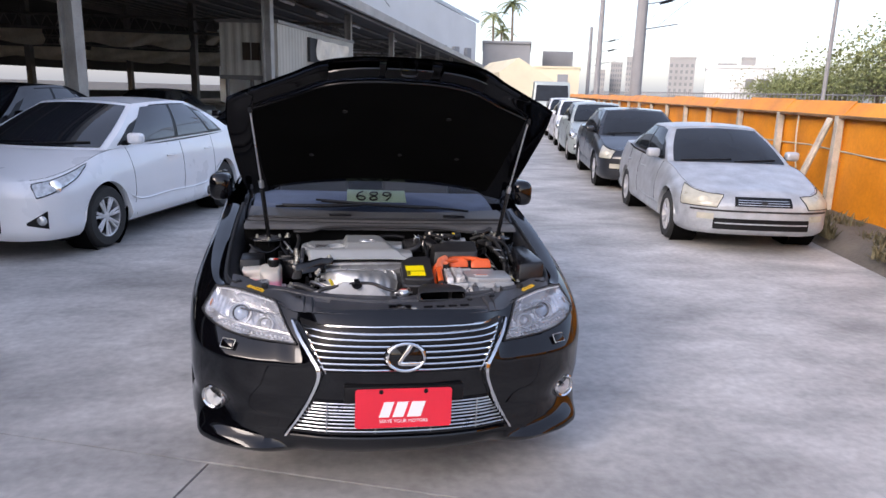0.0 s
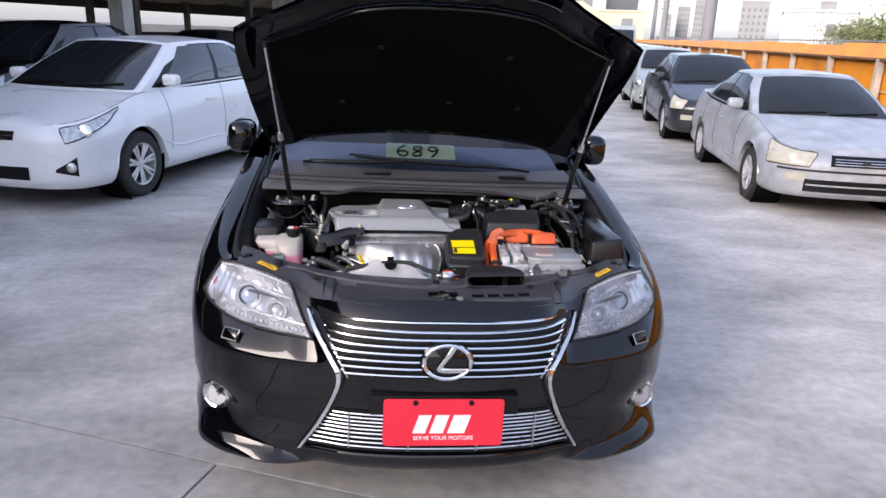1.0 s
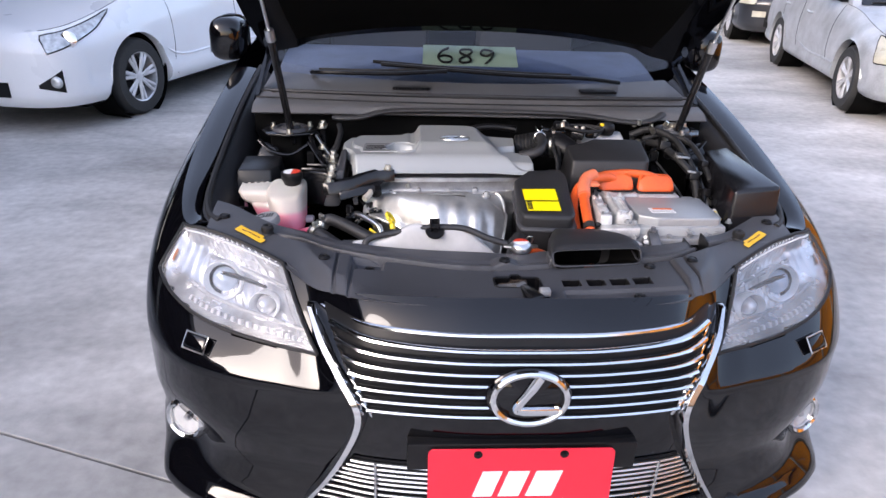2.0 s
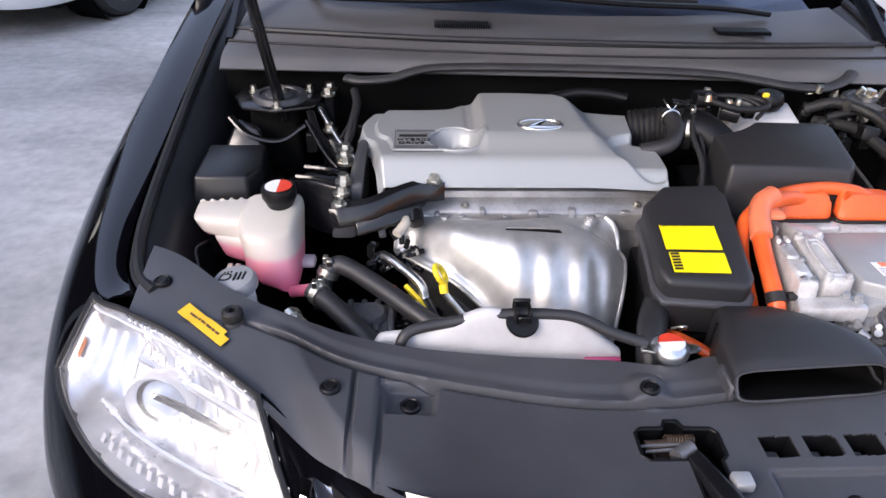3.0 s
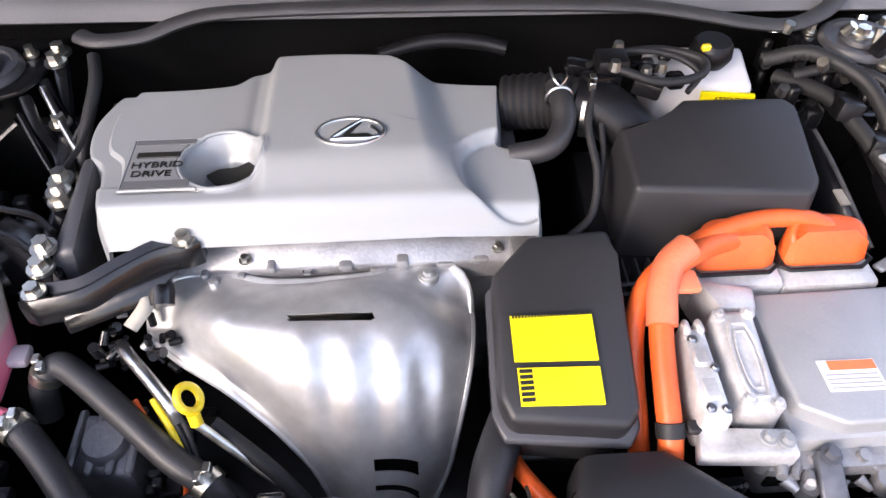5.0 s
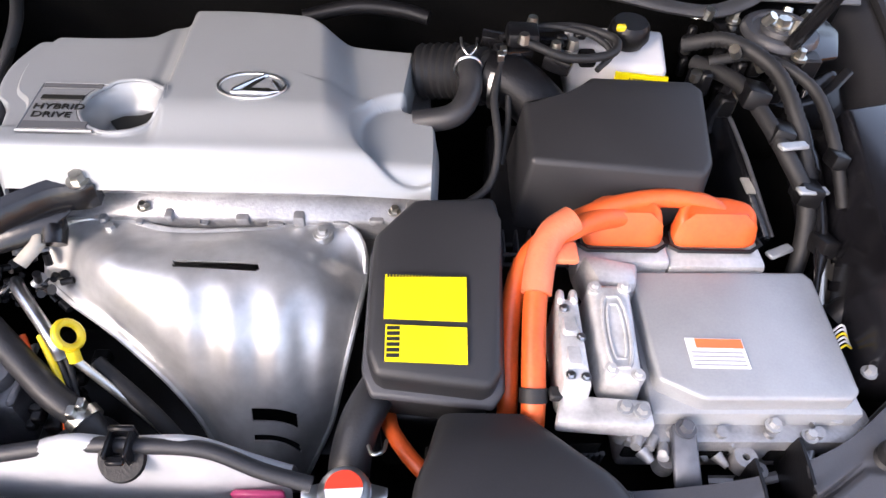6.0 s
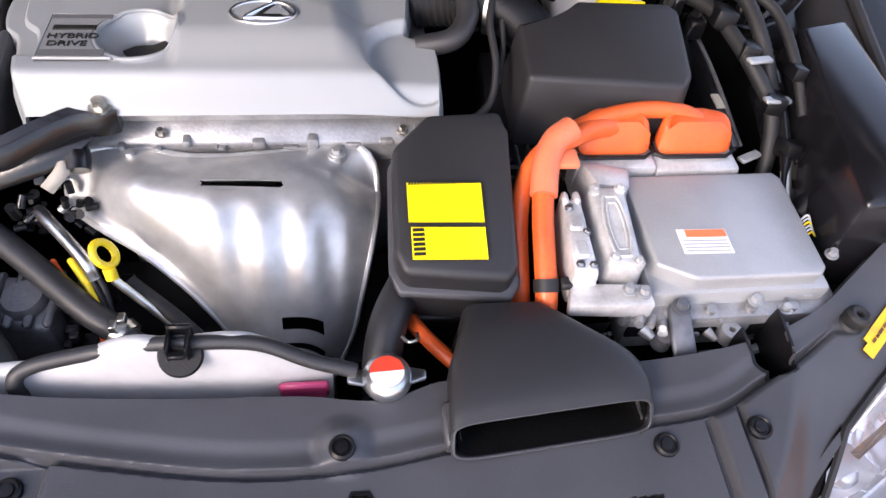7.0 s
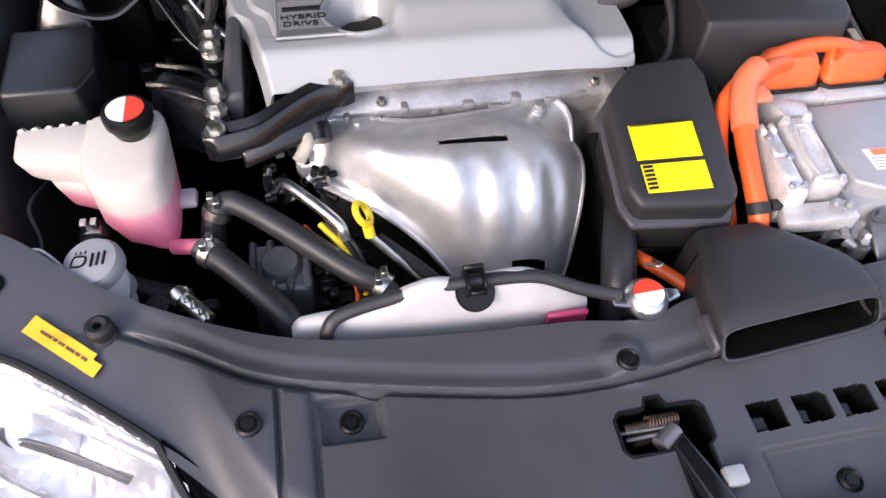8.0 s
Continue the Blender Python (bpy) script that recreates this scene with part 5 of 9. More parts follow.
sheet(bm, lambda u, v: (lambda l, r: l.lerp(r, v) + Vector((0, 0, 0.04 * math.sin(math.pi * v))))(side_glass(u, 1, -1), side_glass(u, 1, 1)), 20, 12, 0.02)
part("roof", bm, BLACK_PAINT, car)
bm = B()
sheet(bm, lambda u, v: (lambda l, r: l.lerp(r, v) + Vector((0, 0.12 * math.sin(math.pi * v), 0)))(side_glass(1, u, -1), side_glass(1, u, 1)), 8, 12)
part("rear_window", bm, TINTED, car)
bm = B()
sheet(bm, lambda u, v: (lerp(-1, 1, u) * lerp(0.76, 0.6, v), lerp(4.12, 4.76, v), lerp(1.09, 1.065, v) + 0.02 * math.sin(math.pi * u)), 12, 8)
part("boot_lid", bm, BLACK_PAINT, car)


def wheel_meshes(r, w, spokes):
    tyre, rim = B(), B()
    lathe(tyre, [(r * 0.64, -w / 2), (r * 0.9, -w / 2 - 0.004), (r * 0.985, -w * 0.36), (r, -w * 0.2), (r, w * 0.2), (r * 0.985, w * 0.36), (r * 0.9, w / 2 + 0.004), (r * 0.64, w / 2)], 40)
    lathe(rim, [(r * 0.665, w * 0.44), (r * 0.655, w * 0.47), (r * 0.61, w * 0.44), (r * 0.58, w * 0.1), (r * 0.58, -w * 0.4)], 40)
    lathe(rim, [(0, w * 0.40), (r * 0.12, w * 0.40), (r * 0.16, w * 0.36), (r * 0.16, w * 0.15)], 20)
    for k in range(spokes):
        a = 2 * math.pi * k / spokes
        for d in (-0.09, 0.09):
            c, s = math.cos(a + d * 0.6), math.sin(a + d * 0.6)
            c2, s2 = math.cos(a + d * 1.4), math.sin(a + d * 1.4)
            tube(rim, [(r * 0.13 * c, r * 0.13 * s, w * 0.36), (r * 0.38 * c2, r * 0.38 * s2, w * 0.40), (r * 0.61 * c2, r * 0.61 * s2, w * 0.42)], r * 0.05, 6, 3, 0.7)
    return tyre, rim


def add_wheels(owner, r, w, half, axles, spokes, rim_mat):
    first = None
    for y in axles:
        for sg in (1, -1):
            m = Matrix.Translation((sg * half, y, r)) @ pose(0, 0, 0, 0, 90 * sg, 0)
            if first is None:
                tyre, rim = wheel_meshes(r, w, spokes)
                a = part("wheel", tyre, TYRE, owner, at=m)
                b = part("rim", rim, rim_mat, a)
                c = B()
                lathe(c, [(0, 0.0), (r * 0.55, 0.0)], 24)
                d = part("brake_disc", c, DARK_PLASTIC, a)
                first = (a.data, b.data, d.data)
            else:
                a = new("wheel", first[0])
                a.parent, a.matrix_basis = owner, m
                for nm, me in (("rim", first[1]), ("brake_disc", first[2])):
                    q = new(nm, me)
                    q.parent = a


add_wheels(car, 0.335, 0.215, 0.795, AXLES, 10, ALLOY_WHEEL)
for sg in (-1, 1):
    for ya in AXLES:
        bm = B()
        lathe(bm, [(0.38, 0), (0.37, -0.3), (0.0, -0.31)], 24, Matrix.Translation((sg * 0.86, ya, 0.36)) @ pose(0, 0, 0, 0, 90 * sg, 0))
        part("wheel_well", bm, FELT_AND_SHADE, car)


# ---- engine bay ----
# the drive unit and all that is fixed round it lean back a little in the bay
LEAN = Matrix.Translation((0, 0.3, 0.801)) @ pose(0, 0, 0, -2.2, -0.9, 0) @ Matrix.Translation((0, -0.3, -0.805))


def cp(name, bm, mat, label="", owner=None, smooth=True, at=None):
    if owner is None:
        at = LEAN @ at if at is not None else LEAN
    return part(name, bm, mat, owner or car, label, smooth, at)


def hose(name, pts, r, mat=None, label="", seg=12, n=6, owner=None, ribs=0.0):
    bm = B()
    tube(bm, pts, r, seg, n, 1.0, ribs)
    return cp(name, bm, mat or HOSE, label, owner)


def scatter(name, mat, count, make, label=""):
    """Small separate fittings, each a part of its own."""
    for k in range(count):
        bm = B()
        make(bm, k)
        cp(name, bm, mat, label)


def cube_at(bm, p, w, d, h, bev=0.003):
    box(bm, p[0], p[0] + w, p[1], p[1] + d, p[2] - h, p[2], bev, 1)


def clamp(p, d, r, owner=None):
    p, d = Vector(p), Vector(d).normalized()
    bm = B()
    rod(bm, p - d * 0.006, p + d * 0.006, r, seg=16)
    u = d.cross(UP).normalized()
    for k in (-1, 1):
        box(bm, -0.004, 0.004, -0.006, 0.006, 0, 0.012, 0.001, 1, Matrix.Translation(p + UP * r * 0.9 + u * 0.006 * k))
    return cp("hose_clamp", bm, GALV, "", owner)


# engine cover: one pressed silver shell
def cover_xy(u, v):
    left = curve([(0, -0.376), (0.2, -0.386), (0.42, -0.396), (0.5, -0.413), (0.72, -0.420), (0.9, -0.408), (1, -0.394)], v)
    right = curve([(0, 0.112), (0.40, 0.114), (0.48, 0.104), (0.53, 0.078), (0.6, 0.078), (1, 0.088)], v)
    front_, back = 0.618, curve([(0, 0.852), (0.3, 0.860), (0.37, 0.886), (0.70, 0.884), (0.78, 0.858), (1, 0.848)], u)
    return lerp(left, right, u), lerp(front_, back, v)


def cover_z(x, y, u, v):
    z = 0.933 + 0.02 * (y - 0.62) - 0.006 * bump_step(u, 0.7, 1.0)
    hump = bump_step(x, -0.213, -0.194) * (1 - bump_step(x, -0.040 + 0.10 * (0.87 - y), 0.000 + 0.16 * (0.87 - y)))
    hump *= bump_step(y, 0.64, 0.70)
    z += 0.022 * hump
    # round bowl by the lettering and a shallow dish at the far end
    d = math.hypot((x + 0.247) / 0.048, (y - 0.708) / 0.046)
    z -= 0.028 * (1 - bump_step(d, 0.58, 1.0)) - 0.0035 * (1 - bump_step(abs(d - 1.06), 0.0, 0.08))
    z -= 0.004 * (1 - bump_step(abs(d - 1.0), 0.02, 0.10)) * 0
    e = math.hypot((x - 0.085) / 0.075, (y - 0.690) / 0.068)
    z -= 0.017 * (1 - bump_step(e, 0.84, 1.0))
    z -= 0.0022 * math.exp(-((x + 0.222) / 0.006) ** 2) * bump_step(y, 0.68, 0.74)
    panel_ = (1 - bump_step(abs(x + 0.30) / 0.052, 0.97, 1.03)) * (1 - bump_step(abs(y - 0.704) / 0.044, 0.96, 1.04))
    z -= 0.003 * panel_
    z -= 0.048 * (1 - bump_step(y, 0.612, 0.652)) ** 1.5
    z -= 0.03 * (1 - bump_step(u, 0.0, 0.02))
    z -= 0.02 * bump_step(v, 0.95, 1.0) + 0.04 * bump_step(u, 0.985, 1.0)
    z -= 0.007 * (1 - bump_step(u, 0.062, 0.070)) * bump_step(v, 0.22, 0.26)
    return z


bm = B()


def cover_shape(u, v):
    x, y = cover_xy(u, v)
    return (x, y, cover_z(x, y, u, v))


sheet(bm, cover_shape, 180, 110, 0.004)
ecover = cp("engine_cover", bm, COVER_SILVER, "satin silver engine cover with a round bowl")
bm = B()
for z0, z1, s in ((0, 0.004, 1.0),):
    lathe(bm, [(0, 0.0), (0.040, 0.0), (0.041, 0.002), (0.036, 0.003), (0, 0.003)], 36, Matrix.Translation((-0.102, 0.722, 0.9555)) @ Matrix.Diagonal((1, 0.62, 1, 1)))
em = cp("cover_emblem", bm, COVER_SILVER, "silver oval emblem with a dark stroke", ecover)
bm = B()
tube(bm, [(-0.102 + 0.038 * math.cos(a), 0.722 + 0.0235 * math.sin(a), 0.9585) for a in [2 * math.pi * k / 36 for k in range(37)]], 0.0022, 8, 1)
tube(bm, [(-0.088, 0.742, 0.959), (-0.122, 0.711, 0.959), (-0.11, 0.709, 0.959), (-0.07, 0.710, 0.959), (-0.08, 0.73, 0.959)], 0.0028, 6, 3)
cp("emblem_ring", bm, SATIN, "", ecover)
bm = B()
hull(bm, [(-0.112, 0.7115, 0.9588), (-0.078, 0.7115, 0.9588), (-0.082, 0.716, 0.9588), (-0.104, 0.716, 0.9588), (-0.089, 0.737, 0.9588), (-0.095, 0.737, 0.9588)],
     [(-0.112, 0.7115, 0.9602), (-0.078, 0.7115, 0.9602), (-0.082, 0.716, 0.9602), (-0.104, 0.716, 0.9602), (-0.089, 0.737, 0.9602), (-0.095, 0.737, 0.9602)])
cp("emblem_stroke", bm, INK, "", ecover, False)
STRIPE = material("stripe_grey", (0.11, 0.112, 0.116), 0.45, vary=0.1, bump=0.1)
LP = material("grey_badge_panel", (0.24, 0.245, 0.25), 0.4, 0.2, vary=0.05, bump=0)
bm = B()
px0, px1, py0, py1, pz = -0.350, -0.282, 0.664, 0.745, 0.9362
arc_ = [(-0.247 - 1.04 * math.sqrt(max(0, 0.0505 ** 2 - (y - 0.708) ** 2)), y) for y in [py0 + (py1 - py0) * k / 12 for k in range(13)]]
prism(bm, [(px0, py0)] + arc_ + [(px0, py1)], pz, pz + 0.0012)
bp = cp("badge_panel", bm, LP, "grey panel with raised dark lettering", ecover, False)
for y0, y1 in ((0.664, 0.6755), (0.7365, 0.745)):
    bm = B()
    box(bm, px0 + 0.001, px1 + 0.004 if y0 < 0.7 else px1 + 0.0, y0, y1, pz + 0.0012, pz + 0.0022)
    cp("panel_stripe", bm, STRIPE, "", ecover, False)
for k, text in enumerate(("HYBRID", "DRIVE")):
    letters(text, 0.0135, INK, ecover, Matrix.Translation((-0.3185 if k == 0 else -0.3225, 0.7015 - 0.0145 * k, pz + 0.0018)) @ Matrix.Diagonal((1.22, 1, 1, 1)), "cover_lettering", 0.0006)
bm = B()
box(bm, -0.344, -0.296, 0.7135, 0.7235, pz + 0.0012, pz + 0.0026, 0.001, 1)
cp("name_bar", bm, INK, "", ecover, False)
bm = B()
rim = []
for k in range(49):
    a = 2 * math.pi * k / 48
    x, y = -0.247 + 0.0495 * math.cos(a), 0.708 + 0.0475 * math.sin(a)
    rim.append((x, y, max(cover_z(x, y, 0.3, 0.35), pz - 0.001)))
tube(bm, rim, 0.0026, 8, 1)
cp("bowl_rim", bm, COVER_SILVER, "", ecover)
bm = B()
tube(bm, [(px1 + 0.006, py1 + 0.002, pz), (px0 - 0.002, py1 + 0.002, pz), (px0 - 0.002, py0 - 0.002, pz), (px1 + 0.012, py0 - 0.002, pz)], 0.0022, 6, 1)
cp("panel_rim", bm, COVER_SILVER, "", ecover)
bm = B()
prism(bm, [(-0.273, 0.712), (-0.261, 0.697), (-0.238, 0.693), (-0.221, 0.703), (-0.217, 0.724), (-0.227, 0.733), (-0.240, 0.724), (-0.260, 0.722)], 0.906, 0.9105)
cp("bowl_slot", bm, INK, "dark slot in the bowl", ecover, False)
bm = B()
hull(bm, [(-0.46, 0.60, 0.80), (-0.415, 0.60, 0.80), (-0.40, 0.74, 0.82), (-0.43, 0.745, 0.82)], [(-0.425, 0.612, 0.895), (-0.398, 0.612, 0.90), (-0.398, 0.735, 0.928), (-0.415, 0.738, 0.925)], 0.008, 2)
cp("side_cover", bm, BLACK_PLASTIC, "black plastic end cap beside the engine cover")

# cylinder head behind the shield
bm = B()
rnd = random.Random(3)
box(bm, -0.33, 0.105, 0.648, 0.86, 0.55, 0.868, 0.006)
hull(bm, [(-0.33, 0.63, 0.80), (0.10, 0.63, 0.80), (0.10, 0.66, 0.80), (-0.33, 0.66, 0.80)], [(-0.33, 0.628, 0.838), (0.10, 0.622, 0.838), (0.10, 0.66, 0.866), (-0.33, 0.66, 0.866)], 0.004, 2)
head = cp("cylinder_head", bm, ALLOY, "rough cast aluminium cylinder head")
hr = random.Random(8)
for k in range(11):
    x = -0.318 + k * 0.0382 + hr.uniform(-0.008, 0.008)
    bm = B()
    h = hr.uniform(0.004, 0.013)
    box(bm, x, x + hr.uniform(0.006, 0.022), 0.622 - hr.uniform(0, 0.003), 0.640, 0.838 - h, 0.838 + hr.uniform(-0.004, 0.008), 0.003, 2)
    cp("head_rib", bm, ALLOY, "", head)
for x in (-0.232, 0.062):
    bm = B()
    bolt(bm, (x, 0.634, 0.846), 0.005, 0.007)
    cp("head_bolt", bm, GALV, "", head)
bm = B()
box(bm, 0.075, 0.112, 0.60, 0.66, 0.70, 0.855, 0.006)
cp("head_end", bm, ALLOY)
for k in range(8):
    bm = B()
    rod(bm, (0.08 + rnd.uniform(0, 0.04), 0.57 + rnd.uniform(0, 0.04), 0.78 + 0.012 * k), (0.10, 0.62, 0.80 + 0.008 * k), 0.007, seg=8)
    cp("head_fitting", bm, ALLOY)
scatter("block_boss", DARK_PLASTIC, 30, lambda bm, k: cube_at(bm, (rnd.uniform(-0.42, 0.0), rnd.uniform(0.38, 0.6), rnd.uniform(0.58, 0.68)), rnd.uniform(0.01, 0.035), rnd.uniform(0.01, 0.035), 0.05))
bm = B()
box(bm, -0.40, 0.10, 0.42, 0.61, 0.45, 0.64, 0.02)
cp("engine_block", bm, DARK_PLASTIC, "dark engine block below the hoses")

# pressed heat shield
def shield_shape(u, v):
    left = curve([(0, -0.290), (0.04, -0.322), (0.12, -0.345), (0.25, -0.343), (0.4, -0.306), (0.6, -0.232), (0.8, -0.163), (1, -0.128)], v)
    right = curve([(0, -0.008), (0.05, 0.014), (0.14, 0.027), (0.5, 0.020), (0.8, -0.006), (0.92, -0.03), (1, -0.05)], v)
    x = lerp(left, right, u)
    y = lerp(0.632, 0.402, v) - 0.012 * math.sin(math.pi * u) * (1 - v) * 0.6 + 0.010 * (1 - bump_step(abs(u - 0.5), 0.18, 0.42)) * (1 - bump_step(v, 0, .12)) * -1
    zc = curve([(0, 0.826), (0.08, 0.833), (0.2, 0.846), (0.36, 0.852), (0.5, 0.842), (0.65, 0.812), (0.8, 0.755), (1, 0.655)], v)
    drop = 0.062 * bump_step(v, 0.02, 0.22) * (abs(2 * u - 1) ** 3.0)
    ridge = 0.0055 * math.sin((x + 0.02) * 125) * bump_step(v, 0.40, 0.66) * bump_step(x, -0.21, -0.15) * (1 - bump_step(u, 0.85, 0.97)) * (1 - bump_step(v, 0.76, 0.83))
    dent = 0.012 * math.exp(-((x + 0.25) / 0.03) ** 2 - ((y - 0.535) / 0.03) ** 2)
    lip = 0.003 * bump_step(max(abs(2 * u - 1), 0), 0.955, 1.0)
    sidew = -0.018 * math.exp(-((u - 0.08) / 0.05) ** 2) * bump_step(v, 0.1, 0.25)
    flat = 0.004 * math.sin(x * 31 + 1) * math.sin(y * 40)
    return (x, y, zc - drop + ridge + dent + lip + sidew + flat)


def shield_keep(u, v):
    x, y, z = shield_shape(u, v)
    if -0.174 < x < -0.084 and 0.350 < v < 0.388:
        return False
    if -0.092 < x < -0.044 and (0.852 < v < 0.881 or 0.914 < v < 0.937):
        return False
    return True


bm = B()
sheet(bm, shield_shape, 110, 120, 0.0025, shield_keep)
shield = cp("heat_shield", bm, STEEL, "pressed bright steel exhaust heat shield with slots")
bm = B()
for v0, v1, side in ((0.0, 1.0, 0), (0.0, 1.0, 1)):
    tube(bm, [Vector(shield_shape(side, k / 30)) for k in range(31)], 0.0045, 8, 1)
tube(bm, [Vector(shield_shape(k / 20, 0)) for k in range(21)], 0.0055, 8, 1)
cp("rolled_edge", bm, STEEL, "", shield)
for p in ((-0.268, 0.612, 0.829), (-0.022, 0.612, 0.829)):
    bm = B()
    rod(bm, (p[0], p[1], p[2] - 0.004), (p[0], p[1], p[2] + 0.003), 0.013, 0.012, 18)
    bolt(bm, (p[0], p[1], p[2] + 0.003), 0.006, 0.006)
    cp("shield_bolt", bm, STEEL, "", shield)
bm = B()
for uu in (0.20, 0.235, 0.27, 0.305):
    tube(bm, [Vector(shield_shape(uu + 0.01 * w, 0.22 + 0.022 * w)) for w in range(5)], 0.0016, 6, 1)
cp("embossed_mark", bm, STEEL, "", shield)
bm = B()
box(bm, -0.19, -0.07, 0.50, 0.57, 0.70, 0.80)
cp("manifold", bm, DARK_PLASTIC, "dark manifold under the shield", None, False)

# engine mount arm and brackets
def cast_arm(name, pts, wid, hgt, mat, label):
    line = smooth_line(pts, 6)
    bm = B()
    rings = []
    for i, p in enumerate(line):
        d = (line[min(i + 1, len(line) - 1)] - line[max(i - 1, 0)])
        d.z = 0
        s = d.normalized().cross(UP)
        f = i / (len(line) - 1)
        w, h = curve(wid, f), hgt
        rings.append([bm.verts.new(q) for q in (p - s * w * 0.85 + UP * 0.004, p - s * w * 0.55 + UP * 0.010, p + UP * 0.004, p + s * w * 0.55 + UP * 0.010, p + s * w * 0.85 + UP * 0.004, p + s * w - UP * h, p - s * w - UP * h)])
    for a, b in zip(rings, rings[1:]):
        for i in range(7):
            bm.faces.new((a[i], a[(i + 1) % 7], b[(i + 1) % 7], b[i]))
    bm.faces.new(rings[0])
    bm.faces.new(rings[-1])
    bmesh.ops.recalc_face_normals(bm, faces=bm.faces[:])
    return cp(name, bm, mat, label)


PUMP_METAL = material("bright_edge_metal", (0.22, 0.22, 0.225), 0.35, 0.6, vary=0.3, scale=60, bump=0.1)
bm = B()
plate = [(-0.496, 0.695), (-0.472, 0.678), (-0.424, 0.683), (-0.418, 0.595), (-0.451, 0.629), (-0.471, 0.649), (-0.494, 0.649)]
prism(bm, plate, 0.860, 0.878, 0.003, 2)
bmesh.ops.recalc_face_normals(bm, faces=bm.faces[:])
cp("mount_bracket", bm, BLACK_METAL, "glossy black pressed mount bracket")
arm = cast_arm("mount_arm", [(-0.452, 0.570, 0.868), (-0.432, 0.574, 0.870), (-0.39, 0.577, 0.876), (-0.35, 0.598, 0.884), (-0.31, 0.618, 0.889), (-0.268, 0.622, 0.889)],
               [(0, 0.012), (0.15, 0.021), (0.4, 0.018), (0.7, 0.015), (0.92, 0.015), (1, 0.008)], 0.020, BLACK_METAL, "black cast engine mount arm with bolts")
for p in ((-0.436, 0.574, 0.878), (-0.285, 0.622, 0.897)):
    bm = B()
    bolt(bm, p, 0.0085, 0.011)
    cp("arm_bolt", bm, GALV, "", arm)
bm = B()
hull(bm, [(-0.41, 0.545, 0.835), (-0.33, 0.575, 0.845), (-0.325, 0.60, 0.845), (-0.40, 0.575, 0.835)], [(-0.41, 0.550, 0.86), (-0.29, 0.598, 0.875), (-0.295, 0.61, 0.875), (-0.41, 0.57, 0.86)], 0.004, 1)
cp("arm_web", bm, BLACK_METAL, "", arm)
bm = B()
hull(bm, [(-0.53, 0.655, 0.80), (-0.44, 0.60, 0.80), (-0.425, 0.64, 0.80), (-0.50, 0.70, 0.80)], [(-0.515, 0.66, 0.885), (-0.44, 0.615, 0.893), (-0.43, 0.64, 0.893), (-0.50, 0.685, 0.89)], 0.006, 2)
mb = cp("mount_bracket", bm, BLACK_METAL, "black engine mount bracket")
bm = B()
tube(bm, [(-0.515, 0.658, 0.889), (-0.48, 0.645, 0.892), (-0.44, 0.612, 0.896)], 0.004, 6, 4)
tube(bm, [(-0.505, 0.69, 0.892), (-0.46, 0.672, 0.895), (-0.432, 0.645, 0.896)], 0.004, 6, 4)
cp("bracket_rim", bm, BLACK_METAL, "", mb)
for p in ((-0.432, 0.619, 0.897), (-0.434, 0.600, 0.886), (-0.438, 0.70, 0.904), (-0.437, 0.715, 0.909), (-0.478, 0.834, 0.899), (-0.486, 0.902, 0.945), (-0.484, 0.918, 0.949), (-0.435, 0.69, 0.898)):
    bm = B()
    bolt(bm, p, 0.0095, 0.013)
    cp("flange_bolt", bm, GALV, "", mb)
bm = B()
tube(bm, [(-0.436, 0.625, 0.885), (-0.44, 0.68, 0.886), (-0.445, 0.72, 0.888), (-0.475, 0.83, 0.888), (-0.486, 0.91, 0.935)], 0.011, 8, 5, 0.7)
cp("support_rail", bm, BLACK_METAL, "", mb)
hose("ground_strap", [(-0.46, 0.80, 0.89), (-0.43, 0.84, 0.925), (-0.43, 0.78, 0.915), (-0.44, 0.73, 0.912)], 0.0035, RUBBER)
hose("ac_pipe", [(-0.435, 0.90, 0.955), (-0.428, 0.86, 0.94), (-0.44, 0.80, 0.90), (-0.45, 0.76, 0.85)], 0.008, RUBBER)
hose("filter_pipe", [(-0.50, 0.87, 0.93), (-0.455, 0.80, 0.89), (-0.42, 0.76, 0.87)], 0.005, SATIN)
hose("filter_pipe", [(-0.52, 0.83, 0.92), (-0.48, 0.77, 0.88), (-0.45, 0.74, 0.86)], 0.004, BLACK_METAL)
bm = B()
rod(bm, (-0.50, 0.70, 0.80), (-0.46, 0.71, 0.80), 0.032, seg=20)
rod(bm, (-0.56, 0.66, 0.80), (-0.50, 0.70, 0.80), 0.034, seg=20)
cp("mount_bush", bm, BLACK_METAL)
scatter("side_fitting", DARK_PLASTIC, 16, lambda bm, k: cube_at(bm, (rnd.uniform(-0.56, -0.42), rnd.uniform(0.72, 0.9), rnd.uniform(0.80, 0.9)), rnd.uniform(0.01, 0.03), rnd.uniform(0.01, 0.03), 0.04))

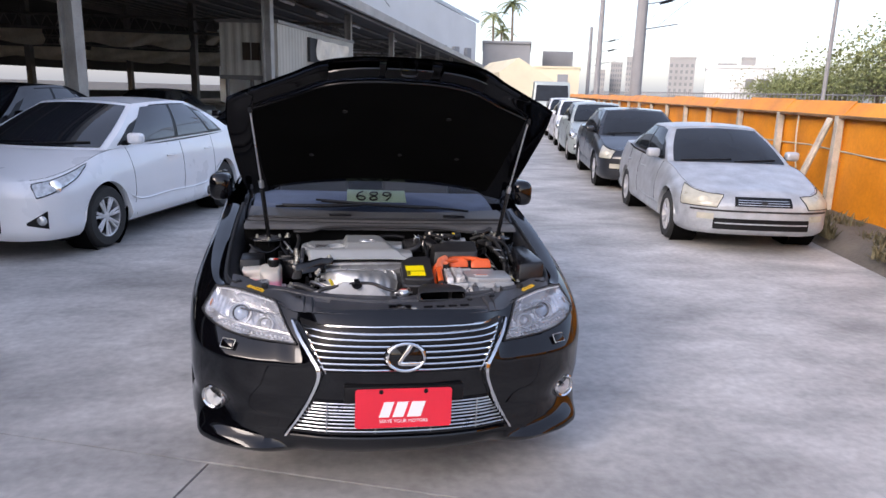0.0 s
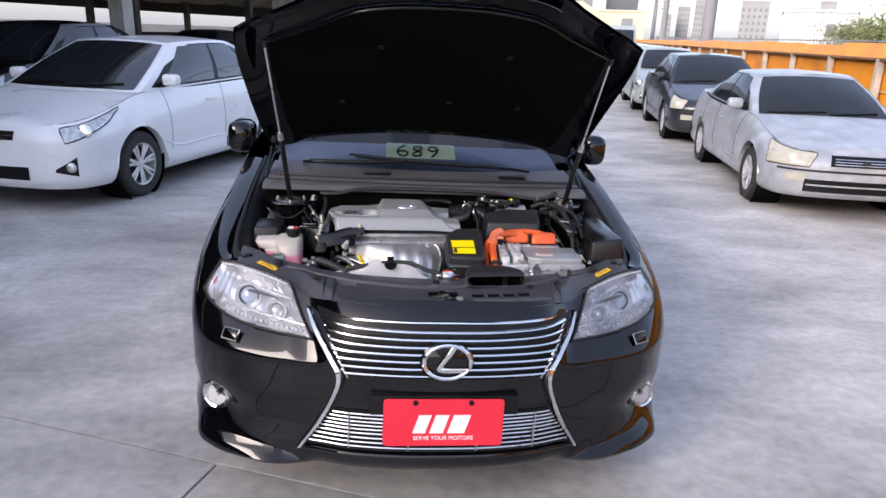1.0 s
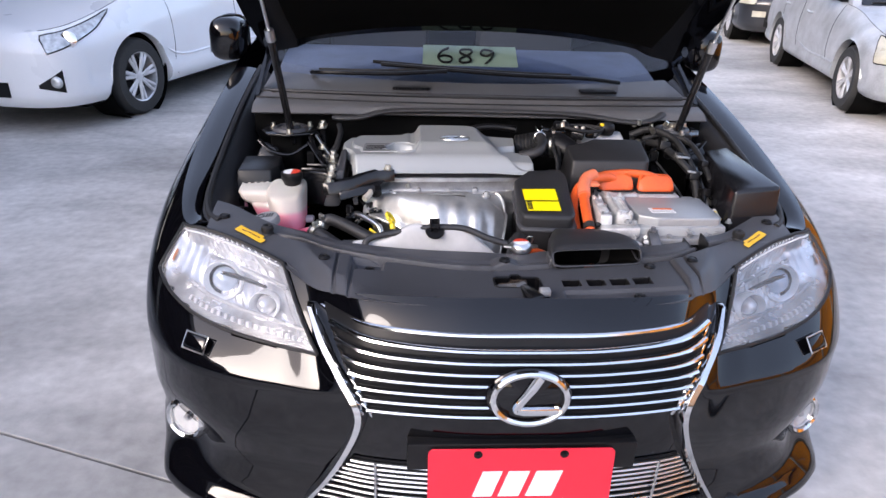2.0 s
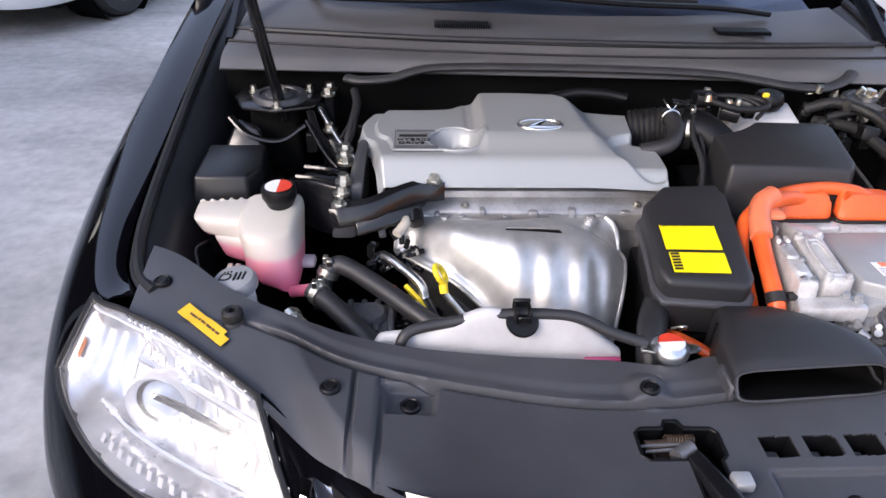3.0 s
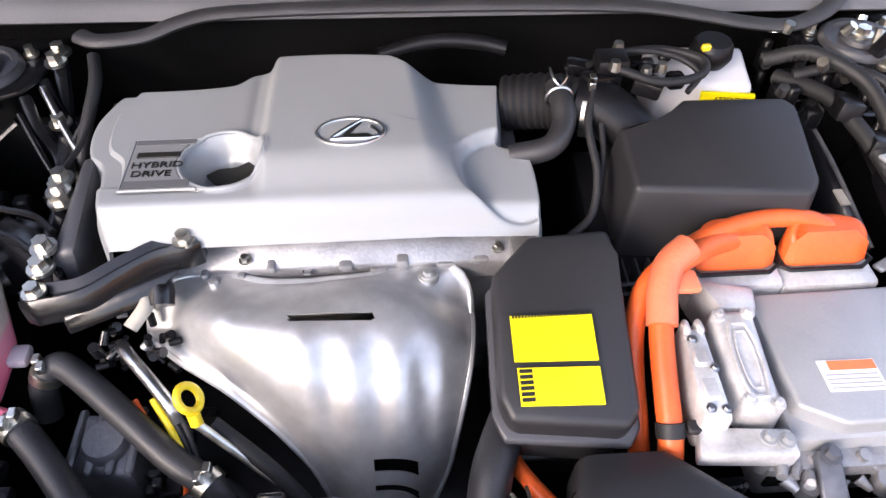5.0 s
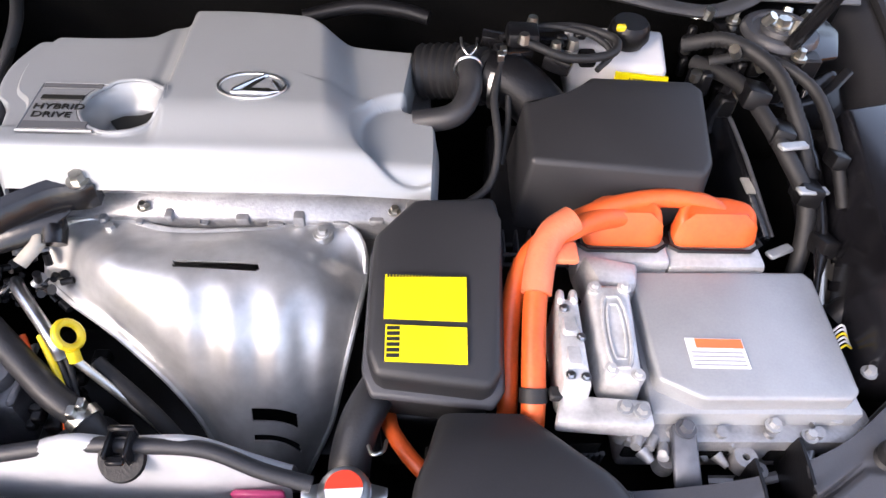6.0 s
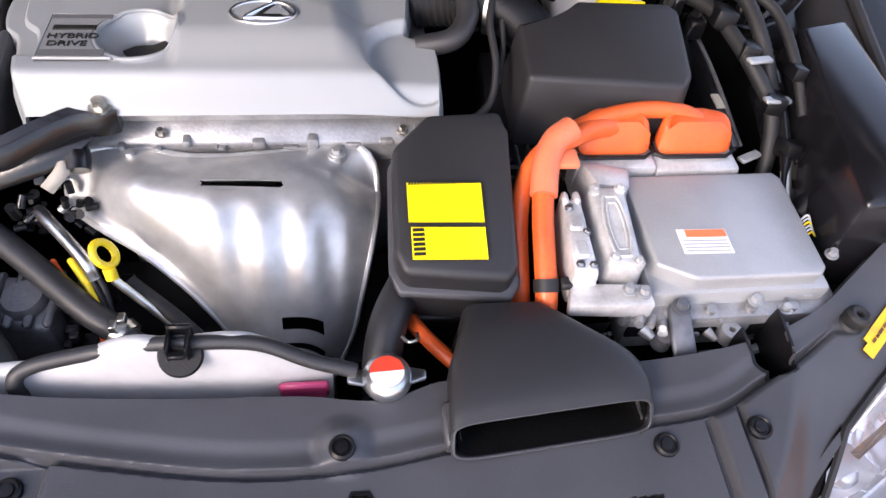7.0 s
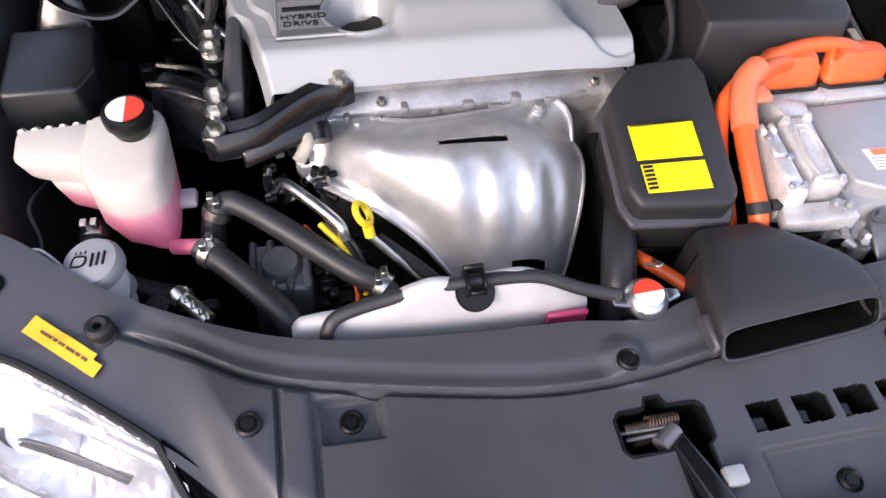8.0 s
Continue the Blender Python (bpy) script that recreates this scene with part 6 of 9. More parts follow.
# suspension towers
for sg in (-1, 1):
    bm = B()
    lathe(bm, [(0.052, -0.014), (0.051, -0.004), (0.047, 0.0), (0.039, 0.0), (0.037, -0.004), (0.027, -0.004), (0.025, 0.002), (0.013, 0.003), (0, 0.004)], 36, Matrix.Translation((sg * 0.576, 0.890, 0.953)))
    tw = cp("suspension_tower", bm, BLACK_PLASTIC, "black suspension tower top")
    for k in range(3):
        a = 0.6 + k * 2.094
        bm = B()
        bolt(bm, (sg * 0.576 + 0.062 * math.cos(a), 0.89 + 0.062 * math.sin(a), 0.944), 0.0065, 0.012)
        cp("tower_nut", bm, GALV, "", tw)
    bm = B()
    bolt(bm, (sg * 0.576, 0.890, 0.955), 0.010, 0.010)
    cp("strut_nut", bm, GALV, "", tw)
    bm = B()
    prism(bm, [(sg * x, y) for x, y in ((0.500, 0.875), (0.515, 0.845), (0.575, 0.822), (0.640, 0.840), (0.665, 0.90), (0.655, 0.97), (0.49, 0.97))], 0.936, 0.943, 0.003, 2)
    bmesh.ops.recalc_face_normals(bm, faces=bm.faces[:])
    cp("tower_plate", bm, BLACK_METAL, "glossy black tower plate", tw)
    bm = B()
    hull(bm, [(sg * 0.53, 0.86, 0.72), (sg * 0.64, 0.86, 0.72), (sg * 0.66, 0.99, 0.72), (sg * 0.53, 0.99, 0.72)], [(sg * 0.545, 0.865, 0.938), (sg * 0.63, 0.865, 0.938), (sg * 0.655, 0.985, 0.938), (sg * 0.515, 0.985, 0.938)], 0.01)
    bmesh.ops.recalc_face_normals(bm, faces=bm.faces[:])
    cp("tower_housing", bm, FELT_AND_SHADE, "", tw)
    # folded glossy gussets below the plate
    for pts in ([(0.660, 0.835, 0.925), (0.625, 0.812, 0.900), (0.570, 0.806, 0.890), (0.522, 0.822, 0.915)],
                [(0.500, 0.880, 0.935), (0.480, 0.845, 0.905), (0.455, 0.815, 0.890), (0.440, 0.780, 0.875)],
                [(0.515, 0.850, 0.932), (0.500, 0.820, 0.905), (0.478, 0.795, 0.885), (0.468, 0.770, 0.868)]):
        bm = B()
        tube(bm, [(sg * x, y, z) for x, y, z in pts], 0.0075, 8, 5, 0.55)
        cp("tower_gusset", bm, BLACK_METAL, "", tw)
    bm = B()
    hull(bm, [(sg * 0.685, 0.800, 0.85), (sg * 0.596, 0.798, 0.85), (sg * 0.590, 0.83, 0.85), (sg * 0.680, 0.84, 0.85)],
         [(sg * 0.652, 0.842, 0.918), (sg * 0.610, 0.826, 0.905), (sg * 0.606, 0.840, 0.905), (sg * 0.650, 0.852, 0.918)], 0.006, 2)
    bmesh.ops.recalc_face_normals(bm, faces=bm.faces[:])
    cp("tower_skirt", bm, BLACK_METAL, "glossy black body panel", tw)

# fuse box and small ducts on the wing side
bm = B()
hull(bm, [(-0.712, 0.642, 0.74), (-0.590, 0.642, 0.74), (-0.572, 0.69, 0.74), (-0.575, 0.795, 0.74), (-0.705, 0.795, 0.74)],
     [(-0.690, 0.668, 0.884), (-0.602, 0.668, 0.884), (-0.582, 0.705, 0.886), (-0.588, 0.782, 0.894), (-0.690, 0.782, 0.894)], 0.006, 3)
fb = cp("fuse_box", bm, material("smooth_black_plastic", (0.010, 0.010, 0.011), 0.33, vary=0.25, scale=8, bump=0.1, grain=500, spec=0.4), "dark grey fuse box with a sloped lid")
bm = B()
hull(bm, [(-0.716, 0.634, 0.800), (-0.586, 0.634, 0.800), (-0.566, 0.69, 0.803), (-0.568, 0.80, 0.812), (-0.712, 0.80, 0.812)], [(-0.716, 0.634, 0.812), (-0.586, 0.634, 0.812), (-0.566, 0.69, 0.815), (-0.568, 0.80, 0.824), (-0.712, 0.80, 0.824)], 0.003, 1)
cp("lid_rim", bm, DARK_PLASTIC, "", fb)
for x in (-0.695, -0.655, -0.615):
    bm = B()
    box(bm, x, x + 0.014, 0.630, 0.640, 0.785, 0.815, 0.002, 1)
    cp("lid_catch", bm, DARK_PLASTIC, "", fb)

# coolant tank
def tank_material():
    m = material("coolant_tank", (0.86, 0.72, 0.70), 0.38, vary=0.05, scale=10, bump=0.1, grain=60)
    n, k = m.node_tree.nodes, m.node_tree.links
    b = n["Principled BSDF"]
    co, sep = n.new("ShaderNodeTexCoord"), n.new("ShaderNodeSeparateXYZ")
    k.new(co.outputs["Object"], sep.inputs[0])
    ramp = n.new("ShaderNodeValToRGB")
    e = ramp.color_ramp.elements
    e[0].position, e[0].color = 0.25, (0.66, 0.135, 0.22, 1)
    e[1].position, e[1].color = 0.85, (0.50, 0.48, 0.42, 1)
    c = ramp.color_ramp.elements.new(0.46)
    c.color = (0.66, 0.25, 0.31, 1)
    c = ramp.color_ramp.elements.new(0.52)
    c.color = (0.53, 0.45, 0.405, 1)
    rng = n.new("ShaderNodeMapRange")
    rng.inputs[1].default_value, rng.inputs[2].default_value = 0.74, 0.89
    k.new(sep.outputs[2], rng.inputs[0])
    k.new(rng.outputs[0], ramp.inputs[0])
    k.new(ramp.outputs[0], b.inputs["Base Color"])
    b.inputs["Subsurface Weight"].default_value = 0.35
    b.inputs["Subsurface Radius"].default_value = (0.014, 0.010, 0.009)
    return m


TANK = tank_material()
bm = B()
hull(bm, [(-0.556, 0.506, 0.776), (-0.518, 0.486, 0.760), (-0.497, 0.506, 0.760), (-0.498, 0.58, 0.768), (-0.54, 0.600, 0.772), (-0.590, 0.575, 0.786), (-0.588, 0.526, 0.786)],
     [(-0.590, 0.530, 0.850), (-0.545, 0.522, 0.850), (-0.508, 0.540, 0.856), (-0.496, 0.635, 0.870), (-0.535, 0.648, 0.876), (-0.592, 0.632, 0.872), (-0.602, 0.58, 0.862)], 0.014, 4)
tank = cp("coolant_tank", bm, TANK, "translucent coolant tank half full of pink fluid")
bm = B()
hull(bm, [(-0.660, 0.582, 0.820), (-0.58, 0.552, 0.812), (-0.58, 0.612, 0.812), (-0.664, 0.622, 0.820)], [(-0.680, 0.585, 0.850), (-0.58, 0.568, 0.858), (-0.58, 0.632, 0.866), (-0.680, 0.638, 0.858)], 0.012, 3)
for k in range(6):
    x = -0.668 + k * 0.016
    rib = B()
    tube(rib, [(x, 0.637, 0.79), (x, 0.637, 0.846), (x, 0.628, 0.8555 + 0.06 * (x + 0.68))], 0.0045, 8, 3)
    cp("tank_rib", rib, TANK, "", tank)
hull(bm, [(-0.625, 0.562, 0.786), (-0.565, 0.538, 0.782), (-0.565, 0.60, 0.782), (-0.625, 0.61, 0.786)], [(-0.646, 0.574, 0.826), (-0.565, 0.545, 0.832), (-0.565, 0.61, 0.832), (-0.646, 0.615, 0.826)], 0.012, 3)
cp("tank_bay", bm, TANK, "ribbed side chamber of the tank", tank)
bm = B()
box(bm, -0.507, -0.478, 0.548, 0.575, 0.775, 0.79, 0.006, 2)
cp("tank_lug", bm, material("cloudy_plastic", (0.42, 0.36, 0.38), 0.4, vary=0.1, bump=0), "", tank)
bm = B()
rod(bm, (-0.508, 0.50, 0.765), (-0.472, 0.480, 0.783), 0.010, seg=14)
cp("tank_outlet", bm, TANK, "", tank)
bm = B()
lathe(bm, [(0, 0.017), (0.022, 0.017), (0.0235, 0.018), (0.027, 0.0165), (0.0285, 0.012), (0.028, 0.0), (0.025, -0.005), (0.020, -0.018)], 32, Matrix.Translation((-0.535, 0.606, 0.880)))
cap = cp("tank_cap", bm, DARK_PLASTIC, "black tank cap with a red and white disc", tank)
for a0, mat_, nm in ((-math.pi / 2, RED_INK, "red_half"), (math.pi / 2, WHITE_INK, "white_half")):
    bm = B()
    ring = [(0.0215 * math.cos(a0 + math.pi * k / 16), 0.0215 * math.sin(a0 + math.pi * k / 16)) for k in range(17)]
    c = (-0.535, 0.606)
    hull(bm, [(c[0] + x, c[1] + y, 0.8965) for x, y in ring], [(c[0] + x, c[1] + y, 0.898) for x, y in ring])
    cp(nm, bm, mat_, "", tank, False)
hose("coolant_hose", [(-0.474, 0.482, 0.782), (-0.44, 0.45, 0.775), (-0.40, 0.405, 0.765), (-0.375, 0.372, 0.755), (-0.36, 0.34, 0.70)], 0.016, None, "thick black coolant hose")
clamp((-0.462, 0.470, 0.781), (0.7, -0.6, -0.1), 0.0185)
hose("upper_hose", [(-0.47, 0.52, 0.72), (-0.462, 0.535, 0.765), (-0.442, 0.545, 0.785), (-0.415, 0.53, 0.785), (-0.36, 0.485, 0.775), (-0.30, 0.435, 0.760), (-0.262, 0.412, 0.745), (-0.24, 0.39, 0.70)], 0.0155, None, "thick black curved radiator hose")
clamp((-0.456, 0.54, 0.774), (0.4, 0.3, 0.8), 0.0185)
clamp((-0.264, 0.414, 0.746), (0.7, -0.6, -0.3), 0.019)
hose("side_hose", [(-0.60, 0.545, 0.77), (-0.605, 0.50, 0.76), (-0.57, 0.47, 0.74), (-0.50, 0.45, 0.72)], 0.014, RUBBER)
clamp((-0.603, 0.53, 0.768), (0, 1, 0.2), 0.017)
bm = B()
lathe(bm, [(0, 0.010), (0.018, 0.011), (0.029, 0.008), (0.033, 0.0), (0.032, -0.01), (0.021, -0.014), (0.021, -0.06)], 24, Matrix.Translation((-0.576, 0.438, 0.826)) @ pose(0, 0, 0, 6, -8, 0))
wc = cp("washer_cap", bm, material("light_grey_cap", (0.24, 0.245, 0.25), 0.4, vary=0.08, bump=0.05), "grey washer fluid cap")
bm = B()
for k in range(3):
    rod(bm, (0.003 + 0.0065 * k, -0.009, 0.0112), (0.005 + 0.0065 * k, 0.007, 0.0112), 0.0016, seg=6)
tube(bm, [(-0.019, -0.005, 0.0108), (-0.015, 0.006, 0.0112), (-0.003, 0.004, 0.0112), (-0.006, -0.006, 0.0112), (-0.019, -0.005, 0.0108)], 0.0012, 6, 3)
for k in range(3):
    rod(bm, (-0.014 + 0.005 * k, 0.009, 0.0112), (-0.013 + 0.005 * k, 0.012, 0.0112), 0.0010, seg=5)
cp("cap_symbol", bm, DARK_PLASTIC, "", wc, True, Matrix.Translation((-0.576, 0.438, 0.826)) @ pose(0, 0, 0, 6, -8, 0))
bm = B()
lathe(bm, [(0.024, -0.012), (0.026, -0.03), (0.022, -0.08)], 20, Matrix.Translation((-0.575, 0.44, 0.823)))
cp("filler_neck", bm, WHITE_PLASTIC, "", wc)
hose("loose_wire", [(-0.655, 0.60, 0.80), (-0.66, 0.54, 0.82), (-0.648, 0.50, 0.80), (-0.655, 0.47, 0.78)], 0.0022, RUBBER)
hose("loose_wire", [(-0.67, 0.46, 0.80), (-0.64, 0.47, 0.825), (-0.61, 0.45, 0.80)], 0.002, WHITE_PLASTIC)
bm = B()
lathe(bm, [(0, 0.006), (0.014, 0.006), (0.018, 0.0), (0.018, -0.05)], 18, Matrix.Translation((-0.52, 0.405, 0.775)))
box(bm, -0.50, -0.455, 0.40, 0.415, 0.752, 0.768, 0.004)
cp("pump", bm, DARK_PLASTIC, "small dark fluid pump")
bm = B()
rod(bm, (-0.498, 0.415, 0.788), (-0.462, 0.374, 0.782), 0.010, seg=14)
rod(bm, (-0.494, 0.410, 0.788), (-0.488, 0.403, 0.787), 0.013, seg=14)
for k in range(4):
    box(bm, -0.487 + k * 0.008, -0.483 + k * 0.008, 0.394 - k * 0.009, 0.404 - k * 0.009, 0.788, 0.797, 0.001, 1)
cp("valve_stub", bm, GALV, "bright metal valve stub")

# alternator-like unit, sensors and leads beside the shield
PUMP_GREY = material("cast_grey_housing", (0.12, 0.12, 0.125), 0.4, 0.4, vary=0.3, scale=30, bump=0.3, grain=200)
bm = B()
hull(bm, [(-0.428, 0.435, 0.62), (-0.345, 0.425, 0.62), (-0.340, 0.505, 0.62), (-0.425, 0.515, 0.62)], [(-0.424, 0.440, 0.735), (-0.350, 0.430, 0.735), (-0.345, 0.500, 0.742), (-0.420, 0.508, 0.742)], 0.008, 2)
pm = cp("pump_motor", bm, PUMP_GREY, "ribbed grey electric pump body")
for k in range(4):
    bm = B()
    box(bm, -0.424 + 0.022 * k, -0.414 + 0.022 * k, 0.432, 0.512, 0.735, 0.744, 0.003, 1)
    cp("pump_rib", bm, PUMP_GREY, "", pm)
for k in range(5):
    bm = B()
    box(bm, -0.340, -0.322 + 0.004 * (k % 2), 0.432 + 0.016 * k, 0.444 + 0.016 * k, 0.69, 0.728 - 0.006 * (k % 3), 0.003, 1)
    cp("pump_socket", bm, DARK_PLASTIC, "", pm)
bm = B()
lathe(bm, [(0, 0.006), (0.022, 0.006), (0.026, 0.0), (0.026, -0.05)], 20, Matrix.Translation((-0.385, 0.470, 0.744)))
cp("pump_cap", bm, PUMP_GREY, "", pm)
def plug(bm, k):
    w = rnd.uniform(0.008, 0.024)
    cube_at(bm, (-0.34 + rnd.uniform(-0.03, 0.06), 0.455 + rnd.uniform(-0.05, 0.05), 0.70 + rnd.uniform(-0.02, 0.05)), w, w, w, 0.002)


def fitting(bm, k):
    p = Vector((-0.37 + rnd.uniform(-0.03, 0.06), 0.565 + rnd.uniform(-0.03, 0.03), 0.79 + rnd.uniform(-0.02, 0.03)))
    w = rnd.uniform(0.005, 0.013)
    rod(bm, p, p + Vector((rnd.uniform(-1, 1), rnd.uniform(-1, 1), rnd.uniform(-0.3, 1))).normalized() * w * 1.6, w * 0.5, seg=10)


scatter("wiring_plug", DARK_PLASTIC, 18, plug)
scatter("valve_fitting", DARK_PLASTIC, 16, fitting)
scatter("valve_fitting", BLACK_METAL, 14, fitting)
scatter("valve_fitting", ALLOY, 6, fitting)
hose("pipe", [(-0.375, 0.565, 0.79), (-0.36, 0.545, 0.80), (-0.31, 0.49, 0.79), (-0.30, 0.475, 0.77)], 0.0075, SATIN, "short bright metal pipe")
hose("pipe", [(-0.345, 0.60, 0.845), (-0.33, 0.575, 0.85), (-0.345, 0.55, 0.84)], 0.008, POST)
hose("sensor_plug", [(-0.34, 0.605, 0.85), (-0.318, 0.595, 0.856), (-0.315, 0.575, 0.845)], 0.014, BLACK_METAL)
for k, (mat_, dx) in enumerate(((YELLOW_PART, 0.0), (RUBBER, 0.008), (ORANGE, -0.02), (RUBBER, 0.016))):
    hose("lead", [(-0.33 + dx, 0.50, 0.775), (-0.305 + dx, 0.465, 0.765), (-0.285 + dx * 0.5, 0.43, 0.735), (-0.28 + dx, 0.40, 0.69)], 0.0035 if k else 0.0045, mat_)
bm = B()
c = Vector((-0.277, 0.476, 0.814))
nrm = Vector((0.80, -0.15, 0.55)).normalized()
e1 = nrm.cross(Vector((0, 0, 1))).normalized()
e2 = nrm.cross(e1)
tube(bm, [c + e1 * 0.013 * math.cos(a) + e2 * 0.015 * math.sin(a) for a in [2 * math.pi * k / 20 for k in range(21)]], 0.0045, 10, 1)
rod(bm, c + Vector((0.004, -0.012, -0.010)), c + Vector((0.006, -0.018, -0.022)), 0.007, seg=10)
dip = cp("dipstick", bm, YELLOW_PART, "yellow dipstick ring")
hose("dipstick_tube", [(-0.27, 0.458, 0.79), (-0.22, 0.435, 0.735), (-0.15, 0.40, 0.66)], 0.005, GALV, owner=dip)
hose("dark_conduit", [(-0.262, 0.470, 0.77), (-0.20, 0.43, 0.73), (-0.16, 0.40, 0.68)], 0.009, RUBBER)
hose("dark_conduit", [(-0.31, 0.40, 0.70), (-0.26, 0.42, 0.72), (-0.22, 0.39, 0.70)], 0.012, RUBBER)

# expansion tank behind the front panel, its hose and the radiator cap
bm = B()
sheet(bm, lambda u, v: (lerp(-0.372, -0.030, u), 0.318 + 0.05 * v, lerp(0.66, curve([(0, 0.790), (0.03, 0.806), (0.25, 0.816), (0.38, 0.842), (0.46, 0.850), (0.55, 0.843), (0.62, 0.846), (0.74, 0.848), (0.80, 0.838), (0.90, 0.806), (1, 0.778)], u), 1 - abs(2 * v - 1) ** 3)), 60, 16)
bmesh.ops.recalc_face_normals(bm, faces=bm.faces[:])
ex = cp("expansion_tank", bm, material("milky_plastic", (0.44, 0.44, 0.445), 0.45, vary=0.1, scale=14, bump=0.15, grain=90), "low white plastic expansion tank")
bm = B()
box(bm, -0.085, -0.034, 0.3165, 0.325, 0.755, 0.782, 0.003, 1)
cp("fluid_window", bm, material("dark_pink_fluid", (0.45, 0.05, 0.14), 0.3, vary=0.2, bump=0), "dark pink fluid showing through the tank", ex)
hose("overflow_hose", [(-0.336, 0.325, 0.765), (-0.333, 0.326, 0.806), (-0.315, 0.335, 0.820), (-0.26, 0.342, 0.828), (-0.21, 0.342, 0.838), (-0.16, 0.340, 0.842), (-0.10, 0.338, 0.838), (-0.05, 0.326, 0.820), (-0.005, 0.318, 0.808)], 0.0078, HOSE, "thin black overflow hose")
bm = B()
lathe(bm, [(0, 0.003), (0.020, 0.003), (0.022, 0.0), (0.020, -0.004), (0, -0.006)], 28, Matrix.Translation((-0.172, 0.330, 0.836)) @ pose(0, 0, 0, 35, 0, 0))
for dx in (-0.011, 0.007):
    box(bm, -0.172 + dx, -0.168 + dx, 0.322, 0.350, 0.838, 0.858, 0.0015, 1)
box(bm, -0.184, -0.160, 0.346, 0.352, 0.836, 0.860, 0.002, 1)
box(bm, -0.180, -0.164, 0.318, 0.326, 0.846, 0.852, 0.0015, 1)
cp("hose_clip", bm, DARK_PLASTIC, "black plastic hose clip", ex)
bm = B()
lathe(bm, [(0, 0.016), (0.0185, 0.016), (0.0215, 0.013), (0.0245, 0.010), (0.026, 0.002), (0.024, -0.004), (0.018, -0.006), (0.018, -0.05)], 32, Matrix.Translation((0.026, 0.311, 0.800)))
for sg in (-1, 1):
    hull(bm, [(0.026 + sg * 0.018, 0.300, 0.802), (0.026 + sg * 0.040, 0.306, 0.802), (0.026 + sg * 0.040, 0.316, 0.802), (0.026 + sg * 0.018, 0.322, 0.802)], [(0.026 + sg * 0.018, 0.300, 0.807), (0.026 + sg * 0.040, 0.306, 0.808), (0.026 + sg * 0.040, 0.316, 0.808), (0.026 + sg * 0.018, 0.322, 0.807)], 0.002)
bmesh.ops.recalc_face_normals(bm, faces=bm.faces[:])
rc = cp("radiator_cap", bm, SATIN, "bright metal radiator cap with a red and white disc")
for a0, mat_, nm in ((0.05, RED_INK, "red_half"), (0.05 + math.pi, WHITE_INK, "white_half")):
    bm = B()
    ring = [(0.026 + 0.0175 * math.cos(a0 + math.pi * k / 16), 0.311 + 0.0175 * math.sin(a0 + math.pi * k / 16)) for k in range(17)]
    hull(bm, [(x, y, 0.8162) for x, y in ring], [(x, y, 0.8174) for x, y in ring])
    cp(nm, bm, mat_, "", rc, False)
hose("radiator_hose", [(0.085, 0.52, 0.735), (0.066, 0.475, 0.758), (0.046, 0.43, 0.772), (0.032, 0.395, 0.772), (0.024, 0.362, 0.755), (0.022, 0.338, 0.72), (0.022, 0.33, 0.68)], 0.022, None, "wide black radiator hose", 16)
hose("orange_lead", [(0.06, 0.44, 0.72), (0.065, 0.40, 0.755), (0.085, 0.365, 0.765), (0.11, 0.34, 0.76)], 0.009, ORANGE)
hose("bonnet_cable", [(0.045, 0.36, 0.80), (0.05, 0.345, 0.815), (0.06, 0.35, 0.81), (0.062, 0.37, 0.79)], 0.002, GALV)

# black relay box with yellow labels
bm = B()
top = [(0.048, 0.414, 0.842), (0.165, 0.400, 0.842), (0.178, 0.418, 0.848), (0.180, 0.575, 0.897), (0.176, 0.606, 0.906), (0.085, 0.602, 0.904), (0.042, 0.560, 0.889), (0.038, 0.438, 0.850)]
hull(bm, [(x * 1.0 + (0.006 if x < 0.1 else -0.006), y + (0.01 if y < 0.5 else -0.005), z - 0.10) for x, y, z in top], top, 0.009, 3)
rb = cp("relay_box", bm, GREY_PLASTIC, "dark grey relay box with two yellow labels")
bm = B()
hull(bm, [(x + (-0.004 if x < 0.1 else 0.004), y + (-0.004 if y < 0.5 else 0.002), z - 0.042) for x, y, z in top], [(x + (-0.004 if x < 0.1 else 0.004), y + (-0.004 if y < 0.5 else 0.002), z - 0.032) for x, y, z in top], 0.004, 2)
cp("box_rim", bm, BLACK_PLASTIC, "", rb)


def on_lid(x, y, off=0.0015):
    return (x, y, 0.8455 + (y - 0.41) * 0.309 + 0.012 * (x - 0.1) + off + 0.0012)


def label_quad(x0, x1, y0, y1, off, mat_, name, owner):
    bm = B()
    a = [on_lid(x0, y0, off), on_lid(x1, y0 - 0.003, off), on_lid(x1, y1 - 0.003, off), on_lid(x0, y1, off)]
    hull(bm, a, [(x, y, z + 0.0006) for x, y, z in a])
    return cp(name, bm, mat_, "", owner, False)


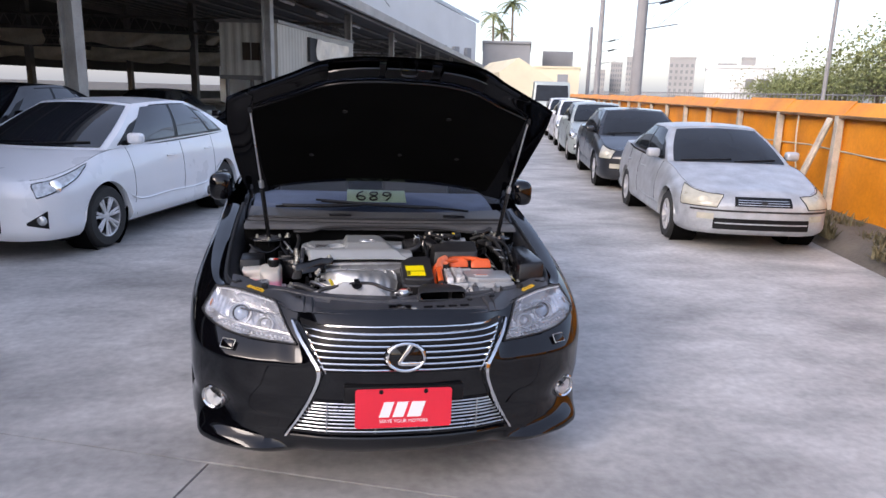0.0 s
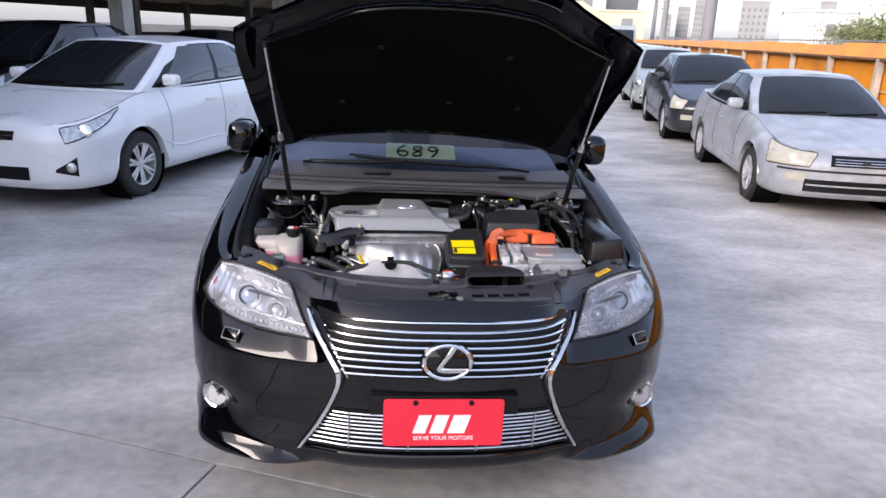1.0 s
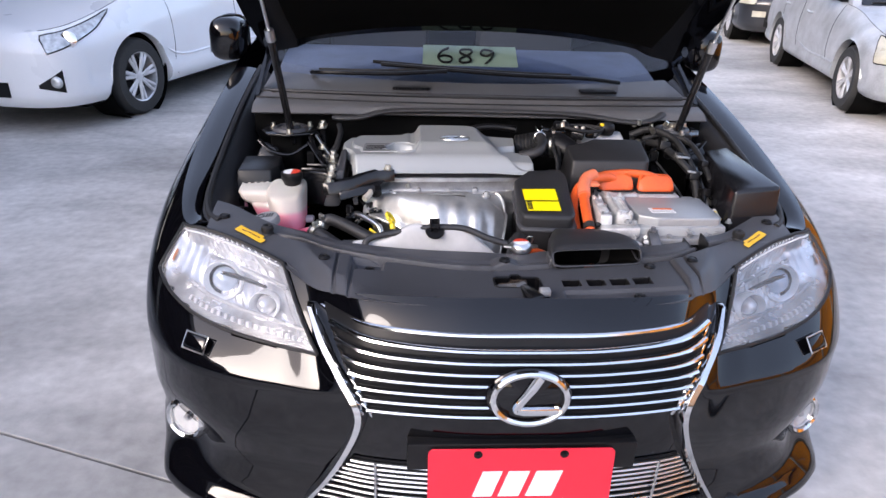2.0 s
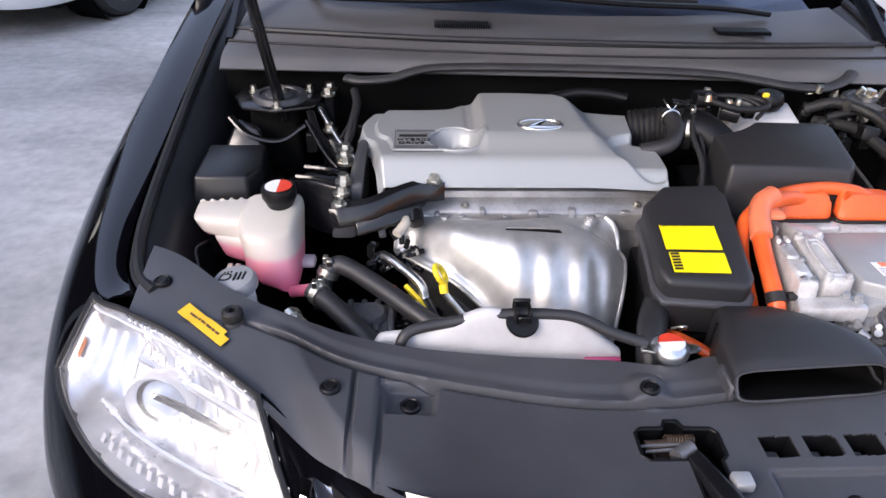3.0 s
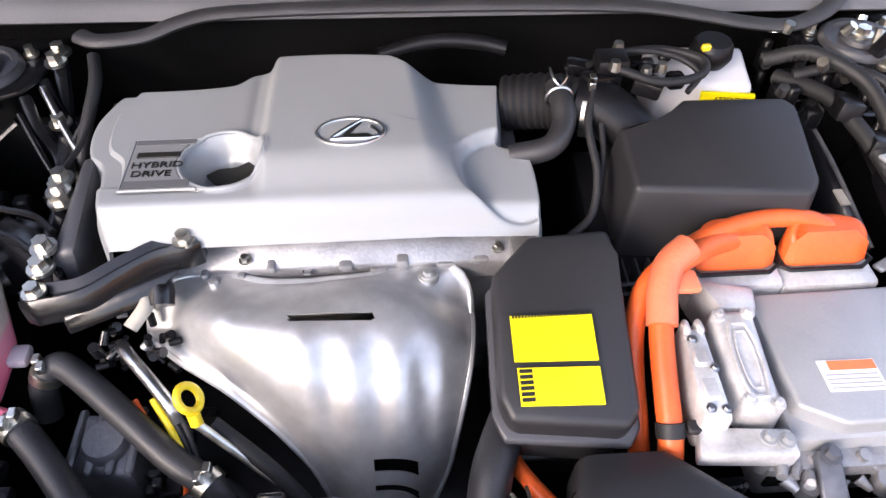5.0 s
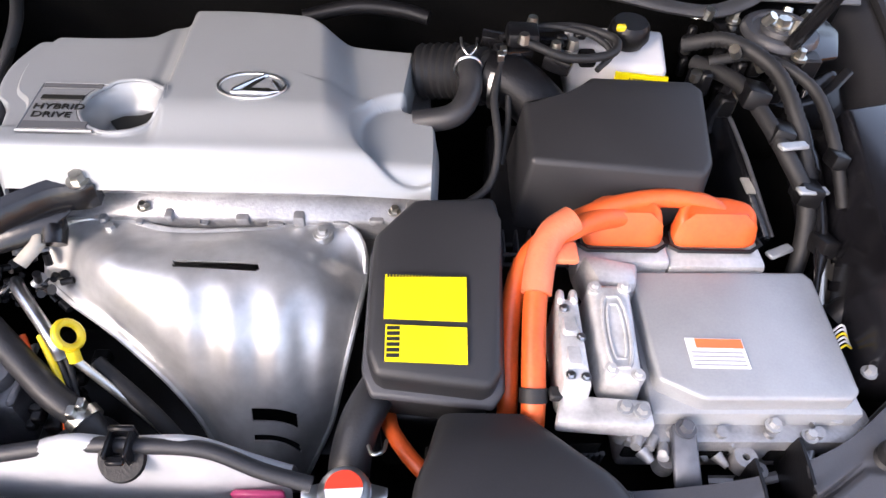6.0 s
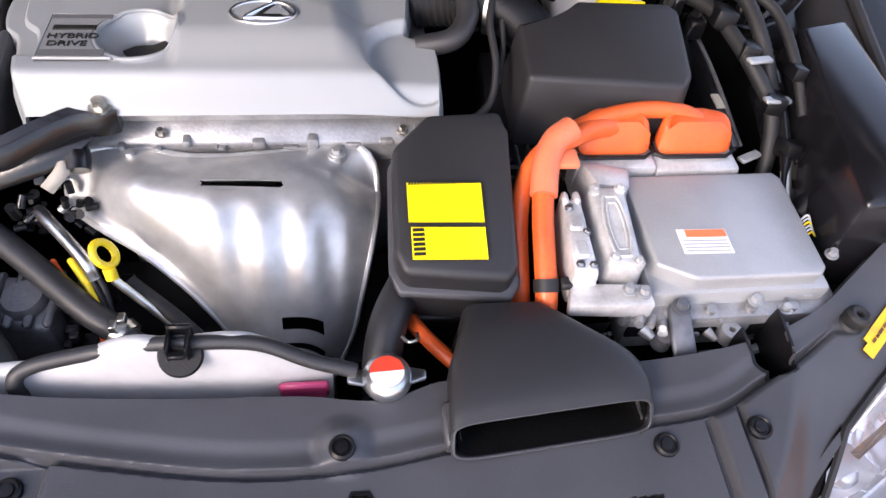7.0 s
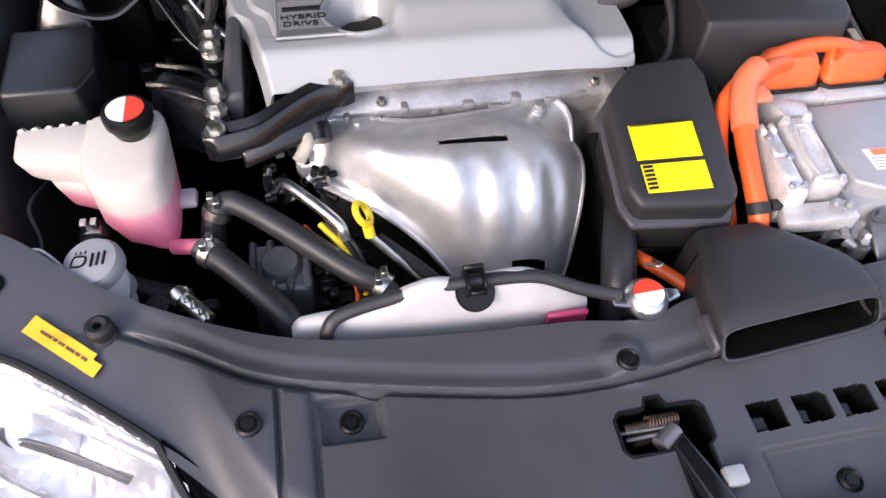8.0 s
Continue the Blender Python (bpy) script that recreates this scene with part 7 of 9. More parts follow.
label_quad(0.057, 0.141, 0.466, 0.512, 0.0015, YELLOW, "yellow_label", rb)
label_quad(0.059, 0.141, 0.424, 0.460, 0.0015, YELLOW, "yellow_label", rb)
bm = B()
for k in range(24):
    x = 0.059 + k * 0.0033
    a = [on_lid(x, 0.5085, 0.0026), on_lid(x + 0.0022, 0.5085, 0.0026), on_lid(x + 0.0022, 0.5115, 0.0026), on_lid(x, 0.5115, 0.0026)]
    hull(bm, a, [(p, q, r + 0.0003) for p, q, r in a])
cp("label_print", bm, INK, "small black print bars on the labels", rb, False)
bm = B()
for k in range(6):
    y = 0.4275 + k * 0.0054
    a = [on_lid(0.0605, y, 0.0026), on_lid(0.0735, y, 0.0026), on_lid(0.0735, y + 0.0036, 0.0026), on_lid(0.0605, y + 0.0036, 0.0026)]
    hull(bm, a, [(p, q, r + 0.0003) for p, q, r in a])
cp("label_print", bm, INK, "small black print bars on the labels", rb, False)
bm = B()
hull(bm, [(0.05, 0.42, 0.60), (0.17, 0.42, 0.60), (0.17, 0.60, 0.60), (0.05, 0.60, 0.60)], [(0.05, 0.42, 0.735), (0.17, 0.42, 0.735), (0.17, 0.60, 0.79), (0.05, 0.60, 0.79)], 0.006)
cp("box_base", bm, DARK_PLASTIC, "", rb)

# air filter box and intake pipe
bm = B()
top = [(0.218, 0.655, 0.915), (0.415, 0.632, 0.918), (0.428, 0.650, 0.922), (0.438, 0.760, 0.943), (0.425, 0.775, 0.945), (0.300, 0.778, 0.946), (0.268, 0.742, 0.938), (0.215, 0.742, 0.935)]
hull(bm, [(x + (0.0 if x > 0.3 else -0.012), y - (0.018 if y < 0.7 else -0.01), z - 0.105) for x, y, z in top], top, 0.007, 3)
af = cp("air_filter_box", bm, GREY_PLASTIC, "dark grey air filter box")
bm = B()
hull(bm, [(0.185, 0.615, 0.70), (0.43, 0.60, 0.70), (0.45, 0.80, 0.72), (0.185, 0.80, 0.72)], [(0.180, 0.612, 0.815), (0.435, 0.595, 0.815), (0.455, 0.80, 0.85), (0.180, 0.80, 0.85)], 0.006)
cp("filter_base", bm, DARK_PLASTIC, "", af)
for k in range(7):
    bm = B()
    x = 0.19 + k * 0.016
    box(bm, x, x + 0.003, 0.585, 0.62, 0.80, 0.835, 0.001, 1)
    cp("rib", bm, BLACK_PLASTIC, "", af)
for z in (0.808, 0.826):
    bm = B()
    box(bm, 0.175, 0.32, 0.583, 0.588, z, z + 0.004, 0.001, 1)
    cp("cross_rib", bm, BLACK_PLASTIC, "", af)
hose("intake_bellows", [(0.09, 0.835, 0.905), (0.12, 0.828, 0.912), (0.15, 0.818, 0.918), (0.18, 0.80, 0.922)], 0.034, RUBBER, "ribbed black intake bellows", 24, 6, None, 0.08)
hose("intake_pipe", [(0.175, 0.803, 0.925), (0.21, 0.79, 0.922), (0.25, 0.765, 0.895), (0.28, 0.74, 0.87)], 0.034, DARK_PLASTIC, "black intake pipe", 24)
clamp((0.19, 0.797, 0.921), (1, -0.35, 0.02), 0.0365)
hose("elbow_hose", [(0.148, 0.81, 0.946), (0.151, 0.778, 0.945), (0.149, 0.750, 0.932), (0.130, 0.728, 0.918), (0.085, 0.730, 0.905)], 0.0145, None, "black elbow hose", 16)
bm = B()
for sg in (-1, 1):
    tube(bm, [(0.149, 0.790, 0.960), (0.149 + sg * 0.008, 0.797, 0.968), (0.149 + sg * 0.010, 0.812, 0.972)], 0.0016, 6, 3)
tube(bm, [(0.149 + 0.0165 * math.cos(a), 0.787, 0.945 + 0.0165 * math.sin(a)) for a in [2 * math.pi * k / 20 for k in range(21)]], 0.0018, 6, 1)
cp("spring_clip", bm, SATIN, "bright spring hose clip")
bm = B()
box(bm, 0.195, 0.235, 0.80, 0.835, 0.965, 0.985, 0.006, 2)
sb = cp("air_sensor", bm, DARK_PLASTIC, "black air sensor with plugs")
for k in range(8):
    bm = B()
    p = Vector((rnd.uniform(0.17, 0.3), rnd.uniform(0.80, 0.86), rnd.uniform(0.955, 0.975)))
    box(bm, p.x, p.x + 0.016, p.y, p.y + 0.012, p.z - 0.01, p.z, 0.003, 1)
    cp("sensor_plug", bm, DARK_PLASTIC, "", sb)
for p in ((0.215, 0.80, 0.975), (0.255, 0.80, 0.965), (0.28, 0.815, 0.96), (0.23, 0.845, 0.972)):
    bm = B()
    rod(bm, p, (p[0], p[1], p[2] + 0.012), 0.008, 0.006, 8)
    cp("sensor_screw", bm, GALV, "", sb)
hose("sensor_lead", [(0.19, 0.79, 0.955), (0.18, 0.75, 0.93), (0.185, 0.70, 0.90), (0.175, 0.66, 0.87), (0.14, 0.63, 0.86)], 0.005, RUBBER)
hose("sensor_lead", [(0.22, 0.80, 0.975), (0.27, 0.785, 0.965), (0.325, 0.80, 0.962), (0.335, 0.83, 0.965), (0.29, 0.855, 0.965), (0.23, 0.85, 0.965)], 0.0055, RUBBER)
for p, w, d, h, r in (((0.205, 0.812, 0.952), 0.05, 0.022, 0.020, 18), ((0.262, 0.800, 0.950), 0.036, 0.026, 0.022, -25), ((0.300, 0.812, 0.948), 0.022, 0.020, 0.018, 12), ((0.236, 0.832, 0.958), 0.07, 0.010, 0.012, 6), ((0.182, 0.846, 0.950), 0.03, 0.02, 0.018, -8)):
    bm = B()
    box(bm, -w / 2, w / 2, -d / 2, d / 2, -h / 2, h / 2, 0.004, 2, Matrix.Translation(p) @ pose(0, 0, 0, 4, 6, r))
    cp("sensor_housing", bm, BLACK_METAL, "", sb)
hose("sensor_lead", [(0.19, 0.83, 0.962), (0.24, 0.85, 0.968), (0.30, 0.84, 0.966), (0.33, 0.815, 0.955), (0.31, 0.79, 0.945)], 0.004, RUBBER)
hose("sensor_lead", [(0.215, 0.80, 0.945), (0.20, 0.77, 0.93), (0.198, 0.73, 0.905), (0.19, 0.69, 0.875)], 0.004, RUBBER)
hose("vacuum_pipe", [(-0.07, 0.92, 0.93), (0.0, 0.925, 0.945), (0.06, 0.92, 0.945), (0.10, 0.91, 0.94)], 0.010, DARK_PLASTIC)

# brake fluid reservoir
bm = B()
hull(bm, [(0.29, 0.835, 0.86), (0.415, 0.815, 0.86), (0.42, 0.90, 0.86), (0.29, 0.91, 0.86)], [(0.285, 0.84, 0.928), (0.412, 0.82, 0.928), (0.418, 0.895, 0.942), (0.285, 0.905, 0.942)], 0.008, 3)
br = cp("brake_reservoir", bm, WHITE_PLASTIC, "white brake fluid reservoir with a yellow label")
bm = B()
lathe(bm, [(0, 0.020), (0.022, 0.020), (0.026, 0.014), (0.028, 0.0), (0.022, -0.012)], 24, Matrix.Translation((0.362, 0.865, 0.950)))
cp("reservoir_cap", bm, DARK_PLASTIC, "", br)
bm = B()
box(bm, 0.340, 0.352, 0.845, 0.853, 0.965, 0.974, 0.002, 1)
cp("cap_tab", bm, YELLOW_PART, "", br)
bm = B()
hull(bm, [(0.345, 0.8205, 0.898), (0.412, 0.810, 0.898), (0.412, 0.814, 0.922), (0.345, 0.824, 0.922)], [(0.345, 0.8165, 0.898), (0.412, 0.806, 0.898), (0.412, 0.810, 0.922), (0.345, 0.820, 0.922)])
bmesh.ops.recalc_face_normals(bm, faces=bm.faces[:])
cp("warning_label", bm, YELLOW, "", br, False)
letters("ATTENTION", 0.009, INK, br, Matrix.Translation((0.385, 0.8105, 0.9145)) @ pose(0, 0, 0, 78, 0, -9), "label_lettering", 0.0003)

# inverter with its cables
bm = B()
box(bm, 0.326, 0.545, 0.385, 0.560, 0.755, 0.822, 0.006, 2)
inv = cp("inverter", bm, ALLOY_LIGHT, "silver power inverter with a warning label")
bm = B()
LID = [(0.332, 0.412), (0.374, 0.390), (0.526, 0.392), (0.536, 0.402), (0.541, 0.545), (0.533, 0.556), (0.338, 0.550), (0.331, 0.542)]
hull(bm, [(x, y, 0.818 - 0.02 * (x - 0.33)) for x, y in LID], [(x, y, 0.845 - 0.02 * (x - 0.33)) for x, y in LID], 0.0045, 3)
cp("inverter_lid", bm, ALLOY_LIGHT, "flat grey metal lid", inv)
bm = B()
box(bm, 0.30, 0.565, 0.365, 0.41, 0.74, 0.80, 0.008, 2)
cp("inverter_flange", bm, ALLOY, "rough cast inverter flange", inv)
for k in range(26):
    bm = B()
    if k < 20:
        p = Vector((0.31 + 0.24 * rnd.random(), 0.360 + 0.04 * rnd.random(), 0.76 + 0.045 * rnd.random()))
        rod(bm, p, p + Vector((rnd.uniform(-0.01, 0.01), -0.012, rnd.uniform(-0.004, 0.008))), rnd.uniform(0.004, 0.009), rnd.uniform(0.003, 0.006), seg=10)
    else:
        rod(bm, (0.05 * k - 0.7, 0.378, 0.785), (0.05 * k - 0.7, 0.375, 0.806), 0.008, 0.006, 12)
    cp("cast_boss", bm, ALLOY, "", inv)
for p in ((0.312, 0.382, 0.832), (0.296, 0.386, 0.832), (0.36, 0.372, 0.815), (0.45, 0.378, 0.812), (0.52, 0.39, 0.808), (0.575, 0.44, 0.812), (0.31, 0.378, 0.812), (0.49, 0.372, 0.80)):
    bm = B()
    bolt(bm, p, 0.0056, 0.008)
    cp("flange_bolt", bm, ALLOY_LIGHT, "", inv)
bm = B()
a = [(0.369, 0.424, 0.8452), (0.430, 0.424, 0.8440), (0.430, 0.460, 0.8440), (0.369, 0.460, 0.8452)]
hull(bm, a, [(x, y, z + 0.0006) for x, y, z in a])
cp("warning_label", bm, WHITE_INK, "white label with an orange band", inv, False)
bm = B()
a = [(0.379, 0.448, 0.8458), (0.429, 0.448, 0.8447), (0.429, 0.459, 0.8447), (0.379, 0.459, 0.8458)]
hull(bm, a, [(x, y, z + 0.0004) for x, y, z in a])
cp("label_band", bm, material("orange_print", (0.85, 0.2, 0.06), 0.4, bump=0), "", inv, False)
bm = B()
for k in range(4):
    y = 0.4270 + k * 0.005
    a = [(0.372, y, 0.8456), (0.427, y, 0.8445), (0.427, y + 0.0016, 0.8445), (0.372, y + 0.0016, 0.8456)]
    hull(bm, a, [(p, q, r + 0.0004) for p, q, r in a])
cp("label_print", bm, material("grey_print", (0.35, 0.35, 0.36), 0.5, bump=0), "", inv, False)
bm = B()
hull(bm, [(0.233, 0.400, 0.79), (0.266, 0.397, 0.79), (0.262, 0.502, 0.79), (0.234, 0.502, 0.79)], [(0.235, 0.404, 0.846), (0.264, 0.401, 0.846), (0.260, 0.498, 0.862), (0.236, 0.498, 0.862)], 0.005, 2)
box(bm, 0.237, 0.245, 0.49, 0.508, 0.81, 0.866, 0.003, 1)
box(bm, 0.251, 0.259, 0.49, 0.508, 0.81, 0.866, 0.003, 1)
box(bm, 0.240, 0.258, 0.42, 0.446, 0.84, 0.853, 0.003, 1)
box(bm, 0.239, 0.257, 0.455, 0.478, 0.84, 0.859, 0.003, 1)
cp("terminal_block", bm, CAST_BRIGHT, "light metal terminal cover", inv)
for x, y, z in ((0.243, 0.412, 0.849), (0.258, 0.452, 0.856), (0.243, 0.484, 0.861), (0.258, 0.41, 0.849)):
    bm = B()
    bolt(bm, (x, y, z), 0.0035, 0.004)
    cp("block_screw", bm, SATIN, "", inv)
bm = B()
hull(bm, [(0.276, 0.412, 0.80), (0.318, 0.402, 0.80), (0.322, 0.52, 0.80), (0.270, 0.522, 0.80)], [(0.278, 0.414, 0.846), (0.316, 0.405, 0.846), (0.319, 0.518, 0.861), (0.273, 0.519, 0.862)], 0.007, 3)
cp("side_cover", bm, CAST_BRIGHT, "", inv)
bm = B()
for k_, rr_ in ((1.0, 0.0022), (0.62, 0.0016)):
    oval = []
    for k in range(25):
        a = 2 * math.pi * k / 24
        sy = max(-1, min(1, 1.25 * math.sin(a)))
        oval.append((0.2965 + 0.0135 * k_ * math.cos(a), 0.462 + 0.040 * sy * (0.4 + 0.6 * k_), 0.8545 + 0.0054 * sy * (0.4 + 0.6 * k_)))
    tube(bm, oval, rr_, 6, 1)
cp("oval_rib", bm, CAST_BRIGHT, "", inv)
for p in ((0.280, 0.512, 0.862), (0.312, 0.513, 0.861), (0.285, 0.420, 0.848), (0.311, 0.414, 0.847)):
    bm = B()
    lathe(bm, [(0.0075, -0.01), (0.0075, 0.001), (0, 0.001)], 14, Matrix.Translation(p))
    bolt(bm, p, 0.0042, 0.006)
    cp("cover_bolt", bm, CAST_BRIGHT, "", inv)
bm = B()
hull(bm, [(0.285, 0.520, 0.80), (0.335, 0.520, 0.80), (0.345, 0.560, 0.80), (0.270, 0.565, 0.80)], [(0.288, 0.524, 0.858), (0.330, 0.524, 0.854), (0.338, 0.556, 0.852), (0.274, 0.560, 0.862)], 0.006, 2)
cp("cast_shoulder", bm, CAST_BRIGHT, "", inv)
bm = B()
hull(bm, [(0.228, 0.375, 0.80), (0.325, 0.368, 0.80), (0.325, 0.398, 0.80), (0.238, 0.405, 0.80)], [(0.228, 0.375, 0.822), (0.325, 0.368, 0.828), (0.325, 0.398, 0.828), (0.236, 0.408, 0.822)], 0.005, 2)
cp("cable_shelf", bm, CAST_BRIGHT, "", inv)
bm = B()
hull(bm, [(0.345, 0.322, 0.78), (0.372, 0.318, 0.78), (0.370, 0.378, 0.805), (0.345, 0.378, 0.805)], [(0.345, 0.322, 0.786), (0.372, 0.318, 0.786), (0.370, 0.378, 0.817), (0.345, 0.378, 0.817)], 0.002, 1)
bolt(bm, (0.357, 0.371, 0.817), 0.007, 0.009)
cp("stay_bracket", bm, material("stay_steel", (0.10, 0.105, 0.12), 0.38, 0.3, vary=0.2, scale=40, bump=0.1), "blue-grey stay bracket with a bolt", inv)
# shaded hollows of the casting, painted as flat black patches on its face
for x0, x1, z0, z1 in ((0.300, 0.336, 0.772, 0.790), (0.378, 0.412, 0.768, 0.782), (0.418, 0.440, 0.752, 0.768), (0.452, 0.476, 0.764, 0.784), (0.492, 0.520, 0.756, 0.776)):
    bm = B()
    box(bm, x0, x1, 0.3615, 0.3665, z0, z1, 0.002, 1)
    cp("flange_pocket", bm, FELT_AND_SHADE, "black patch standing in for the shade of a hollow in the casting", inv)
for x, y, z, r in ((0.345, 0.356, 0.776, 0.010), (0.425, 0.356, 0.782, 0.012), (0.446, 0.352, 0.760, 0.009), (0.484, 0.358, 0.778, 0.010), (0.535, 0.368, 0.786, 0.009)):
    bm = B()
    lathe(bm, [(0.004, 0.010), (0.004, 0.018), (r, 0.018), (r * 1.15, 0.0)], 14, Matrix.Translation((x, y, z - 0.012)))
    cp("cast_lug", bm, ALLOY, "", inv)
bm = B()
tube(bm, [(0.40, 0.350, 0.742), (0.43, 0.346, 0.752), (0.462, 0.350, 0.748), (0.49, 0.356, 0.755)], 0.006, 8, 5)
cp("drain_pipe", bm, ALLOY, "", inv)
for k, (c, w) in enumerate((((0.325, 0.582, 0.846), 0.050), ((0.436, 0.588, 0.840), 0.053))):
    bm = B()
    box(bm, c[0] - w - 0.004, c[0] + w + 0.004, 0.560, c[1] + 0.03, 0.80, c[2] + 0.002, 0.006, 2)
    cp("connector_base", bm, CAST_BRIGHT, "", inv)
    bm = B()
    ring = [(-1.0, 0.0), (-0.8, -0.22), (0.75, -0.22), (1.05, 0.1), (0.9, 0.9), (0.3, 1.2), (-0.5, 1.2), (-0.95, 0.8)]
    hull(bm, [(c[0] + x * w, c[1] + y * 0.034, c[2] + 0.004) for x, y in ring],
         [(c[0] + x * w * 0.84, c[1] + 0.014 + y * 0.028, c[2] + 0.046 - 0.010 * (y < 0)) for x, y in ring], 0.011, 4)
    cp("orange_connector", bm, ORANGE, "orange high-voltage connector", inv)
    bm = B()
    ring = [(c[0] + x * w * 1.02, c[1] + y * 0.035, c[2] + 0.006) for x, y in ring]
    tube(bm, ring + ring[:1], 0.0028, 6, 1)
    cp("connector_seal", bm, DARK_PLASTIC, "", inv)
hv = hose("orange_cable", [(0.335, 0.606, 0.872), (0.300, 0.594, 0.884), (0.265, 0.576, 0.888), (0.235, 0.556, 0.884), (0.221, 0.530, 0.876), (0.214, 0.49, 0.857), (0.211, 0.44, 0.832), (0.210, 0.40, 0.808), (0.210, 0.375, 0.76), (0.210, 0.37, 0.68)], 0.0128, ORANGE, "thick bright orange high-voltage cable", 16)
hose("orange_cable", [(0.455, 0.612, 0.866), (0.425, 0.624, 0.880), (0.38, 0.626, 0.886), (0.33, 0.616, 0.888), (0.285, 0.598, 0.888), (0.245, 0.576, 0.882), (0.212, 0.552, 0.868), (0.196, 0.52, 0.848), (0.190, 0.48, 0.82), (0.188, 0.43, 0.79), (0.188, 0.38, 0.74)], 0.0112, ORANGE, "thick bright orange high-voltage cable", 16)
hose("cable_tape", [(0.258, 0.578, 0.897), (0.235, 0.561, 0.892), (0.222, 0.535, 0.882), (0.215, 0.50, 0.866)], 0.0165, ORANGE_PALE, "paler orange tape wrapping", 14, 6, hv)
bm = B()
box(bm, 0.225, 0.262, 0.528, 0.556, 0.878, 0.888, 0.004, 2)
cp("cable_tab", bm, ORANGE_PALE, "", hv)
bm = B()
rod(bm, (0.2095, 0.414, 0.8215), (0.2095, 0.402, 0.8125), 0.0145, seg=18)
box(bm, 0.225, 0.238, 0.40, 0.414, 0.816, 0.826, 0.002, 1)
cp("cable_band", bm, RUBBER, "", hv)
for p, q in (((0.59, 0.47, 0.80), (0.63, 0.48, 0.815)), ((0.575, 0.52, 0.80), (0.60, 0.53, 0.83))):
    bm = B()
    rod(bm, p, q, 0.018, 0.015, 14)
    cp("round_plug", bm, DARK_PLASTIC, "dark round wiring plug")
for k in range(6):
    hose("thin_wire", [(0.540, 0.46 + 0.004 * k, 0.805), (0.555, 0.468 + 0.004 * k, 0.822 + 0.002 * k), (0.572, 0.474 + 0.002 * k, 0.808)], 0.0013, WHITE_PLASTIC if k % 3 else YELLOW_PART)
bm = B()
for k in range(8):
    rod(bm, (0.236 + 0.006 * k, 0.36, 0.70), (0.236 + 0.006 * k, 0.358, 0.79), 0.003, seg=6)
cp("harness", bm, RUBBER, "black corrugated wiring loom")

# wiring, tray and liner on the far side
bm = B()
hull(bm, [(0.47, 0.66, 0.74), (0.535, 0.64, 0.74), (0.52, 0.83, 0.78), (0.50, 0.83, 0.78)], [(0.535, 0.645, 0.80), (0.548, 0.645, 0.80), (0.515, 0.83, 0.872), (0.50, 0.83, 0.872)], 0.004, 1)
tr = cp("battery_tray", bm, BLACK_METAL, "dark metal side plate with a small label")
bm = B()
hull(bm, [(0.512, 0.72, 0.832), (0.518, 0.70, 0.824), (0.530, 0.70, 0.824), (0.523, 0.72, 0.832)], [(0.5125, 0.72, 0.8345), (0.5185, 0.70, 0.8265), (0.5305, 0.70, 0.8265), (0.5235, 0.72, 0.8345)])
bmesh.ops.recalc_face_normals(bm, faces=bm.faces[:])
cp("plate_label", bm, POST, "", tr, False)
# brighter tube along the top edge of the side plate
bm = B()
tube(bm, [(0.507, 0.832, 0.873), (0.526, 0.75, 0.842), (0.543, 0.646, 0.801)], 0.003, 8, 4)
cp("tray_edge", bm, PUMP_METAL, "bright metal edge", tr)
bm = B()
box(bm, 0.492, 0.512, 0.80, 0.83, 0.872, 0.90, 0.005, 2)
cp("tray_clip", bm, GALV, "", tr)
hose("wiring_loom", [(0.46, 0.86, 0.915), (0.50, 0.80, 0.925), (0.52, 0.74, 0.915), (0.535, 0.69, 0.90), (0.56, 0.65, 0.865), (0.56, 0.61, 0.82), (0.55, 0.58, 0.78)], 0.0105, RUBBER, "taped black wiring loom", 12)
hose("wiring_loom", [(0.44, 0.87, 0.935), (0.49, 0.85, 0.955), (0.54, 0.80, 0.945), (0.56, 0.74, 0.915), (0.575, 0.69, 0.87), (0.58, 0.62, 0.82)], 0.0095, RUBBER, "corrugated black wiring loom", 12, 16, None, 0.14)
for p, r in (((0.535, 0.69, 0.905), 20), ((0.555, 0.645, 0.875), 12), ((0.525, 0.60, 0.815), 30)):
    bm = B()
    box(bm, -0.020, 0.024, -0.007, 0.006, 0.006, 0.012, 0.002, 1, Matrix.Translation(p) @ pose(0, 0, 0, 0, 10, r))
    cp("loom_clip", bm, ALLOY_LIGHT, "pale wiring clip")
for p, w, d, h, r in (((0.512, 0.775, 0.925), 0.030, 0.048, 0.026, -12), ((0.535, 0.720, 0.908), 0.026, 0.040, 0.024, -16), ((0.560, 0.655, 0.872), 0.028, 0.036, 0.026, -8), ((0.575, 0.600, 0.838), 0.024, 0.030, 0.024, 10), ((0.600, 0.690, 0.895), 0.020, 0.030, 0.020, -5)):
    bm = B()
    box(bm, -w / 2, w / 2, -d / 2, d / 2, -h / 2, h / 2, 0.004, 2, Matrix.Translation(p) @ pose(0, 0, 0, -14, 8, r))
    cp("loom_plug", bm, DARK_PLASTIC, "dark grey wiring plug")
bm = B()
sheet(bm, lambda u, v: (lerp(0.555, 0.598, u) + 0.012 * v, lerp(0.535, 0.60, v), 0.80 + 0.035 * v + 0.006 * math.sin(u * 6)), 12, 16, 0.002, lambda u, v: (u - 0.5) ** 2 + ((v - 0.35) * 1.5) ** 2 > 0.03 and (u - 0.5) ** 2 + ((v - 0.78) * 1.5) ** 2 > 0.02)
cp("punched_bracket", bm, GALV, "punched bright wiring bracket")
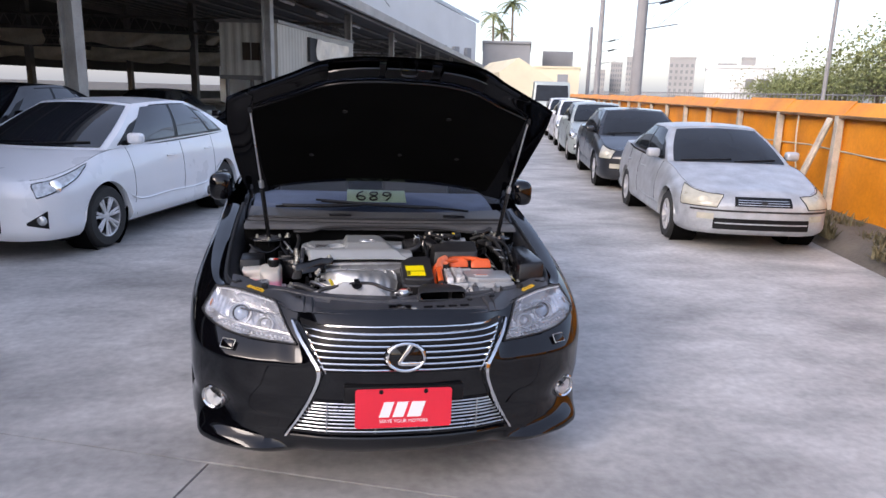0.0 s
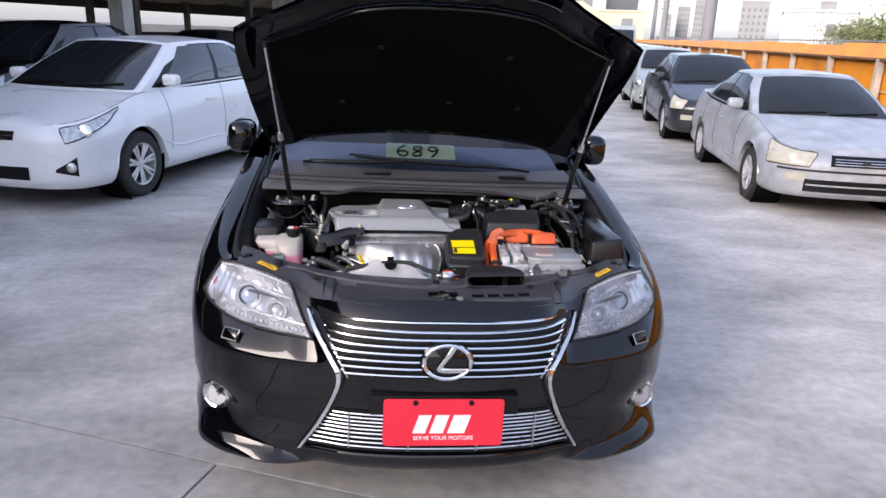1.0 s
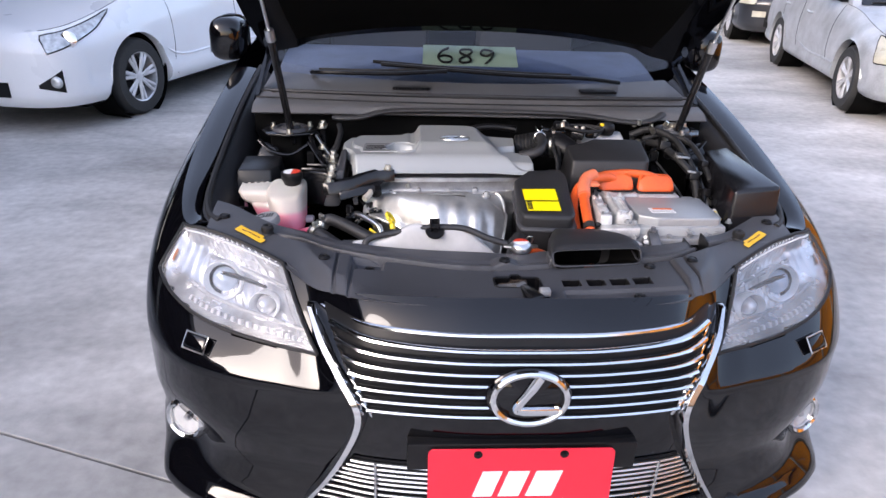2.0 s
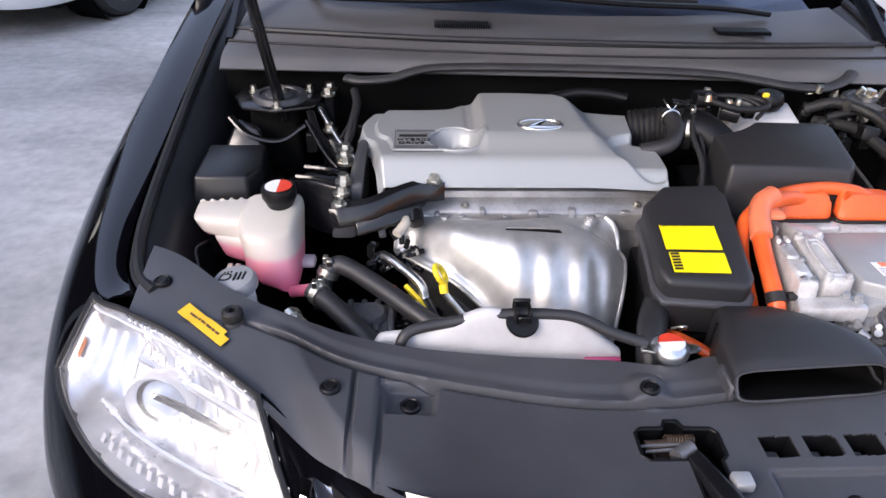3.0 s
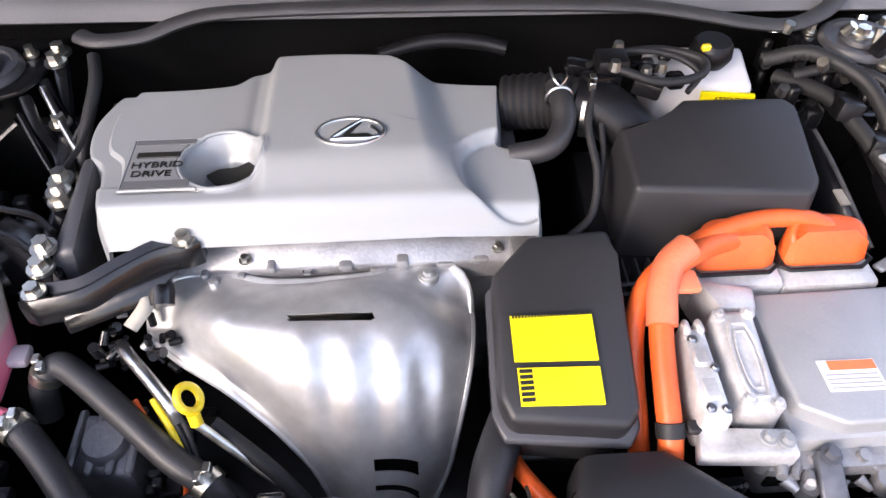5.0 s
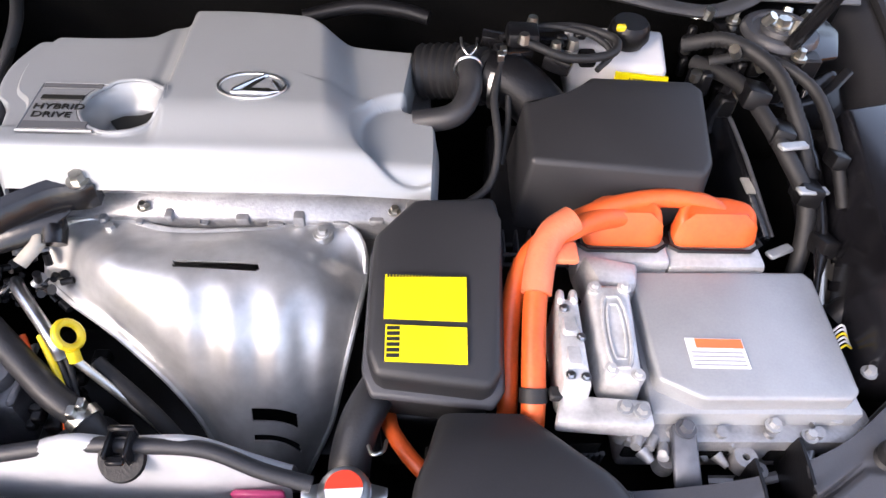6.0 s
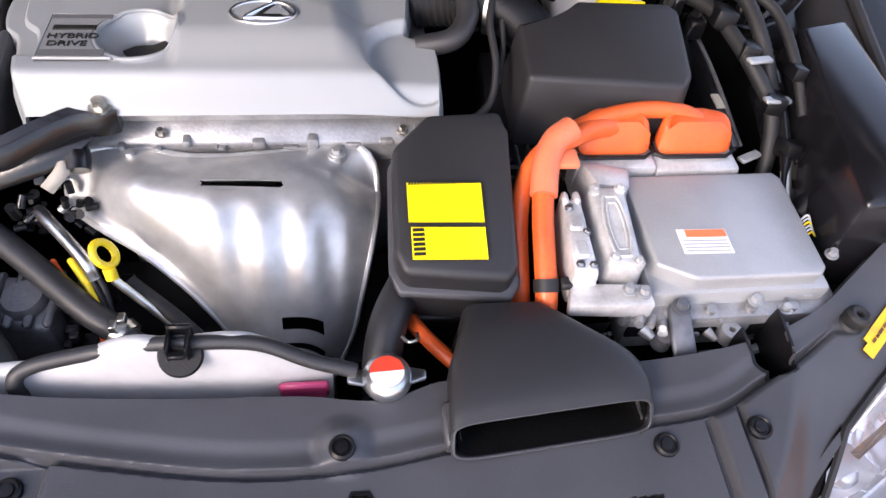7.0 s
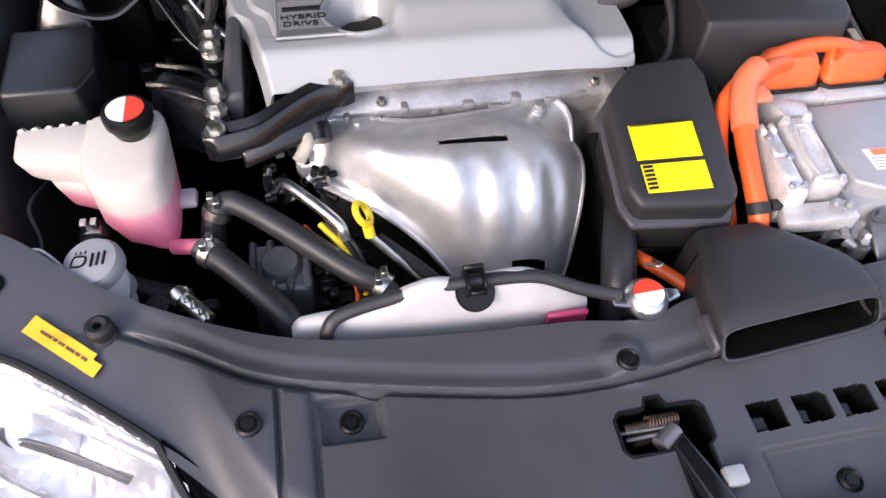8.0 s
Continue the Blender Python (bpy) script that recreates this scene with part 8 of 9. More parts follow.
hose("thin_conduit", [(0.47, 0.84, 0.93), (0.53, 0.83, 0.945), (0.585, 0.78, 0.935), (0.60, 0.71, 0.905), (0.605, 0.64, 0.86)], 0.007, RUBBER, "thin ribbed conduit", 10, 12, None, 0.12)
def relay(bm, k):
    w = rnd.uniform(0.008, 0.026)
    cube_at(bm, (rnd.uniform(0.44, 0.6), rnd.uniform(0.78, 0.93), rnd.uniform(0.88, 0.95)), w, w, 0.03)


def relay_screw(bm, k):
    p = Vector((rnd.uniform(0.44, 0.62), rnd.uniform(0.78, 0.95), rnd.uniform(0.92, 0.96)))
    rod(bm, p, p + Vector((rnd.uniform(-0.01, 0.01), rnd.uniform(-0.01, 0.01), 0.014)), 0.007, seg=8)


scatter("relay", DARK_PLASTIC, 22, relay)
scatter("relay_screw", GALV, 12, relay_screw)
bm = B()
hull(bm, [(0.572, 0.440, 0.74), (0.560, 0.52, 0.76), (0.588, 0.60, 0.78), (0.598, 0.775, 0.80), (0.70, 0.78, 0.80), (0.70, 0.440, 0.74)],
     [(0.580, 0.448, 0.894), (0.590, 0.52, 0.900), (0.606, 0.60, 0.906), (0.634, 0.773, 0.912), (0.705, 0.78, 0.922), (0.700, 0.448, 0.905)], 0.010, 3)
sp = cp("splash_panel", bm, material("glossy_black_plastic", (0.008, 0.008, 0.010), 0.24, vary=0.2, scale=5, bump=0.05, grain=300), "glossy black moulded splash panel")
bm = B()
tube(bm, [(0.548, 0.515, 0.795), (0.572, 0.60, 0.84), (0.590, 0.70, 0.868), (0.602, 0.78, 0.878)], [0.004, 0.008, 0.008, 0.005], 10, 5, 0.7)
cp("moulded_rib", bm, BLACK_METAL, "", sp)

# dark tray that closes the bay from below
bm = B()
sheet(bm, lambda u, v: (lerp(-0.74, 0.74, u), lerp(0.20, 1.02, v), 0.30 + 0.02 * math.sin(u * 9)), 16, 8, 0.004)
part("undertray", bm, FELT_AND_SHADE, car, "dark felt-lined undertray")

# front panel over the radiator
def step_line(x):
    """Plan line of the step between the rear strip and the lower middle plate."""
    return curve([(-0.56, 0.352), (-0.53, 0.341), (-0.476, 0.313), (-0.421, 0.282), (-0.375, 0.266), (-0.33, 0.256), (-0.223, 0.237), (-0.121, 0.223), (-0.014, 0.223), (0.104, 0.238), (0.22, 0.244), (0.33, 0.250), (0.375, 0.258), (0.421, 0.280), (0.476, 0.306), (0.53, 0.338)], x)


def panel_z(x, y):
    z = 0.783 + 0.112 * x * x
    d, ax = y - step_line(x), abs(x)
    fade = 1 - bump_step(ax, 0.46, 0.56)
    z += (0.007 * bump_step(d, 0.0, 0.007) - 0.009 * (1 - bump_step(abs(d - 0.001), 0.001, 0.0045)) - 0.003 * (1 - bump_step(abs(d - 0.020), 0.0, 0.016))) * fade
    front = 1 - bump_step(d, -0.010, 0.0)
    z += (0.006 * bump_step(ax, 0.352, 0.362) - 0.007 * (1 - bump_step(abs(ax - 0.356), 0.001, 0.005)) - 0.008 * (1 - bump_step(abs(ax - 0.389), 0.001, 0.005))) * front
    # cone round the middle fastener
    z += 0.011 * (1 - bump_step(math.hypot(x + 0.020, y - 0.246), 0.010, 0.034))
    # sunk pocket round one fastener
    z -= 0.015 * (1 - bump_step(max(abs(x + 0.319) / (0.034 - 0.1 * (0.25 - y)), abs(y - 0.226) / 0.024), 0.80, 1.10))
    # lower ledge below the row of holes
    z -= 0.008 * (1 - bump_step(y, 0.124, 0.131)) * bump_step(x, 0.088, 0.094) * (1 - bump_step(x, 0.350, 0.357))
    return z


def panel_rear(x):
    return curve([(-0.74, 0.50), (-0.66, 0.475), (-0.58, 0.415), (-0.50, 0.368), (-0.42, 0.335), (-0.34, 0.316), (-0.2, 0.307), (-0.06, 0.304), (0.0, 0.296), (0.03, 0.296), (0.08, 0.312), (0.2, 0.318), (0.34, 0.322), (0.44, 0.335), (0.52, 0.365), (0.60, 0.42), (0.68, 0.475), (0.74, 0.50)], x)


def panel_front(x):
    return curve([(0, 0.032), (0.15, 0.039), (0.31, 0.076), (0.415, 0.144), (0.5, 0.220), (0.62, 0.312), (0.698, 0.354), (0.72, 0.37)], abs(x))


def panel_rise(x, fv):
    return bump_step(fv, -0.03, 0.05 + 0.10 * bump_step(abs(x), 0.38, 0.52))


def panel_shape(u, v):
    x = lerp(-0.700, 0.700, u)
    y = lerp(panel_front(x), panel_rear(x), v)
    z = panel_z(x, y)
    fv = (y - panel_front(x))
    z = lerp(station_top(x) - 0.008, z, panel_rise(x, fv))
    if v > 0.985:
        z -= 0.03
    return (x, y, z)


TOPS = [(station(k * 0.1)[2], station(k * 0.1)[4]) for k in range(0, 76)]


def station_top(x):
    return float(np.interp(abs(x), [a for a, _ in TOPS], [b for _, b in TOPS]))


def rim_wall(bm, rim, top, deep, thick):
    n = 4 * (len(rim) - 1)

    def wall_at(u, v):
        i = min(int(u * (len(rim) - 1) + 1e-6), len(rim) - 2)
        f = u * (len(rim) - 1) - i
        x, y = lerp(rim[i][0], rim[i + 1][0], f), lerp(rim[i][1], rim[i + 1][1], f)
        return (x, y, panel_z(x, y) + top - deep * v)
    sheet(bm, wall_at, n, 2, thick)
    bmesh.ops.recalc_face_normals(bm, faces=bm.faces[:])


HOLES = [(0.094, 0.134), (0.145, 0.185), (0.196, 0.236), (0.247, 0.287)]


def in_round(x, y, x0, x1, y0, y1, r):
    qx, qy = abs(x - (x0 + x1) / 2) - (x1 - x0) / 2 + r, abs(y - (y0 + y1) / 2) - (y1 - y0) / 2 + r
    return math.hypot(max(qx, 0), max(qy, 0)) + min(max(qx, qy), 0) < r


def panel_keep(u, v):
    x, y, z = panel_shape(u, v)
    if in_round(x, y, -0.052, 0.048, 0.143, 0.190, 0.008) or in_round(x, y, 0.002, 0.040, 0.070, 0.160, 0.006) or math.hypot(x + 0.004, y - 0.190) < 0.013:
        return False
    for a, b in HOLES:
        if in_round(x, y, a, b, 0.146, 0.178, 0.003):
            return False
    if in_round(x, y, 0.424, 0.470, 0.288, 0.40, 0.016):
        return False
    if 0.096 < x < 0.284 and y > 0.230 + 0.05 * (x - 0.09):
        return False
    return True


bm = B()
sheet(bm, panel_shape, 420, 170, 0.003, panel_keep)
fp = part("radiator_panel", bm, BLACK_PLASTIC, car, "black plastic panel over the radiator with clips")


def panel_at(x, y, off=0.0):
    return Vector((x, y, lerp(station_top(x) - 0.008, panel_z(x, y), panel_rise(x, y - panel_front(x))) + off))


for x, y in ((-0.020, 0.241), (-0.319, 0.226), (-0.416, 0.229), (0.303, 0.225), (0.40, 0.232), (-0.18, 0.075), (0.17, 0.085), (-0.668, 0.416), (0.66, 0.416), (0.245, 0.105)):
    bm = B()
    lathe(bm, [(0, 0.0035), (0.006, 0.003), (0.007, 0.001), (0.0085, 0.001), (0.010, 0.003), (0.0125, 0.001), (0.013, -0.003)], 20, Matrix.Translation(panel_at(x, y, 0.002)))
    cp("panel_clip", bm, DARK_PLASTIC, "", fp)
for sg in (-1, 1):
    bm = B()
    p = panel_at(sg * 0.556, 0.346, 0.0)
    lathe(bm, [(0.0045, 0.010), (0.0045, 0.020), (0.009, 0.0215), (0.0135, 0.018), (0.0145, 0.010), (0.012, 0.004), (0.015, 0.0)], 22, Matrix.Translation(p))
    cp("rubber_stop", bm, RUBBER, "black rubber bonnet stop", fp)
    bm = B()
    c, d = Vector((sg * 0.592, 0.338, 0)), Vector((sg * 0.035, 0.029, 0))
    w = Vector((-d.y, d.x, 0)).normalized() * 0.010 * sg
    def stick(u, v, k=1.0, off=0.0045):
        p = c + d * (2 * u - 1) * k + w * (2 * v - 1) * (k if k == 1.0 else 0.16)
        return panel_at(p.x, p.y, off)
    sheet(bm, stick, 24, 10, 0.001, lambda u, v: not (u < 0.13 and v > 0.70))
    bmesh.ops.recalc_face_normals(bm, faces=bm.faces[:])
    st = cp("yellow_sticker", bm, material("golden_sticker", (0.75, 0.44, 0.01), 0.4, vary=0.05, bump=0), "golden yellow sticker with a line of small print", fp)
    bm = B()
    for a, b in ((0.0, 0.12), (0.15, 0.24), (0.26, 0.44), (0.47, 0.60), (0.63, 0.72), (0.75, 1.0)):
        sheet(bm, lambda u, v: stick(lerp(a, b, u), v, 0.66, 0.0058), 4, 3, 0.0004)
    bmesh.ops.recalc_face_normals(bm, faces=bm.faces[:])
    cp("sticker_print", bm, RUSTY, "", fp)
for a, b in HOLES:
    bm = B()
    rim = [(a, 0.146), (b, 0.146), (b, 0.178), (a, 0.178), (a, 0.146)]
    rim_wall(bm, rim, -0.0025, 0.03, 0.002)
    cp("hole_frame", bm, DARK_PLASTIC, "", fp, False)
bm = B()
rim = [(-0.052, 0.150), (-0.045, 0.143), (0.002, 0.143), (0.002, 0.070), (0.040, 0.070), (0.040, 0.143), (0.048, 0.150), (0.048, 0.183), (0.041, 0.190), (0.010, 0.191), (0.004, 0.202), (-0.012, 0.202), (-0.017, 0.191), (-0.045, 0.190), (-0.052, 0.183), (-0.052, 0.150)]
tube(bm, [(x, y, panel_z(x, y) - 0.001) for x, y in rim], 0.0026, 6, 1)
rim_wall(bm, rim, -0.001, 0.035, 0.002)
cp("latch_frame", bm, DARK_PLASTIC, "", fp, False)
# latch in its opening, and the grey floor seen through the holes
bm = B()
box(bm, -0.056, 0.052, 0.066, 0.206, 0.735, 0.742)
box(bm, 0.09, 0.30, 0.14, 0.19, 0.745, 0.75)
cp("opening_floor", bm, FELT_AND_SHADE, "", fp, False)
bm = B()
rim = [(0.424, 0.345), (0.424, 0.304), (0.429, 0.293), (0.440, 0.288), (0.454, 0.288), (0.465, 0.293), (0.470, 0.304), (0.470, 0.365)]
rim_wall(bm, rim, 0.001, 0.06, 0.003)
cp("panel_pit", bm, DARK_PLASTIC, "dark pit in the rear edge", fp, False)
bm = B()
box(bm, -0.03, 0.008, 0.160, 0.180, 0.742, 0.762, 0.003, 1)
rod(bm, (-0.04, 0.175, 0.77), (0.02, 0.178, 0.772), 0.006, seg=10)
for k in range(10):
    a0 = -0.015 + k * 0.0035
    tube(bm, [(a0 + 0.0015 * math.cos(q), 0.178 + 0.006 * math.sin(q), 0.776 + 0.006 * math.cos(q)) for q in [6.283 * j / 10 for j in range(11)]], 0.001, 5, 1)
lt = part("bonnet_latch", bm, material("grimy_latch_steel", (0.06, 0.04, 0.028), 0.55, 0.4, vary=0.5, scale=60, bump=0.3), car, "worn brown metal bonnet latch with a spring")
bm = B()
hull(bm, [(-0.006, 0.150, 0.762), (0.020, 0.165, 0.762), (0.044, 0.075, 0.778), (0.010, 0.060, 0.778)], [(0.000, 0.148, 0.786), (0.016, 0.160, 0.786), (0.038, 0.078, 0.802), (0.014, 0.068, 0.802)], 0.004, 2)
bmesh.ops.recalc_face_normals(bm, faces=bm.faces[:])
lv = cp("latch_lever", bm, BLACK_METAL, "glossy black release lever", lt)
bm = B()
rod(bm, (-0.010, 0.152, 0.776), (0.012, 0.166, 0.776), 0.010, seg=14)
for k in range(2):
    rod(bm, (-0.046 + 0.004 * k, 0.172 - 0.008 * k, 0.772), (0.004, 0.170 - 0.006 * k, 0.778), 0.0022, seg=8)
cp("latch_pawl", bm, PUMP_GREY, "scratched grey latch pawl", lt)
bm = B()
box(bm, 0.034, 0.056, 0.096, 0.116, 0.786, 0.800, 0.003, 2)
cp("lever_tip", bm, ALLOY_LIGHT, "pale worn lever tip", lt)
for a, b in HOLES:
    bm = B()
    box(bm, a + 0.004, a + 0.022, 0.150, 0.166, 0.75, 0.772, 0.002, 1)
    cp("hole_block", bm, GREY_PLASTIC, "", fp)

# air intake snorkel
def snorkel(u, v):
    """u round the section, v from the mouth back."""
    a = 2 * math.pi * u
    ca, sa = math.cos(a), math.sin(a)
    px_ = math.copysign(abs(ca) ** 0.24, ca)
    pz_ = math.copysign(abs(sa) ** 0.40, sa)
    half = curve([(0, 0.102), (0.35, 0.101), (0.6, 0.092), (0.8, 0.068), (1, 0.045)], v)
    cx = curve([(0, 0.188), (0.5, 0.188), (1, 0.160)], v)
    cy = curve([(0, 0.244), (0.4, 0.288), (0.7, 0.330), (1, 0.385)], v) + 0.009 * (px_ * half) / 0.1 * (1 - v)
    low_, high = curve([(0, 0.793), (0.3, 0.776), (1, 0.72)], v), curve([(0, 0.820), (0.15, 0.826), (0.5, 0.829), (0.8, 0.826), (1, 0.812)], v)
    z = (low_ + high) / 2 + pz_ * (high - low_) / 2
    return (cx + px_ * half, cy + 0.013 * pz_ * (1 - v) ** 1.6, z)


bm = B()
sheet(bm, snorkel, 48, 24, 0.003)
sn = part("air_intake", bm, GREY_PLASTIC, car, "wide grey air intake snorkel with an open mouth")
bm = B()
tube(bm, [snorkel(k / 48, 0.0) for k in range(49)], 0.0014, 6, 1)
cp("mouth_rim", bm, BLACK_PLASTIC, "", sn)
bm = B()


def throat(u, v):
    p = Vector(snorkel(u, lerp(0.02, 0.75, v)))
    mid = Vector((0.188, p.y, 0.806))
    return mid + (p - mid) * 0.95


# black liner: the shade inside the mouth is put into its colour
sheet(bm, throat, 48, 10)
cp("throat", bm, FELT_AND_SHADE, "near-black liner standing in for the shade inside the intake", sn)
# added black sheet that closes the mouth, in place of deep shade
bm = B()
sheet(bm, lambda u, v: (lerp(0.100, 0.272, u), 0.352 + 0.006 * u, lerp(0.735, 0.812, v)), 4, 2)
cp("inner_baffle", bm, FELT_AND_SHADE, "", sn)
for x, y in ((0.084, 0.255), (0.292, 0.29)):
    bm = B()
    box(bm, x - 0.005, x + 0.005, y - 0.02, y + 0.025, 0.78, 0.806, 0.003, 1)
    cp("snorkel_clip", bm, BLACK_PLASTIC, "", sn)


# ---- the parked cars ----
CLOUDY = material("yellowed_lens", (0.44, 0.42, 0.34), 0.3, 0.0, vary=0.15, scale=12, bump=0, coat=0.6)
CLEAR_LAMP = material("clear_lamp", (0.55, 0.57, 0.58), 0.18, 0.5, vary=0.3, scale=25, bump=0.2, grain=40, coat=0.8)
GLASS_PALE = material("grey_car_glass", (0.018, 0.022, 0.028), 0.06, vary=0.15, scale=4, bump=0, coat=0.0, spec=0.28, rough_vary=0.03)


def sedan(name, label, paint, m, group="parked cars", L=4.5, W=1.74, H=1.45, over=0.86, base=2.6, wr=0.31, nose=0.70, cowl_y=1.15, cowl_z=0.95,
          belt=0.97, tail=1.0, a_top=1.95, c_top=3.15, c_base=3.75, glass=TINTED, lamp_mat=CLEAR_LAMP, spokes=7, lamp=(3.0, 4.7, 0.0), look_="plain", mirror_mat=None):
    owner = thing(name, label, "car", m, group)
    w = W / 2
    st = [((0, 0), (0, .09, nose), 2.4), ((.35 * w, .01), (.33 * w, .10, nose), 2.4), ((.62 * w, .05), (.58 * w, .15, nose + .005), 2.0), ((.84 * w, .16), (.76 * w, .30, nose + .03), 1.8),
          ((.95 * w, .34), (.84 * w, .50, nose + .08), 2.0), ((.99 * w, .60), (.87 * w, .75, lerp(nose, cowl_z, .62)), 2.3), ((w, .95), (.875 * w, .98, lerp(nose, cowl_z, .86)), 2.4),
          ((w, 1.35), (.88 * w, 1.35, cowl_z), 2.4), ((w, 2.1), (.93 * w, 2.1, belt), 2.4), ((w, 3.0), (.93 * w, 3.0, belt + .02), 2.4), ((w, L - .95), (.91 * w, L - .95, belt + .04), 2.4),
          ((.97 * w, L - .45), (.86 * w, L - .45, tail), 2.4), ((.88 * w, L - .14), (.75 * w, L - .22, tail), 2.2), ((.55 * w, L - .02), (.5 * w, L - .1, tail - .01), 2.2), ((0, L), (0, L - .07, tail - .01), 2.2)]
    flat = [(*p, *t, e) for p, t, e in st]
    last = len(flat) - 1
    axles = (over, over + base)
    ar = wr + 0.045
    waist = nose - 0.14

    def stat(s):
        i = min(int(s), last - 1)
        f = s - i
        a, b, c, d = (flat[max(0, min(last, i + k))] for k in (-1, 0, 1, 2))
        if i == 0:
            a = (-c[0], c[1], -c[2], *c[3:])
        return [0.5 * (2 * q + (r - p) * f + (2 * p - 5 * q + 4 * r - v) * f * f + (3 * q - p - 3 * r + v) * f ** 3) for p, q, r, v in zip(a, b, c, d)]

    def shell(s, t, off=0.0):
        px_, py_, tx, ty, tz, ex = stat(s)
        q = stat(min(s + 0.05, last))
        d = Vector((q[0] - px_, q[1] - py_, 0))
        d = d if d.length > 1e-4 else Vector((-1, 0, 0))
        inn = Vector((-d.y, d.x, 0)).normalized()
        if t <= 1:
            z = lerp(0.20, waist, t)
            ins = 0.07 * max(0, 1 - t * 4) ** 2 + 0.02 * max(0, 1 - abs(t - 0.55) * 5) * (1 if s > 4 else 0)
            p = Vector((px_, py_, z)) + inn * ins
        else:
            h = (t - 1) ** ex
            p = Vector((lerp(px_, tx, h), lerp(py_, ty, h), lerp(waist, tz, t - 1)))
        for ya in axles:
            if abs(py_ - ya) < ar:
                p.z = max(p.z, wr + math.sqrt(ar * ar - (py_ - ya) ** 2))
        p.x = max(0.0, p.x)
        return p - inn * off

    bm = B()
    ss = [k * 0.1 for k in range(80)] + [8 + k * 0.2 for k in range(10)] + [10 + k * 0.06 for k in range(68)]
    ss = [s for s in ss if s < last] + [last]
    ts = [0, .12, .25, .4, .5, .6, .8, 1, 1.1, 1.25, 1.45, 1.65, 1.8, 1.92, 2]
    g = [[bm.verts.new(shell(s, t)) for t in ts] for s in ss]
    for a, b in zip(g, g[1:]):
        for j in range(len(ts) - 1):
            bm.faces.new((a[j], b[j], b[j + 1], a[j + 1]))
    mirrored(bm)
    # bonnet and boot
    sc = 7.0

    def lid(s0, s1, crown):
        def f(u, v):
            q = stat(lerp(s0, s1, v))
            x = (2 * u - 1)
            return (x * q[2], q[3] + (0.14 * (1 - x * x) * v if s0 == 0 else 0), q[4] + crown * (1 - x * x) * min(1, 3 * v + .1))
        return f
    sheet(bm, lid(0, sc, 0.05), 24, 30)
    s_tail = next(k * 0.1 for k in range(60, 140) if stat(k * 0.1)[3] > c_base - 0.1)
    sheet(bm, lid(last, s_tail, 0.03), 20, 12)

    def side(u, v, off=0.0):
        lo = Vector((lerp(.88, .90, min(1, u * 4)) * w * (1 if u < .8 else lerp(1, .93, (u - .8) * 5)), lerp(cowl_y + 0.05, c_base, u), lerp(cowl_z - .01, belt + .05, u)))
        hi = Vector((curve([(0, .63), (.3, .665), (.75, .66), (1, .60)], u) * w, lerp(a_top, c_top, u), curve([(0, H - .055), (.35, H - .03), (.75, H - .035), (1, H - .085)], u)))
        p = lo.lerp(hi, v)
        p.x += 0.035 * w * math.sin(math.pi * v) + off
        return p
    sheet(bm, side, 30, 10)
    k0 = len(bm.faces)
    sheet(bm, lambda u, v: Vector((-side(u, v).x, side(u, v).y, side(u, v).z)), 30, 10)
    sheet(bm, lambda u, v: (lambda p: Vector(((2 * v - 1) * p.x, p.y + (-.06 if u == 0 else 0) * math.sin(math.pi * v), p.z + .03 * math.sin(math.pi * v))))(side(u, 1)), 24, 14)
    bmesh.ops.recalc_face_normals(bm, faces=bm.faces[:])
    body_ = part("body", bm, paint, owner)

    def screen_(u, v, off):
        x = 2 * u - 1
        lo, hi = side(0, 0), side(0, 1)
        p = Vector((x * lo.x, lo.y - 0.15 * (1 - x * x), lo.z)).lerp(Vector((x * hi.x, hi.y - .06 * (1 - x * x), hi.z + .028 * (1 - x * x))), v)
        p.x += x * .035 * w * math.sin(math.pi * v)
        return p + Vector((0, -.5, .8)) * (off + .03 * math.sin(math.pi * v) * (1 - x ** 4))
    bm = B()
    sheet(bm, lambda u, v: screen_(u, v, -0.004), 24, 12)
    part("screen_frame", bm, paint, owner)
    bm = B()
    sheet(bm, lambda u, v: screen_(lerp(.045, .955, u), lerp(.04, .93, v), 0.003), 24, 12)
    part("windscreen", bm, glass, owner)
    for k, pts in enumerate(((.1, .5), (.52, .88))):
        bm = B()
        tube(bm, [screen_(lerp(*pts, f), .07 + .05 * f, .012) for f in (0, .3, .7, 1)], 0.010, 6, 4)
        part("wiper", bm, DARK_PLASTIC, owner)
    bm = B()

    def rear_(u, v):
        x = 2 * u - 1
        lo, hi = side(1, .05), side(1, .95)
        return Vector((x * lo.x * .95, lo.y + .1 * (1 - x * x), lo.z)).lerp(Vector((x * hi.x * .95, hi.y + .06 * (1 - x * x), hi.z + .02 * (1 - x * x))), v) + Vector((0, .02, .01))
    sheet(bm, rear_, 16, 10)
    bmesh.ops.recalc_face_normals(bm, faces=bm.faces[:])
    part("rear_window", bm, glass, owner)
    for sg in (-1, 1):
        bm = B()
        sheet(bm, lambda u, v: side(lerp(.045, .885, u), lerp(.06, lerp(.5, .93, min(1, u * 5)) if u < .8 else lerp(.93, .74, (u - .8) * 5), v), .003), 30, 8)
        if sg < 0:
            flip_x(bm)
        part("window_surround", bm, DARK_PLASTIC, owner)
        for u0, u1, v0 in ((.10, .44, .09), (.47, .74, .09), (.76, .86, .12)):
            bm = B()
            sheet(bm, lambda u, v: side(lerp(u0, u1, u), lerp(v0, .90 if u1 < .8 else .72, v), .006), 10, 8)
            if sg < 0:
                flip_x(bm)
            part("side_window", bm, glass, owner)
        bm = B()
